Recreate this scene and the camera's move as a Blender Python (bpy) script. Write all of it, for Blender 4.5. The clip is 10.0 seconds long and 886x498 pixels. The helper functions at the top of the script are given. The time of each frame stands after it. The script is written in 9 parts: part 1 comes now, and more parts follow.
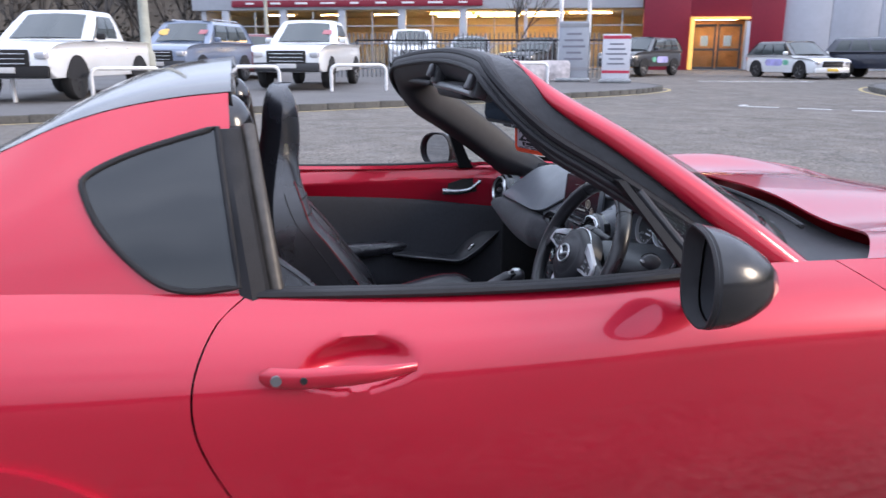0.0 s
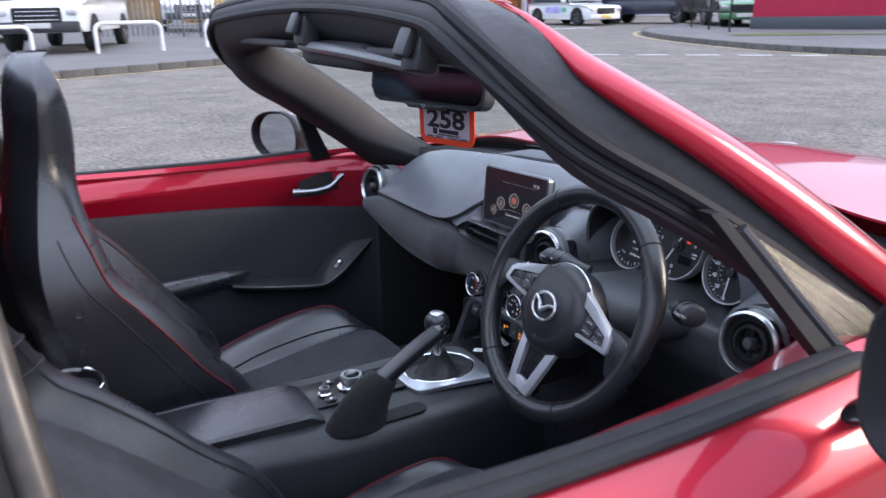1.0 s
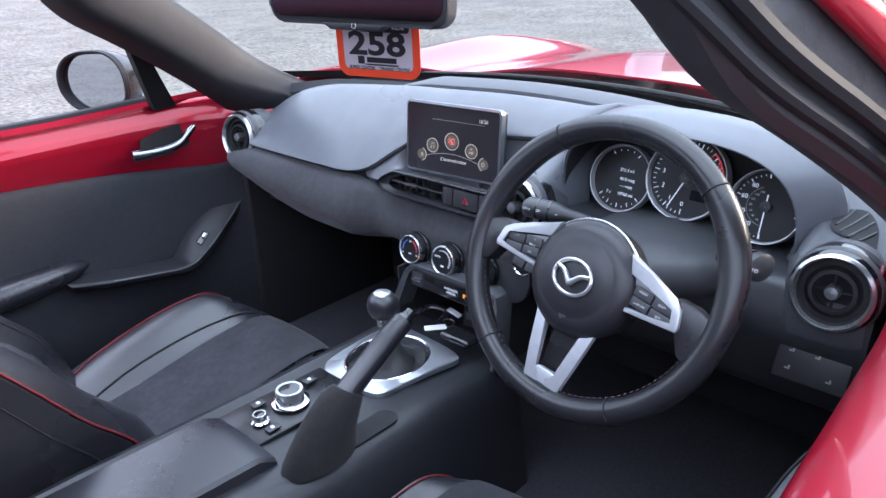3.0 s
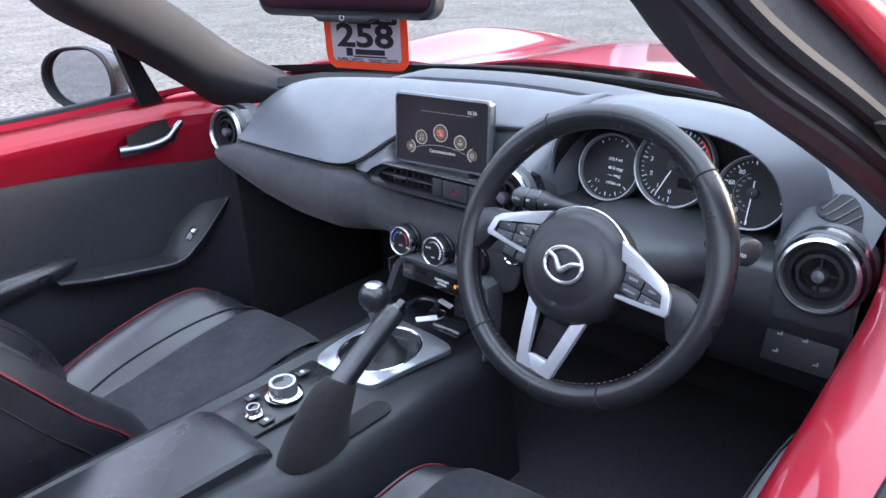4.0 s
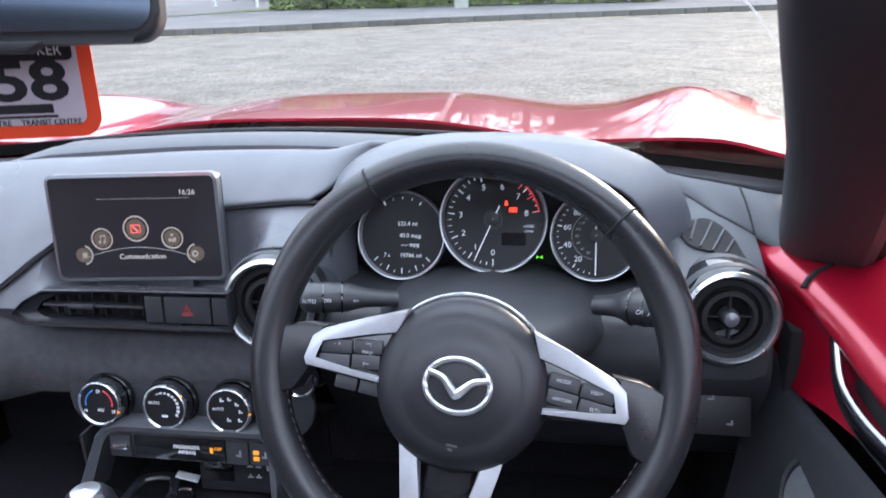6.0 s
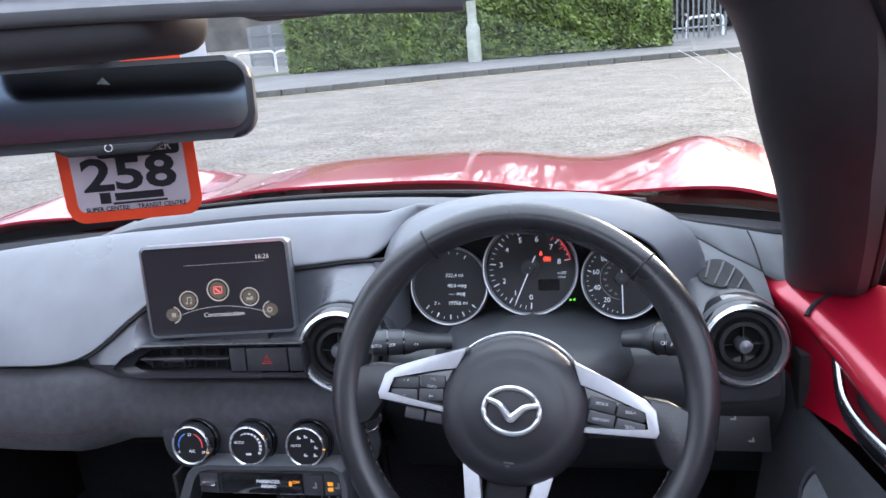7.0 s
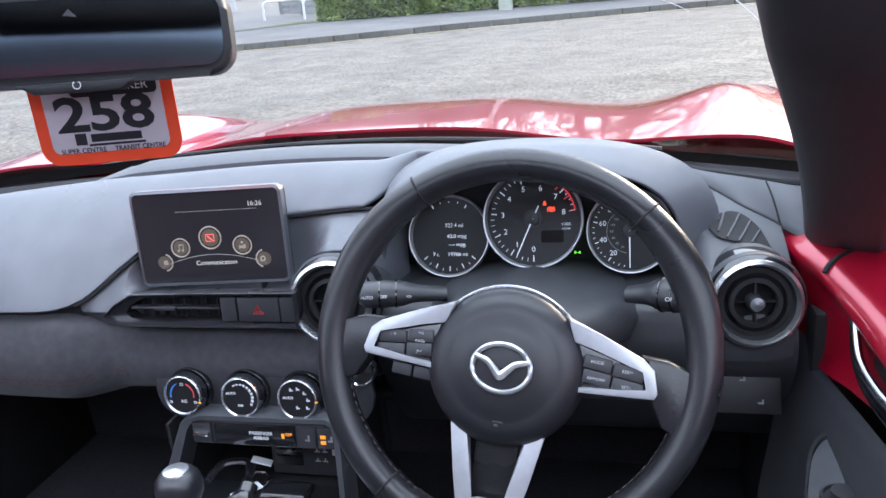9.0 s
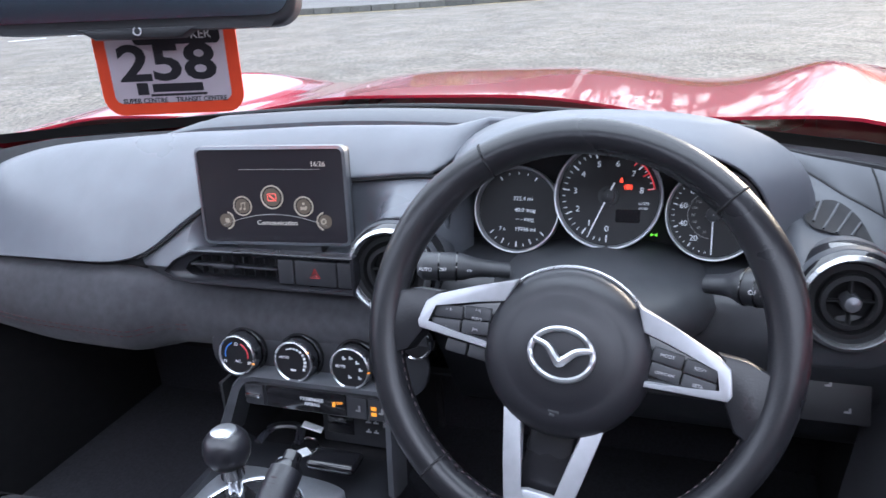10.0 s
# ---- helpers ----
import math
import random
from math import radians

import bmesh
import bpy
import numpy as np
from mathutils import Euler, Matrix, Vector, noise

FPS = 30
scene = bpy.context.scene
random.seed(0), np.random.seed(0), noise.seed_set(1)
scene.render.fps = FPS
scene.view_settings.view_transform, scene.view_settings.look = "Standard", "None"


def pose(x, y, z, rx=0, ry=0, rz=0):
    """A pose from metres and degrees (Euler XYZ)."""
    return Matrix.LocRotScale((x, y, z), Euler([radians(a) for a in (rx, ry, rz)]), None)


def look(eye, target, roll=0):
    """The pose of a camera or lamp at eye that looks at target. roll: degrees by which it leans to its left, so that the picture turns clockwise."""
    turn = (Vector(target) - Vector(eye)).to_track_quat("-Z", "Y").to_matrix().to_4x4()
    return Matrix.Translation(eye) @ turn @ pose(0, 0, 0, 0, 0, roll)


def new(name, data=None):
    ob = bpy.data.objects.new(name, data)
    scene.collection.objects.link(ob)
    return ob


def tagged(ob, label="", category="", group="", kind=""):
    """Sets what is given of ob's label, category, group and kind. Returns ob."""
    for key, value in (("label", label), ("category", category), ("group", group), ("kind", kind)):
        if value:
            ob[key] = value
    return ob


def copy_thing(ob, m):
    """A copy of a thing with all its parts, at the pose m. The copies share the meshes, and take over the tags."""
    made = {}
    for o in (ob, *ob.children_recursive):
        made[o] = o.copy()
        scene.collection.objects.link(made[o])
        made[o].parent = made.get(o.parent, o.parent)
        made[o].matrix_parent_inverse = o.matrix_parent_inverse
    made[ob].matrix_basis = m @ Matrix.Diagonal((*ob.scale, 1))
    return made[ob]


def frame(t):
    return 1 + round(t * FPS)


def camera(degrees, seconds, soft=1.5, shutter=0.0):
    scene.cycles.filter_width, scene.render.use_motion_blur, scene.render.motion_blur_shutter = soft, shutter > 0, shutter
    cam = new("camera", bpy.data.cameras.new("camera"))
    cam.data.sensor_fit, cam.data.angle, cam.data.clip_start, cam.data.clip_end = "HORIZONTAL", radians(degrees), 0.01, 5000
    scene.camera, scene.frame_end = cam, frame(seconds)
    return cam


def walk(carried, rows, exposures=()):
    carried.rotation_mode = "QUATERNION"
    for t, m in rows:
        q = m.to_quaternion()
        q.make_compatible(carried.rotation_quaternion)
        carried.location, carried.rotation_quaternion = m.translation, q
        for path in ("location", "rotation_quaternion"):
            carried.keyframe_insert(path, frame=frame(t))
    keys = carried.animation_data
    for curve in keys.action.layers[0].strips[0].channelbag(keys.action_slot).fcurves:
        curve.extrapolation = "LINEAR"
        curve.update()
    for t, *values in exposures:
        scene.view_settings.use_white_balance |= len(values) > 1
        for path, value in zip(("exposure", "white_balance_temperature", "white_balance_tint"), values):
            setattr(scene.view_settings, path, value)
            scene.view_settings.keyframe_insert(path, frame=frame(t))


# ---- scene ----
cam = camera(60.5, 10.0, shutter=0.3)
PATH = [
    (0, (-0.693, -1.933, 1.181), (-0.218, -0.053, 0.69), 0.1),
    (0.5, (-0.693, -1.542, 1.144), (-0.009, 0.262, 0.616), -0.9),
    (1, (-0.652, -1.186, 1.167), (0.289, 0.472, 0.561), -1.1),
    (1.5, (-0.676, -0.912, 1.139), (0.443, 0.597, 0.451), -1.6),
    (2, (-0.672, -0.808, 1.125), (0.563, 0.576, 0.377), -2.0),
    (2.5, (-0.671, -0.791, 1.125), (0.62, 0.522, 0.345), -2.2),
    (4, (-0.683, -0.793, 1.122), (0.65, 0.462, 0.315), -2.8),
    (4.5, (-0.638, -0.752, 1.104), (0.696, 0.475, 0.258), -2.9),
    (5, (-0.509, -0.612, 1.062), (0.83, 0.536, 0.118), -2.6),
    (5.5, (-0.46, -0.473, 1.008), (1.228, 0.216, 0.186), -1.3),
    (6, (-0.512, -0.43, 1.038), (1.341, -0.094, 0.363), -2.4),
    (6.2, (-0.541, -0.425, 1.054), (1.331, -0.113, 0.422), -3.4),
    (7.3, (-0.631, -0.425, 1.076), (1.249, -0.007, 0.537), -5.8),
    (7.5, (-0.631, -0.426, 1.074), (1.245, 0.004, 0.529), -6.0),
    (8, (-0.618, -0.432, 1.065), (1.245, 0.007, 0.488), -6.2),
    (8.5, (-0.592, -0.437, 1.063), (1.258, 0.005, 0.447), -6.0),
    (9, (-0.578, -0.451, 1.057), (1.251, 0.019, 0.399), -5.5),
    (9.5, (-0.56, -0.455, 1.05), (1.24, 0.081, 0.362), -4.9),
    (10, (-0.537, -0.449, 1.043), (1.213, 0.203, 0.33), -4.1),
]
walk(cam, [(t, look(eye, target, roll)) for t, eye, target, roll in PATH],
     [(0, 0.30, 5650, 13), (0.7, 0.43, 5650, 13), (1.5, 0.88, 5550, 12), (2.2, 1.34, 5550, 11), (5.0, 1.39, 5600, 11), (6.0, 1.36, 5800, 11), (10, 1.33, 5800, 11)])

# ---- world and light ----
world = bpy.data.worlds.new("overcast_evening")
scene.world = world
world.use_nodes = True
wn, wl = world.node_tree.nodes, world.node_tree.links
wn.clear()
w_out, w_bg = wn.new("ShaderNodeOutputWorld"), wn.new("ShaderNodeBackground")
w_sky = wn.new("ShaderNodeTexSky")
w_sky.sky_type, w_sky.sun_disc = "NISHITA", False
w_sky.sun_elevation, w_sky.sun_rotation = radians(18), radians(119)
w_sky.air_density, w_sky.dust_density = 1.0, 3.0
w_co, w_map, w_noise, w_ramp = wn.new("ShaderNodeTexCoord"), wn.new("ShaderNodeMapping"), wn.new("ShaderNodeTexNoise"), wn.new("ShaderNodeValToRGB")
w_map.inputs["Scale"].default_value = (1.0, 1.0, 2.6)
w_noise.inputs["Scale"].default_value, w_noise.inputs["Detail"].default_value = 2.2, 6.0
w_ramp.color_ramp.elements[0].position, w_ramp.color_ramp.elements[1].position = 0.3, 0.72
w_ramp.color_ramp.elements[0].color, w_ramp.color_ramp.elements[1].color = (6.2, 6.5, 7.4, 1), (10.5, 10.6, 11.2, 1)
w_mix = wn.new("ShaderNodeMixRGB")
w_mix.inputs["Fac"].default_value = 0.85
wl.new(w_co.outputs["Generated"], w_map.inputs["Vector"])
wl.new(w_map.outputs["Vector"], w_noise.inputs["Vector"])
wl.new(w_noise.outputs["Fac"], w_ramp.inputs["Fac"])
# an overcast sky is about three times as bright overhead as at the horizon
w_sep, w_grad, w_tone = wn.new("ShaderNodeSeparateXYZ"), wn.new("ShaderNodeMapRange"), wn.new("ShaderNodeVectorMath")
w_grad.inputs["From Min"].default_value, w_grad.inputs["From Max"].default_value = 0.0, 1.0
w_grad.inputs["To Min"].default_value, w_grad.inputs["To Max"].default_value = 0.40, 1.30
w_tone.operation = "SCALE"
wl.new(w_co.outputs["Generated"], w_sep.inputs["Vector"])
wl.new(w_sep.outputs["Z"], w_grad.inputs["Value"])
wl.new(w_ramp.outputs["Color"], w_tone.inputs[0])
wl.new(w_grad.outputs["Result"], w_tone.inputs["Scale"])
wl.new(w_sky.outputs["Color"], w_mix.inputs["Color1"])
wl.new(w_tone.outputs["Vector"], w_mix.inputs["Color2"])
wl.new(w_mix.outputs["Color"], w_bg.inputs["Color"])
wl.new(w_bg.outputs["Background"], w_out.inputs["Surface"])
w_bg.inputs["Strength"].default_value = 0.21

sun_data = bpy.data.lights.new("sun", "SUN")
sun_data.energy, sun_data.angle, sun_data.color = 2.1, radians(20), (1.0, 0.77, 0.54)
sun = new("sun", sun_data)
# low, veiled sun ahead and to the right of the car
sun.matrix_world = look((8.0, -4.4, 3.6), (0, 0, 0.6))
scene.view_settings.exposure = 0.0

# ---- materials ----
MATS = {}


def mat(name, base, rough=0.5, metal=0.0, grain=0.0, scale=40.0, bump=0.0, bump_scale=200.0, stain=0.0, stain_scale=2.0,
        coat=0.0, spec=0.5, emit=None, power=0.0, rough_var=0.0, sheen=0.0, alpha=None, trans=0.0, per_piece=0.0):
    if name in MATS:
        return MATS[name]
    m = bpy.data.materials.new(name)
    m.use_nodes = True
    n, l = m.node_tree.nodes, m.node_tree.links
    b = n["Principled BSDF"]
    col = (*base, 1)
    b.inputs["Base Color"].default_value = col
    b.inputs["Roughness"].default_value, b.inputs["Metallic"].default_value = rough, metal
    b.inputs["Specular IOR Level"].default_value = spec
    b.inputs["Coat Weight"].default_value, b.inputs["Coat Roughness"].default_value = coat, 0.04
    b.inputs["Sheen Weight"].default_value = sheen
    b.inputs["Transmission Weight"].default_value = trans
    if emit:
        b.inputs["Emission Color"].default_value, b.inputs["Emission Strength"].default_value = (*emit, 1), power
    co = n.new("ShaderNodeTexCoord")
    last = None
    if grain or stain or per_piece:
        fac = None
        for amount, sc, detail in ((grain, scale, 4.0), (stain, stain_scale, 6.0)):
            if not amount:
                continue
            t = n.new("ShaderNodeTexNoise")
            t.inputs["Scale"].default_value, t.inputs["Detail"].default_value = sc, detail
            l.new(co.outputs["Object"], t.inputs["Vector"])
            r = n.new("ShaderNodeMapRange")
            r.inputs["From Min"].default_value, r.inputs["From Max"].default_value = 0.25, 0.75
            r.inputs["To Min"].default_value, r.inputs["To Max"].default_value = 1 - amount, 1 + amount
            l.new(t.outputs["Fac"], r.inputs["Value"])
            if fac is None:
                fac = r.outputs["Result"]
            else:
                mu = n.new("ShaderNodeMath")
                mu.operation = "MULTIPLY"
                l.new(fac, mu.inputs[0])
                l.new(r.outputs["Result"], mu.inputs[1])
                fac = mu.outputs[0]
        if per_piece:
            info = n.new("ShaderNodeObjectInfo")
            r = n.new("ShaderNodeMapRange")
            r.inputs["To Min"].default_value, r.inputs["To Max"].default_value = 1 - per_piece, 1 + per_piece
            l.new(info.outputs["Random"], r.inputs["Value"])
            if fac is None:
                fac = r.outputs["Result"]
            else:
                mu = n.new("ShaderNodeMath")
                mu.operation = "MULTIPLY"
                l.new(fac, mu.inputs[0])
                l.new(r.outputs["Result"], mu.inputs[1])
                fac = mu.outputs[0]
        v = n.new("ShaderNodeVectorMath")
        v.operation = "SCALE"
        v.inputs[0].default_value = base
        l.new(fac, v.inputs["Scale"])
        l.new(v.outputs["Vector"], b.inputs["Base Color"])
    if rough_var:
        t = n.new("ShaderNodeTexNoise")
        t.inputs["Scale"].default_value, t.inputs["Detail"].default_value = stain_scale * 3, 5.0
        l.new(co.outputs["Object"], t.inputs["Vector"])
        r = n.new("ShaderNodeMapRange")
        r.inputs["From Min"].default_value, r.inputs["From Max"].default_value = 0.3, 0.7
        r.inputs["To Min"].default_value, r.inputs["To Max"].default_value = max(0.02, rough - rough_var), min(1, rough + rough_var)
        l.new(t.outputs["Fac"], r.inputs["Value"])
        l.new(r.outputs["Result"], b.inputs["Roughness"])
    if bump:
        t = n.new("ShaderNodeTexNoise")
        t.inputs["Scale"].default_value, t.inputs["Detail"].default_value = bump_scale, 3.0
        l.new(co.outputs["Object"], t.inputs["Vector"])
        bp = n.new("ShaderNodeBump")
        bp.inputs["Strength"].default_value, bp.inputs["Distance"].default_value = bump, 0.6 / bump_scale
        l.new(t.outputs["Fac"], bp.inputs["Height"])
        l.new(bp.outputs["Normal"], b.inputs["Normal"])
    MATS[name] = m
    return m


RED = mat("red_metallic_paint", (0.430, 0.0045, 0.027), 0.30, 0.42, grain=0.06, scale=900, coat=1.0, stain=0.03, stain_scale=3)
PIANO = mat("gloss_black", (0.012, 0.012, 0.014), 0.12, coat=0.6, rough_var=0.05)
PLASTIC = mat("black_plastic", (0.038, 0.039, 0.044), 0.42, grain=0.12, scale=60, bump=0.25, bump_scale=900, rough_var=0.08)
SOFT = mat("soft_dash", (0.112, 0.118, 0.134), 0.31, grain=0.08, scale=30, bump=0.3, bump_scale=1100, rough_var=0.06)
LINING = mat("pillar_lining", (0.030, 0.029, 0.033), 0.60, grain=0.1, scale=60, bump=0.15, bump_scale=900)
RUBBER = mat("rubber", (0.015, 0.015, 0.017), 0.62, spec=0.3, grain=0.2, scale=30, bump=0.2, bump_scale=300, rough_var=0.1)
LEATHER = mat("black_leather", (0.019, 0.019, 0.024), 0.30, grain=0.12, scale=50, bump=0.18, bump_scale=420, spec=0.75, rough_var=0.07)
SUEDE = mat("grey_suede", (0.042, 0.042, 0.048), 0.88, grain=0.22, scale=90, stain=0.25, stain_scale=9, bump=0.3, bump_scale=1500, sheen=0.12)
SEATCLOTH = mat("seat_suede", (0.028, 0.028, 0.034), 0.95, grain=0.25, scale=90, stain=0.35, stain_scale=12, bump=0.3, bump_scale=1500, sheen=0.06)
CARPET = mat("carpet", (0.045, 0.045, 0.054), 0.98, grain=0.3, scale=200, bump=0.6, bump_scale=700)
SATIN = mat("satin_silver", (0.62, 0.63, 0.65), 0.28, 0.9, grain=0.05, scale=200, rough_var=0.05)
CHROME = mat("chrome", (0.85, 0.85, 0.87), 0.08, 1.0, rough_var=0.03)
STITCH = mat("red_stitching", (0.15, 0.009, 0.016), 0.7, grain=0.2, scale=300)
SPOKE = mat("silver_paint", (0.46, 0.47, 0.50), 0.36, 0.45, grain=0.06, scale=120, rough_var=0.06)
DIM_SILVER = mat("dim_silver", (0.24, 0.25, 0.27), 0.34, 0.8, grain=0.05, scale=120, rough_var=0.05)
BLACK = mat("matt_black", (0.014, 0.014, 0.016), 0.85, grain=0.2, scale=50)
GLASSDARK = mat("privacy_glass", (0.01, 0.012, 0.013), 0.06, rough_var=0.03, coat=0.3)
WHITE_INK = mat("white_print", (0.75, 0.76, 0.78), 0.6, grain=0.05, scale=300)
TYRE = mat("tyre_rubber", (0.016, 0.016, 0.017), 0.8, grain=0.25, scale=25, bump=0.4, bump_scale=80)
ALLOY = mat("grey_alloy", (0.25, 0.25, 0.26), 0.35, 0.8, grain=0.1, scale=30)

# ---- mesh tools ----


def part(name, bm, material, parent=None, label="", sharp=38.0, smooth=True):
    """Links a bmesh as one mesh object, under a thing or a part."""
    bmesh.ops.recalc_face_normals(bm, faces=bm.faces)
    for e in bm.edges:
        if len(e.link_faces) == 2 and e.calc_face_angle(0) > radians(sharp):
            e.smooth = False
    for fc in bm.faces:
        fc.smooth = smooth
    me = bpy.data.meshes.new(name)
    bm.to_mesh(me)
    bm.free()
    for m in (material if isinstance(material, (list, tuple)) else [material]):
        me.materials.append(m)
    ob = new(name, me)
    if parent:
        ob.parent = parent
    if label:
        ob["label"] = label
    return ob


def thing(name, label, category, m=None, group="", kind=""):
    ob = new(name)
    ob.empty_display_size = 0.05
    if m is not None:
        ob.matrix_basis = m
    return tagged(ob, label, category, group, kind)


def interp(x, xs, ys):
    """A smooth curve through a few stations."""
    if x <= xs[0]:
        return ys[0]
    if x >= xs[-1]:
        return ys[-1]
    i = max(j for j in range(len(xs) - 1) if xs[j] <= x)
    t = (x - xs[i]) / (xs[i + 1] - xs[i])
    s = lambda j: 0.0 if j <= 0 or j >= len(xs) - 1 else (ys[j + 1] - ys[j - 1]) / (xs[j + 1] - xs[j - 1])
    s0 = s(i) if i else (ys[1] - ys[0]) / (xs[1] - xs[0])
    s1 = s(i + 1) if i + 1 < len(xs) - 1 else (ys[-1] - ys[-2]) / (xs[-1] - xs[-2])
    h = xs[i + 1] - xs[i]
    return ((2 * t**3 - 3 * t**2 + 1) * ys[i] + (t**3 - 2 * t**2 + t) * h * s0 + (-2 * t**3 + 3 * t**2) * ys[i + 1] + (t**3 - t**2) * h * s1)


def curve(points, n, closed=False):
    """Catmull-Rom points through a few knots."""
    p = [Vector(q) for q in points]
    out, k = [], len(p)
    spans = k if closed else k - 1
    for i in range(spans):
        if closed:
            a, b, c, d = p[i - 1], p[i], p[(i + 1) % k], p[(i + 2) % k]
        else:
            b, c = p[i], p[i + 1]
            a = p[i - 1] if i else b * 2 - c
            d = p[i + 2] if i + 2 < k else c * 2 - b
        for j in range(n):
            t = j / n
            out.append(0.5 * (2 * b + (c - a) * t + (2 * a - 5 * b + 4 * c - d) * t * t + (3 * b - a - 3 * c + d) * t**3))
    if not closed:
        out.append(p[-1].copy())
    return out


def sheet(bm, fn, nu, nv, mi=0):
    """A grid surface: fn(u, v), u and v from 0 to 1."""
    vs = [[bm.verts.new(fn(i / nu, j / nv)) for j in range(nv + 1)] for i in range(nu + 1)]
    for i in range(nu):
        for j in range(nv):
            fc = bm.faces.new((vs[i][j], vs[i + 1][j], vs[i + 1][j + 1], vs[i][j + 1]))
            fc.material_index = mi
    return vs


def thick(bm, t):
    """Gives an open sheet a thickness, against its normals."""
    bmesh.ops.recalc_face_normals(bm, faces=bm.faces)
    bm.normal_update()
    rim = [e for e in bm.edges if len(e.link_faces) == 1]
    old = bm.verts[:]
    faces = [[v for v in f_.verts] for f_ in bm.faces]
    twin = {v: bm.verts.new(v.co - v.normal * t) for v in old}
    for vs in faces:
        bm.faces.new([twin[v] for v in reversed(vs)])
    for e in rim:
        a, b = e.verts
        bm.faces.new((a, b, twin[b], twin[a]))


def loft(bm, rings, cap=True, closed=True, mi=0):
    vs = [[bm.verts.new(p) for p in r] for r in rings]
    k = len(vs[0])
    for a, b in zip(vs, vs[1:]):
        for j in range(k if closed else k - 1):
            fc = bm.faces.new((a[j], a[(j + 1) % k], b[(j + 1) % k], b[j]))
            fc.material_index = mi
    if cap and closed:
        for r in (vs[0], vs[-1]):
            fc = bm.faces.new(r)
            fc.material_index = mi
    return vs


def tube(bm, path, radius, n=8, flat=1.0, closed=False, up=None, mi=0, cap=True):
    """A round bar along a path; radius a number or a function of the share of the way."""
    p = [Vector(q) for q in path]
    rings, k = [], len(p)
    ref = Vector(up) if up else Vector((0, 0, 1))
    for i in range(k):
        if closed:
            d = (p[(i + 1) % k] - p[i - 1]).normalized()
        else:
            d = (p[min(i + 1, k - 1)] - p[max(i - 1, 0)]).normalized()
        if abs(d.dot(ref)) > 0.97:
            ref = Vector((1, 0, 0)) if abs(d.x) < 0.9 else Vector((0, 1, 0))
        s = d.cross(ref).normalized()
        u = s.cross(d).normalized()
        r = radius(i / max(1, k - 1)) if callable(radius) else radius
        rings.append([p[i] + s * (r * math.cos(a)) + u * (r * flat * math.sin(a)) for a in (2 * math.pi * j / n for j in range(n))])
    if closed:
        rings.append(rings[0])
        vs = [[bm.verts.new(q) for q in r] for r in rings[:-1]]
        vs.append(vs[0])
        for a, b in zip(vs, vs[1:]):
            for j in range(n):
                fc = bm.faces.new((a[j], a[(j + 1) % n], b[(j + 1) % n], b[j]))
                fc.material_index = mi
    else:
        loft(bm, rings, cap=cap, mi=mi)


def lathe(bm, prof, m, n=32, mi=0, cap=True):
    """Turns a profile of (radius, height) round the z axis of m."""
    rings = []
    for r, h in prof:
        rings.append([m @ Vector((r * math.cos(2 * math.pi * j / n), r * math.sin(2 * math.pi * j / n), h)) for j in range(n)])
    return loft(bm, rings, cap=cap, mi=mi)


def rbox(bm, sx, sy, sz, m=Matrix(), r=0.004, seg=2, mi=0):
    got = bmesh.ops.create_cube(bm, size=1.0, matrix=m @ Matrix.Diagonal((sx, sy, sz, 1)))
    vs = got["verts"]
    es = list({e for v in vs for e in v.link_edges})
    fs = list({f for v in vs for f in v.link_faces})
    for f_ in fs:
        f_.material_index = mi
    if r > 0:
        bmesh.ops.bevel(bm, geom=es, offset=min(r, 0.49 * min(sx, sy, sz)), segments=seg, profile=0.5, affect="EDGES", clamp_overlap=True, material=mi)


def prism(bm, poly, m, h, r=0.0, seg=2, mi=0):
    """A flat outline (x, y), drawn up by h along the z axis of m."""
    lo = [bm.verts.new(m @ Vector((x, y, 0))) for x, y in poly]
    hi = [bm.verts.new(m @ Vector((x, y, h))) for x, y in poly]
    k = len(poly)
    fs = [bm.faces.new(lo[::-1]), bm.faces.new(hi)]
    for j in range(k):
        fs.append(bm.faces.new((lo[j], lo[(j + 1) % k], hi[(j + 1) % k], hi[j])))
    for f_ in fs:
        f_.material_index = mi
    if r > 0:
        es = list(fs[1].edges)
        bmesh.ops.bevel(bm, geom=es, offset=r, segments=seg, profile=0.5, affect="EDGES", clamp_overlap=True, material=mi)


def rounded(w, h, r, n=5):
    """A rectangle with round corners, about the origin."""
    out = []
    for cx, cy, a0 in ((w / 2 - r, h / 2 - r, 0), (-w / 2 + r, h / 2 - r, 90), (-w / 2 + r, -h / 2 + r, 180), (w / 2 - r, -h / 2 + r, 270)):
        for j in range(n + 1):
            a = radians(a0 + 90 * j / n)
            out.append((cx + r * math.cos(a), cy + r * math.sin(a)))
    return out


def basis(o, ax, ay):
    """A pose with its x and y axes along ax and ay (made square), at o."""
    x = Vector(ax).normalized()
    z = x.cross(Vector(ay)).normalized()
    y = z.cross(x)
    return Matrix(((x.x, y.x, z.x, o[0]), (x.y, y.y, z.y, o[1]), (x.z, y.z, z.z, o[2]), (0, 0, 0, 1)))


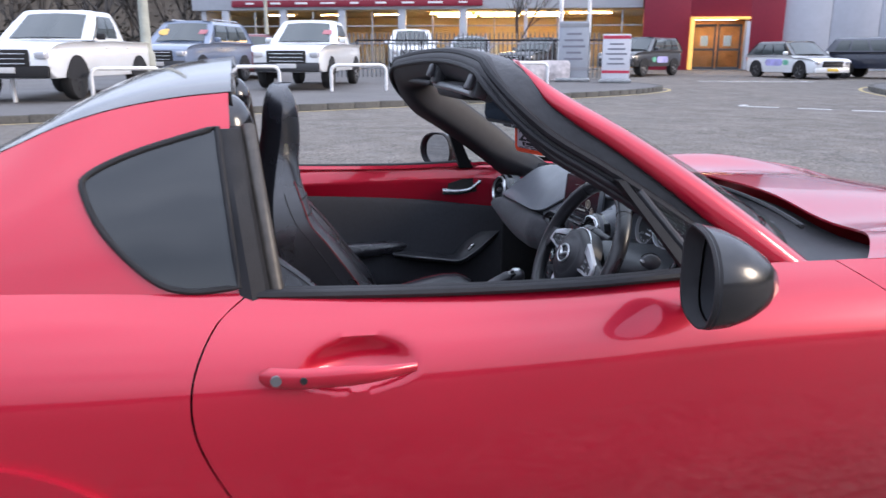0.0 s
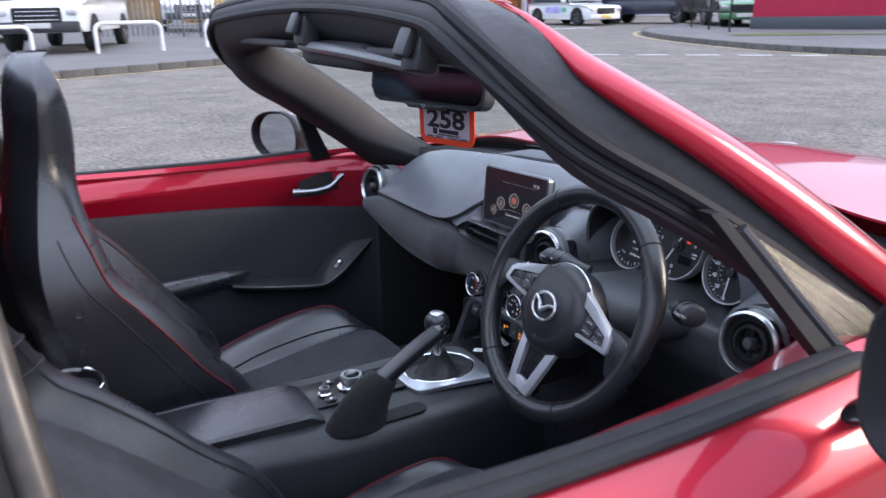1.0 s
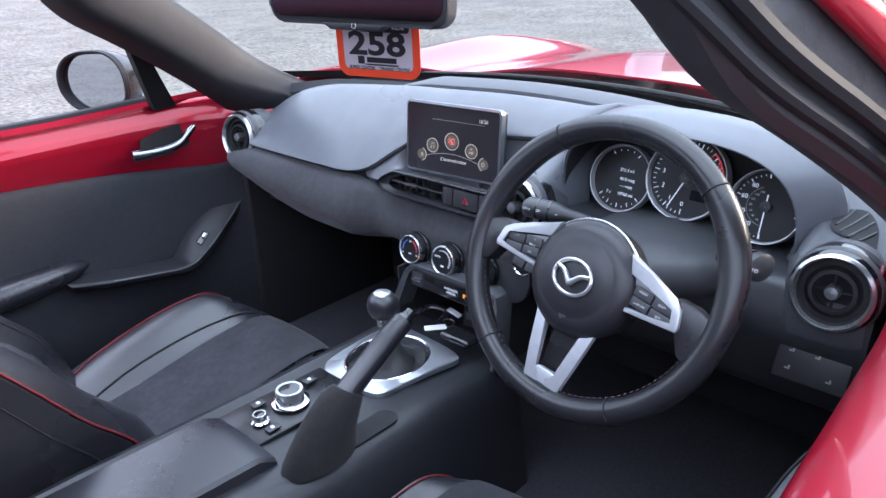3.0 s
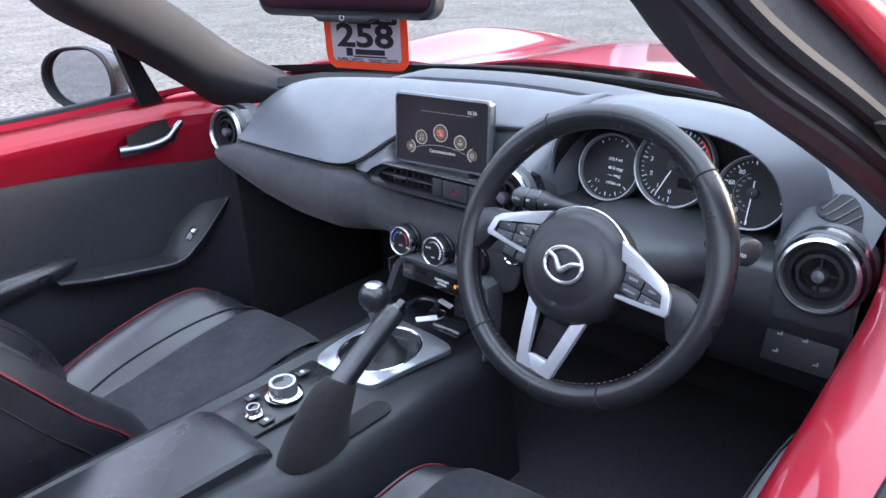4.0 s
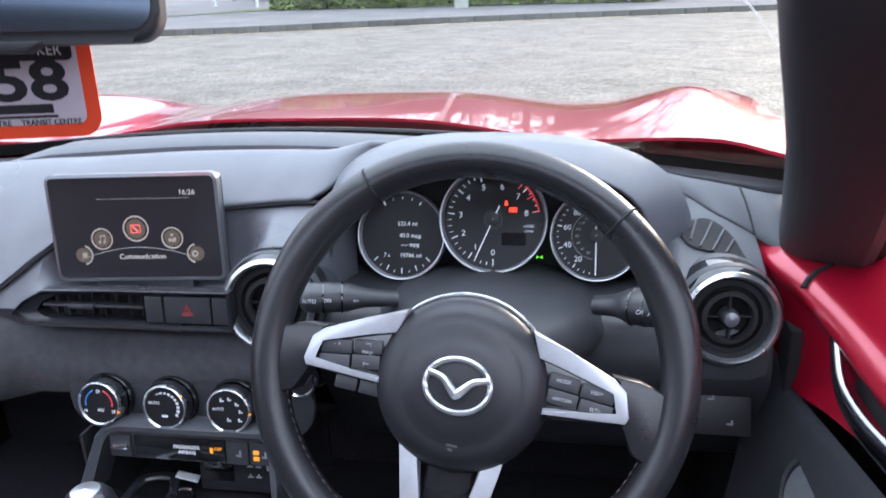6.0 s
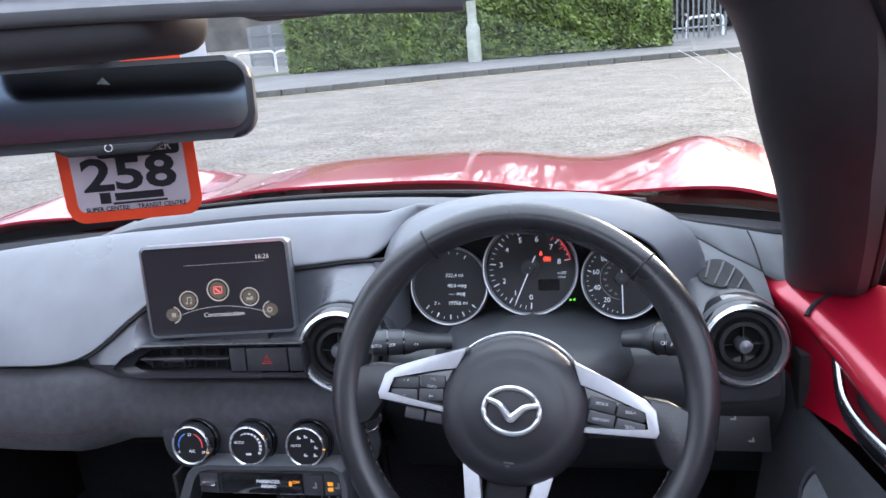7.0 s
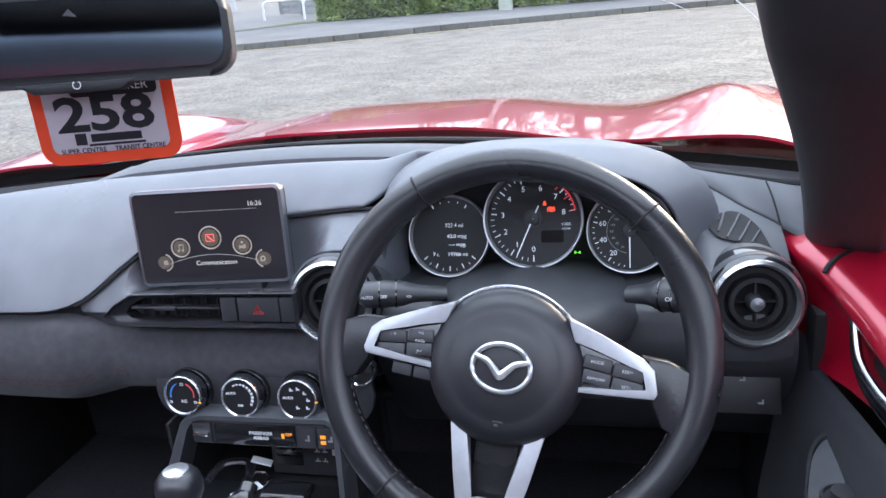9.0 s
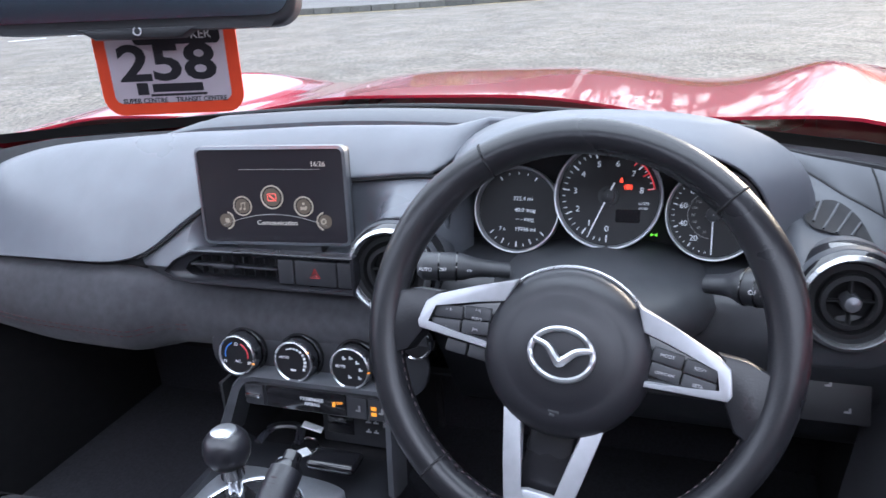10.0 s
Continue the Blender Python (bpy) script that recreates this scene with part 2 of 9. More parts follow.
def letters(name, text, size, m, material, parent=None, depth=0.0003, bold=0.0, align="CENTER", stretch=1.0):
    """Writing as a mesh in Blender's own font, in the xy plane of m."""
    cu = bpy.data.curves.new(name, "FONT")
    cu.body, cu.size, cu.extrude, cu.offset, cu.align_x, cu.align_y = text, size, depth, bold, align, "CENTER"
    cu.resolution_u = 3
    tmp = bpy.data.objects.new(name, cu)
    me = bpy.data.meshes.new_from_object(tmp)
    bpy.data.objects.remove(tmp)
    bpy.data.curves.remove(cu)
    me.transform(m @ Matrix.Diagonal((stretch, 1, 1, 1)))
    me.materials.append(material)
    ob = new(name, me)
    if parent:
        ob.parent = parent
    return ob


# ---- the sports car: body ----
car = thing("sports_car", "red metallic two-seat roadster parked on asphalt, roof panels stowed", "car")

W_X = (-1.95, -1.75, -1.4, -1.1, -0.7, -0.3, 0.2, 0.7, 1.1, 1.5, 1.8, 1.94)
W_Y = (0.66, 0.79, 0.858, 0.868, 0.853, 0.846, 0.846, 0.853, 0.866, 0.84, 0.73, 0.55)
D_Z = (0.15, 0.30, 0.45, 0.58, 0.67, 0.72, 0.765, 0.795, 0.81)
D_Y = (0.12, 0.055, 0.012, 0.0, 0.004, 0.018, 0.048, 0.08, 0.104)
REAR_X, FRONT_X, AXLE_Z, ARCH = -1.16, 1.15, 0.30, 0.345


def belt(x):
    """Height of the shoulder line along the car."""
    return interp(x, (-1.95, -1.6, -1.16, -0.7, -0.2, 0.15, 0.5, 0.8, 1.1, 1.45, 1.75, 1.94), (0.76, 0.82, 0.85, 0.818, 0.802, 0.806, 0.80, 0.80, 0.79, 0.75, 0.66, 0.56))


def flank(x, z):
    """Half width of the body at x and z."""
    h = belt(x)
    zz = z if z < 0.55 else 0.55 + (z - 0.55) * (0.81 - 0.55) / (h - 0.55)
    return interp(x, W_X, W_Y) - interp(zz, D_Z, D_Y)


def underside(x):
    low = 0.17
    for c in (REAR_X, FRONT_X):
        if abs(x - c) < ARCH:
            low = max(low, AXLE_Z + math.sqrt(ARCH**2 - (x - c) ** 2))
    return low


def gap_rear(z):
    return interp(z, (0.17, 0.4, 0.515, 0.61, 0.67, 0.73, 0.79, 0.82), (-0.60, -0.68, -0.748, -0.79, -0.80, -0.79, -0.755, -0.71))


def gap_front(z):
    return interp(z, (0.17, 0.5, 0.7, 0.82), (0.66, 0.62, 0.52, 0.36))


def dish(x, z):
    """Hollow behind the door handle."""
    up = 0.040 if z > 0.712 else 0.032
    d = ((x + 0.548) / 0.094) ** 2 + ((z - 0.712) / (up * 1.1)) ** 2
    return 0.033 * (1 - min(1.0, d)) ** 1.2 if d < 1 else 0.0


def side_panel(name, side, x0, x1, label="", nu=40, nv=30):
    """A stretch of the body side between two shut lines."""
    bm = bmesh.new()

    def at(u, v):
        # walk v from the underside to the shoulder
        x = x0(0.5) * (1 - u) + x1(0.5) * u
        z = 0.17 + (belt(x) - 0.17) * v
        x = x0(z) * (1 - u) + x1(z) * u
        z = 0.17 + (belt(x) - 0.17) * v + (underside(x) - 0.17) * (1 - v) ** 3
        return Vector((x, side * (flank(x, z) - (dish(x, z) if name == "door" else 0)), z))

    sheet(bm, at, nu, nv)
    bmesh.ops.remove_doubles(bm, verts=bm.verts, dist=0.0008)
    thick(bm, 0.012)
    return part(name, bm, RED, car, label)


G = 0.0018
for side in (-1, 1):
    door = side_panel("door", side, lambda z: gap_rear(z) + G, lambda z: gap_front(z) - G, "red painted door with a recessed pull handle", 130, 80)
    side_panel("rear_quarter", side, lambda z: -1.95, lambda z: gap_rear(z) - G, "", 60, 40)
    side_panel("front_wing", side, lambda z: gap_front(z) + G, lambda z: 1.94, "", 60, 40)
    if side < 0:
        door_right = door
    else:
        door_left = door
    # dark jamb behind the shut lines
    bm = bmesh.new()
    sheet(bm, lambda u, v: Vector((-0.95 + 1.75 * u, side * (flank(-0.95 + 1.75 * u, 0.2 + 0.50 * v) - 0.045), 0.2 + 0.50 * v)), 20, 10)
    part("inner_sill", bm, BLACK, car)


def handle(side, door):
    """Outside pull handle over its dished recess."""
    y0 = lambda x, z: side * flank(x, z)
    bm = bmesh.new()
    pts = [(-0.70, 0.716), (-0.65, 0.714), (-0.58, 0.712), (-0.52, 0.709), (-0.46, 0.707)]
    path = [Vector((x, y0(x, z) + side * b, z)) for (x, z), b in zip(pts, (0.006, 0.022, 0.026, 0.022, 0.006))]
    path = curve(path, 6)
    tube(bm, path, lambda t: (0.0165 - 0.009 * max(0, t - 0.55) / 0.45) * min(1.0, (t + 0.01) / 0.07) ** 0.5, 14, flat=0.6, up=(0, side, 0))
    part("door_handle", bm, RED, door)
    bm = bmesh.new()
    lathe(bm, [(0.0001, 0.004), (0.008, 0.004), (0.009, 0.0)], basis((-0.677, y0(-0.677, 0.715) + side * 0.024, 0.715), (1, 0, 0), (0, 0, 1 if side < 0 else -1)), 16)
    part("key_lock", bm, mat("satin_grey", (0.14, 0.14, 0.15), 0.35, 0.4, grain=0.1, scale=40), door, "round grey key lock")
    bm = bmesh.new()
    lathe(bm, [(0.0001, 0.003), (0.005, 0.003), (0.006, 0.0)], basis((-0.637, y0(-0.637, 0.714) + side * 0.033, 0.714), (1, 0, 0), (0, 0, 1 if side < 0 else -1)), 12)
    part("lock_button", bm, RUBBER, door)


handle(-1, door_right)
handle(1, door_left)


def bonnet_z(x, y):
    a = abs(y)
    base = interp(x, (0.3, 0.55, 0.8, 1.1, 1.4, 1.65, 1.85, 1.94), (0.805, 0.80, 0.79, 0.772, 0.732, 0.67, 0.59, 0.53))
    mid = interp(x, (0.3, 0.6, 0.9, 1.2, 1.5, 1.94), (0.03, 0.036, 0.036, 0.034, 0.02, 0.0))
    hump = 0.044 * math.exp(-(((a - 0.665) / 0.115) ** 2)) * math.exp(-(((x - 1.02) / 0.42) ** 2))
    edge = -0.09 * max(0.0, (a - 0.70) / 0.1) ** 2
    return base + mid * math.exp(-((a / 0.33) ** 4)) + hump + edge


def bonnet_rear(y):
    """The rear edge of the bonnet, bowed round the windscreen."""
    return 0.655 - 0.06 * y * y - 1.3 * max(0.0, abs(y) - 0.5) ** 1.5


bm = bmesh.new()


def bonnet_at(u, v):
    y = (2 * v - 1)
    x0 = bonnet_rear(y * 0.748)
    x = x0 + (1.90 - x0) * u
    top = flank(x, belt(x)) if x < 1.9 else 0.56
    yy = y * max(0.5, top + 0.002)
    z = bonnet_z(x, yy)
    b = belt(x)
    e = max(0.0, (abs(y) - 0.86) / 0.14)
    return Vector((x, yy, z * (1 - e) + b * e))


sheet(bm, bonnet_at, 48, 64)
thick(bm, 0.005)
part("bonnet", bm, RED, car, "red bonnet with raised wings and a central swell")

# nose and tail
for name, sx, x0, x1 in (("front_bumper", 1, 1.80, 1.955), ("rear_bumper", -1, -1.95, -1.80)):
    bm = bmesh.new()

    def bumper(u, v):
        a = math.pi * u
        w = 0.74 - 0.05 * abs(v - 0.5)
        return Vector((sx * (1.78 + 0.17 * math.sin(a) ** 0.5 * (1 - 0.6 * (v - 0.45) ** 2)), w * math.cos(a), 0.18 + (0.42 if sx > 0 else 0.6) * v))

    sheet(bm, bumper, 30, 10)
    part(name, bm, RED, car)

for side in (-1, 1):
    for name, x, y, z, sx, sy, sz, mm in (("headlamp", 1.79, 0.60, 0.60, 0.17, 0.13, 0.075, SATIN), ("tail_lamp", -1.88, 0.60, 0.66, 0.08, 0.11, 0.07, mat("lamp_red", (0.35, 0.01, 0.015), 0.15, coat=0.8))):
        bm = bmesh.new()
        rings = []
        for k in range(1, 10):
            a = math.pi * k / 10
            rings.append([Vector((x + sx * math.sin(a) * math.cos(b), side * (y - sy * math.cos(a)), z + sz * math.sin(a) * math.sin(b))) for b in (2 * math.pi * j / 16 for j in range(16))])
        loft(bm, rings)
        part(name, bm, mm, car)

# rear deck and floor pan
bm = bmesh.new()
sheet(bm, lambda u, v: Vector((-1.90 + 0.75 * u, (2 * v - 1) * (flank(-1.90 + 0.75 * u, belt(-1.90 + 0.75 * u)) - 0.005), belt(-1.90 + 0.75 * u) + 0.03 * (1 - (2 * v - 1) ** 2))), 14, 16)
thick(bm, 0.012)
part("boot_lid", bm, RED, car)
bm = bmesh.new()
rbox(bm, 2.1, 1.62, 0.05, pose(0.1, 0, 0.19), 0.01)
part("floor_pan", bm, CARPET, car)


def wheel(x, y):
    bm = bmesh.new()
    m = pose(x, y, AXLE_Z, 90 if y < 0 else -90)
    lathe(bm, [(0.21, -0.1), (0.28, -0.1), (0.3, -0.075), (0.303, 0.0), (0.3, 0.075), (0.28, 0.1), (0.21, 0.1), (0.2, 0.0), (0.21, -0.1)], m, 40, cap=False)
    tyre = part("wheel", bm, TYRE, car)
    bm = bmesh.new()
    lathe(bm, [(0.0001, 0.05), (0.05, 0.055), (0.06, 0.03), (0.062, -0.03)], m, 20)
    for k in range(5):
        for d in (-9, 9):
            rbox(bm, 0.16, 0.028, 0.025, m @ pose(0, 0, 0, 0, 0, 72 * k + d) @ pose(0.13, 0, 0.045), 0.006)
    lathe(bm, [(0.19, 0.085), (0.212, 0.09), (0.214, -0.09), (0.19, -0.085), (0.19, 0.085)], m, 40, cap=False)
    part("rim", bm, ALLOY, tyre)


for x in (REAR_X, FRONT_X):
    for y in (-0.75, 0.75):
        wheel(x, y)

# ---- roof hoop, buttresses, quarter windows ----


def ridge_z(x):
    return interp(x, (-1.72, -1.45, -1.2, -1.068, -0.987, -0.9, -0.8, -0.72), (0.87, 0.91, 0.982, 1.036, 1.072, 1.098, 1.115, 1.122))


def ridge_y(x):
    return interp(x, (-1.72, -1.2, -0.9, -0.72), (0.66, 0.635, 0.60, 0.585))


def buttress_foot(x):
    z = belt(x) - 0.006
    return flank(x, belt(x)) - 0.004, z


def buttress(x, t):
    """A point of the buttress side, t from its foot to its ridge."""
    y0, z0 = buttress_foot(x)
    y1, z1 = ridge_y(x), ridge_z(x)
    return y0 + (y1 - y0) * t + 0.022 * math.sin(math.pi * t), z0 + (z1 - z0) * t


for side in (-1, 1):
    bm = bmesh.new()

    def butt(u, v):
        x = -1.70 + u * 0.975
        y, z = buttress(x, v)
        return Vector((x, side * y, z))

    sheet(bm, butt, 34, 16)
    thick(bm, 0.02)
    hoop_side = part("buttress", bm, RED, car, "red roof buttress behind the door")
    # window outline in the buttress surface
    knots = [(-0.722, 0.829), (-0.80, 0.829), (-0.853, 0.852), (-0.915, 0.92), (-0.945, 0.982), (-0.935, 1.005), (-0.875, 1.032), (-0.80, 1.054), (-0.745, 1.068)]
    line = curve([Vector((x, 0, z)) for x, z in knots], 4)

    def on(x, z, off):
        y0, z0 = buttress_foot(x)
        t = (z - z0) / max(0.05, ridge_z(x) - z0)
        return Vector((x, side * (buttress(x, max(-0.05, t))[0] + off), z))

    edge = [(-0.7225 - 0.0225 * k / 6, 0.829 + 0.239 * k / 6) for k in range(7)]
    outline = [(p.x, p.z) for p in line] + edge[-2:0:-1]
    rim = [on(x, z, 0.006) for x, z in outline]
    bm = bmesh.new()
    cx, cz = -0.80, 0.93
    k = len(outline)
    rows = [[bm.verts.new(on(cx + (x - cx) * f_, cz + (z - cz) * f_, 0.006)) for x, z in outline] for f_ in (0.3, 0.55, 0.8, 1.0)]
    for ra, rb in zip(rows, rows[1:]):
        for q in range(k):
            bm.faces.new((ra[q], ra[(q + 1) % k], rb[(q + 1) % k], rb[q]))
    bm.faces.new(rows[0])
    thick(bm, 0.004)
    win = part("quarter_window", bm, GLASSDARK, hoop_side, "fixed dark-tinted quarter window")
    bm = bmesh.new()
    tube(bm, rim, 0.0055, 8, closed=True)
    part("window_seal", bm, RUBBER, win)
    # black post between door glass and quarter window, with its worn rubber edge
    bm = bmesh.new()
    p0, p1 = Vector((-0.695, side * 0.742, 0.805)), Vector((-0.726, side * 0.612, 1.066))
    path = [p0.lerp(p1, k / 10) + Vector((0, side * 0.020 * math.sin(math.pi * k / 10), 0)) for k in range(11)]
    rings = []
    for k, p in enumerate(path):
        a = 0.017 - 0.002 * k / 10
        rings.append([p + Vector((dx, side * dy, 0)) for dx, dy in ((-a - 0.012 - 0.022 * k / 10 + 0.02 * math.sin(math.pi * k / 10), 0.014), (-a * 0.5, 0.022), (a * 0.8, 0.014), (a + 0.004, 0.0), (a, -0.03), (-a, -0.03))])
    loft(bm, rings)
    post = part("rear_post", bm, RUBBER, hoop_side)
    bm = bmesh.new()
    tube(bm, [p + Vector((0.030, -side * 0.010, 0.0)) for p in path], 0.0125, 12)
    part("post_seal", bm, mat("worn_rubber", (0.052, 0.045, 0.038), 0.36, grain=0.3, scale=60, rough_var=0.1), post, "worn grey-brown rubber door seal")

bm = bmesh.new()


def hoop(u, v):
    x = -1.12 + u * 0.40
    y = (2 * v - 1)
    yr = ridge_y(x) - 0.004
    return Vector((x, yr * y, ridge_z(x) + 0.002 + interp(x, (-1.12, -0.9, -0.72), (0.02, 0.05, 0.058)) * (1 - y * y) ** 0.7))


sheet(bm, hoop, 12, 36)
thick(bm, 0.045)
part("roof_hoop", bm, PIANO, car, "gloss black roof hoop behind the seats")
# dark end trim of the hoop
for side in (-1, 1):
    bm = bmesh.new()
    rings = []
    for k in range(1, 12):
        a = math.pi * k / 12
        rings.append([Vector((-0.735 + 0.05 * math.sin(a) * math.cos(b), side * (0.535 + 0.055 * math.sin(a) * math.sin(b)), 1.055 - 0.066 * math.cos(a))) for b in (2 * math.pi * j / 20 for j in range(20))])
    loft(bm, rings)
    part("hoop_trim", bm, PIANO, car)
bm = bmesh.new()
rbox(bm, 0.12, 1.14, 0.34, pose(-0.93, 0, 0.83), 0.03)
part("rear_bulkhead", bm, BLACK, car)

# ---- windscreen frame ----
HALF = [(0.375, 0.712, 0.760), (0.245, 0.678, 0.860), (0.115, 0.640, 0.955), (-0.005, 0.600, 1.034), (-0.105, 0.562, 1.092), (-0.160, 0.508, 1.132), (-0.157, 0.41, 1.148), (-0.142, 0.2, 1.161)]
FRAME = curve(HALF + [(-0.138, 0.0, 1.165)] + [(x, -y, z) for x, y, z in reversed(HALF)], 6)


def header_x(y):
    return -0.138 - 0.025 * (y / 0.53) ** 2


def header_z(y):
    return 1.165 - 0.03 * (y / 0.53) ** 2


def frame_ring(k, pill, head):
    """Cross-section of the windscreen surround at a point of its line: (inward, up) offsets for pillar and header."""
    p = FRAME[k]
    d = (FRAME[min(k + 1, len(FRAME) - 1)] - FRAME[max(k - 1, 0)]).normalized()
    nrm = Vector((0.50, 0.22 * p.y / 0.67, 0.84)).normalized()
    inw = nrm.cross(d).normalized()
    if inw.dot(Vector((0.15, 0, 0.95)) - p) < 0:
        inw = -inw
    f_ = min(1.0, max(0.0, (0.585 - abs(p.y)) / 0.13))
    f_ = f_ * f_ * (3 - 2 * f_)
    g = min(1.0, max(0.0, (0.925 - p.z) / 0.11)) if p.y > 0 and len(pill) > 9 else 0.0
    pill = [(a + (0.075 * g * g if a > 0 and b < 0.004 else 0.0), b * (1 - 0.45 * g * (a > 0)) - 0.012 * g * (a > 0 and b < 0.004)) for a, b in pill]
    out = [p + inw * (a * (1 - f_) + c * f_) + nrm * (b * (1 - f_) + e * f_) for (a, b), (c, e) in zip(pill, head)]
    return curve(out, 3, closed=True) if len(out) > 3 else out


bm = bmesh.new()
rings = [frame_ring(k, [(-0.03, -0.004), (-0.018, 0.010), (0.018, 0.008), (0.034, 0.0), (0.040, -0.014), (0.042, -0.034), (0.040, -0.062), (0.030, -0.088), (-0.002, -0.100), (-0.044, -0.096)],
                    [(-0.055, 0.008), (-0.03, 0.017), (0.018, 0.012), (0.034, 0.0), (0.044, -0.020), (0.022, -0.046), (-0.018, -0.060), (-0.055, -0.054), (-0.084, -0.034), (-0.080, -0.004)]) for k in range(len(FRAME))]
loft(bm, rings)
bm.faces.ensure_lookup_table()
for q, fc in enumerate(bm.faces):
    if q < 30 * (len(FRAME) - 1) and not 8 <= q % 30 <= 27:
        fc.material_index = 1
header = part("windscreen_surround", bm, [LINING, mat("moulded_rubber", (0.030, 0.030, 0.034), 0.42, grain=0.15, scale=40, bump=0.2, bump_scale=60, rough_var=0.1)], car, "black moulded windscreen surround with roof latches")
# stepped rubber seals along the outer side
for name, pill, head, r in (("surround_seal", (-0.050, -0.062), (-0.080, -0.014), 0.009), ("surround_seal", (-0.046, -0.084), (-0.078, -0.040), 0.007)):
    bm = bmesh.new()
    tube(bm, [frame_ring(k, [pill], [head])[0] for k in range(1, len(FRAME) - 1)], r, 8)
    part(name, bm, mat("black_seal", (0.016, 0.016, 0.019), 0.6, grain=0.15, scale=40, spec=0.3), header)
# painted outer skin of the pillars
for side in (-1, 1):
    ks = [k for k in range(len(FRAME)) if FRAME[k].y * side > 0.46]
    ks.sort(key=lambda k: FRAME[k].x)
    rings = []
    for q, k in enumerate(ks):
        e = min(1.0, (q + 0.3) / 13)
        e = e * e * (3 - 2 * e)
        w_ = min(1.0, max(0.0, (1.08 - FRAME[k].z) / 0.16))
        sec = [(0.010 * e - 0.01, 0.008), (0.004 * e - 0.012, 0.014), (-0.02 - 0.004 * e, 0.015), (-0.03 - 0.018 * e, 0.004 + 0.004 * (1 - e)), (-0.034 - (0.018 + 0.006 * w_) * e, (-0.012 - 0.012 * w_) * e), (-0.034 - (0.011 + 0.005 * w_) * e, (-0.021 - 0.018 * w_) * e), (-0.032, (-0.019 - 0.016 * w_) * e), (-0.026, -0.006 * e), (-0.016, 0.002)]
        g_ = 0.08 + 0.92 * min(1.0, e * 1.6)
        lift = 0.016 + 0.008 * (1 - e)
        sec = [(-0.034 + (a + 0.034) * g_, lift + (b - lift) * g_) for a, b in sec]
        rings.append(frame_ring(k, sec, sec))
    bm = bmesh.new()
    loft(bm, rings)
    part("windscreen_pillar", bm, RED, car, "red painted windscreen pillar")

# windscreen glass
bm = bmesh.new()


def screen_at(u, v):
    y = (2 * v - 1)
    yt, yb = 0.57 * y, 0.665 * y
    a = Vector((header_x(yt) + 0.02, yt, header_z(yt) - 0.008))
    b = Vector((0.565 - 0.50 * yb * yb, yb, 0.815))
    p = a.lerp(b, u)
    p.z += 0.022 * math.sin(math.pi * u) * (1 - 0.5 * y * y)
    return p


sheet(bm, screen_at, 12, 24)
glass = bpy.data.materials.new("windscreen_glass")
glass.use_nodes = True
gn, gl = glass.node_tree.nodes, glass.node_tree.links
gn.clear()
g_out, g_mix, g_tr, g_gl = gn.new("ShaderNodeOutputMaterial"), gn.new("ShaderNodeMixShader"), gn.new("ShaderNodeBsdfTransparent"), gn.new("ShaderNodeBsdfGlossy")
g_lw, g_pow, g_mul = gn.new("ShaderNodeLayerWeight"), gn.new("ShaderNodeMath"), gn.new("ShaderNodeMath")
g_tr.inputs["Color"].default_value = (0.90, 0.94, 0.92, 1)
g_gl.inputs["Roughness"].default_value = 0.02
g_lw.inputs["Blend"].default_value = 0.5
g_pow.operation, g_mul.operation = "POWER", "MULTIPLY_ADD"
g_pow.inputs[1].default_value = 4.0
g_mul.inputs[1].default_value, g_mul.inputs[2].default_value = 0.35, 0.03
gl.new(g_lw.outputs["Facing"], g_pow.inputs[0])
gl.new(g_pow.outputs[0], g_mul.inputs[0])
gl.new(g_mul.outputs[0], g_mix.inputs["Fac"])
gl.new(g_tr.outputs["BSDF"], g_mix.inputs[1])
gl.new(g_gl.outputs["BSDF"], g_mix.inputs[2])
gl.new(g_mix.outputs["Shader"], g_out.inputs["Surface"])
ws = part("windscreen", bm, glass, car, "laminated clear windscreen")
# dried water streaks near the top corner on the driver's side
streak = bpy.data.materials.new("dried_water")
streak.use_nodes = True
streak.node_tree.nodes.clear()
st_out, st_tr = streak.node_tree.nodes.new("ShaderNodeOutputMaterial"), streak.node_tree.nodes.new("ShaderNodeBsdfTranslucent")
st_tr.inputs["Color"].default_value = (0.55, 0.55, 0.56, 1)
streak.node_tree.links.new(st_tr.outputs["BSDF"], st_out.inputs["Surface"])
for run in ([(0.036, -0.506, 1.0435), (0.054, -0.523, 1.0325), (0.067, -0.537, 1.0225), (0.087, -0.555, 1.0065), (0.108, -0.571, 0.9905), (0.135, -0.592, 0.969)], [(0.040, -0.496, 1.045), (0.048, -0.507, 1.0385), (0.056, -0.517, 1.032)], [(0.028, -0.530, 1.0435), (0.044, -0.548, 1.031)], [(0.078, -0.480, 1.029), (0.084, -0.492, 1.0235), (0.093, -0.503, 1.017)]):
    bm = bmesh.new()
    tube(bm, curve(run, 6), lambda t: 0.0002 + 0.0005 * abs(math.sin(math.pi * t + 0.6 * math.sin(19 * t))), 5, flat=0.4)
    part("dried_streak", bm, streak, ws)
bm = bmesh.new()
sheet(bm, lambda u, v: screen_at(0.945 + 0.055 * u, v) + Vector((0, 0, -0.003)), 2, 24)
part("glass_border", bm, BLACK, ws)
side_glass = glass.copy()
side_glass.name = "side_glass"
for node in side_glass.node_tree.nodes:
    if node.type == "BSDF_GLOSSY":
        node.inputs["Roughness"].default_value = 0.10
    if node.type == "MATH" and node.operation == "MULTIPLY_ADD":
        node.inputs[1].default_value, node.inputs[2].default_value = 0.05, 0.015
ws.visible_shadow = False

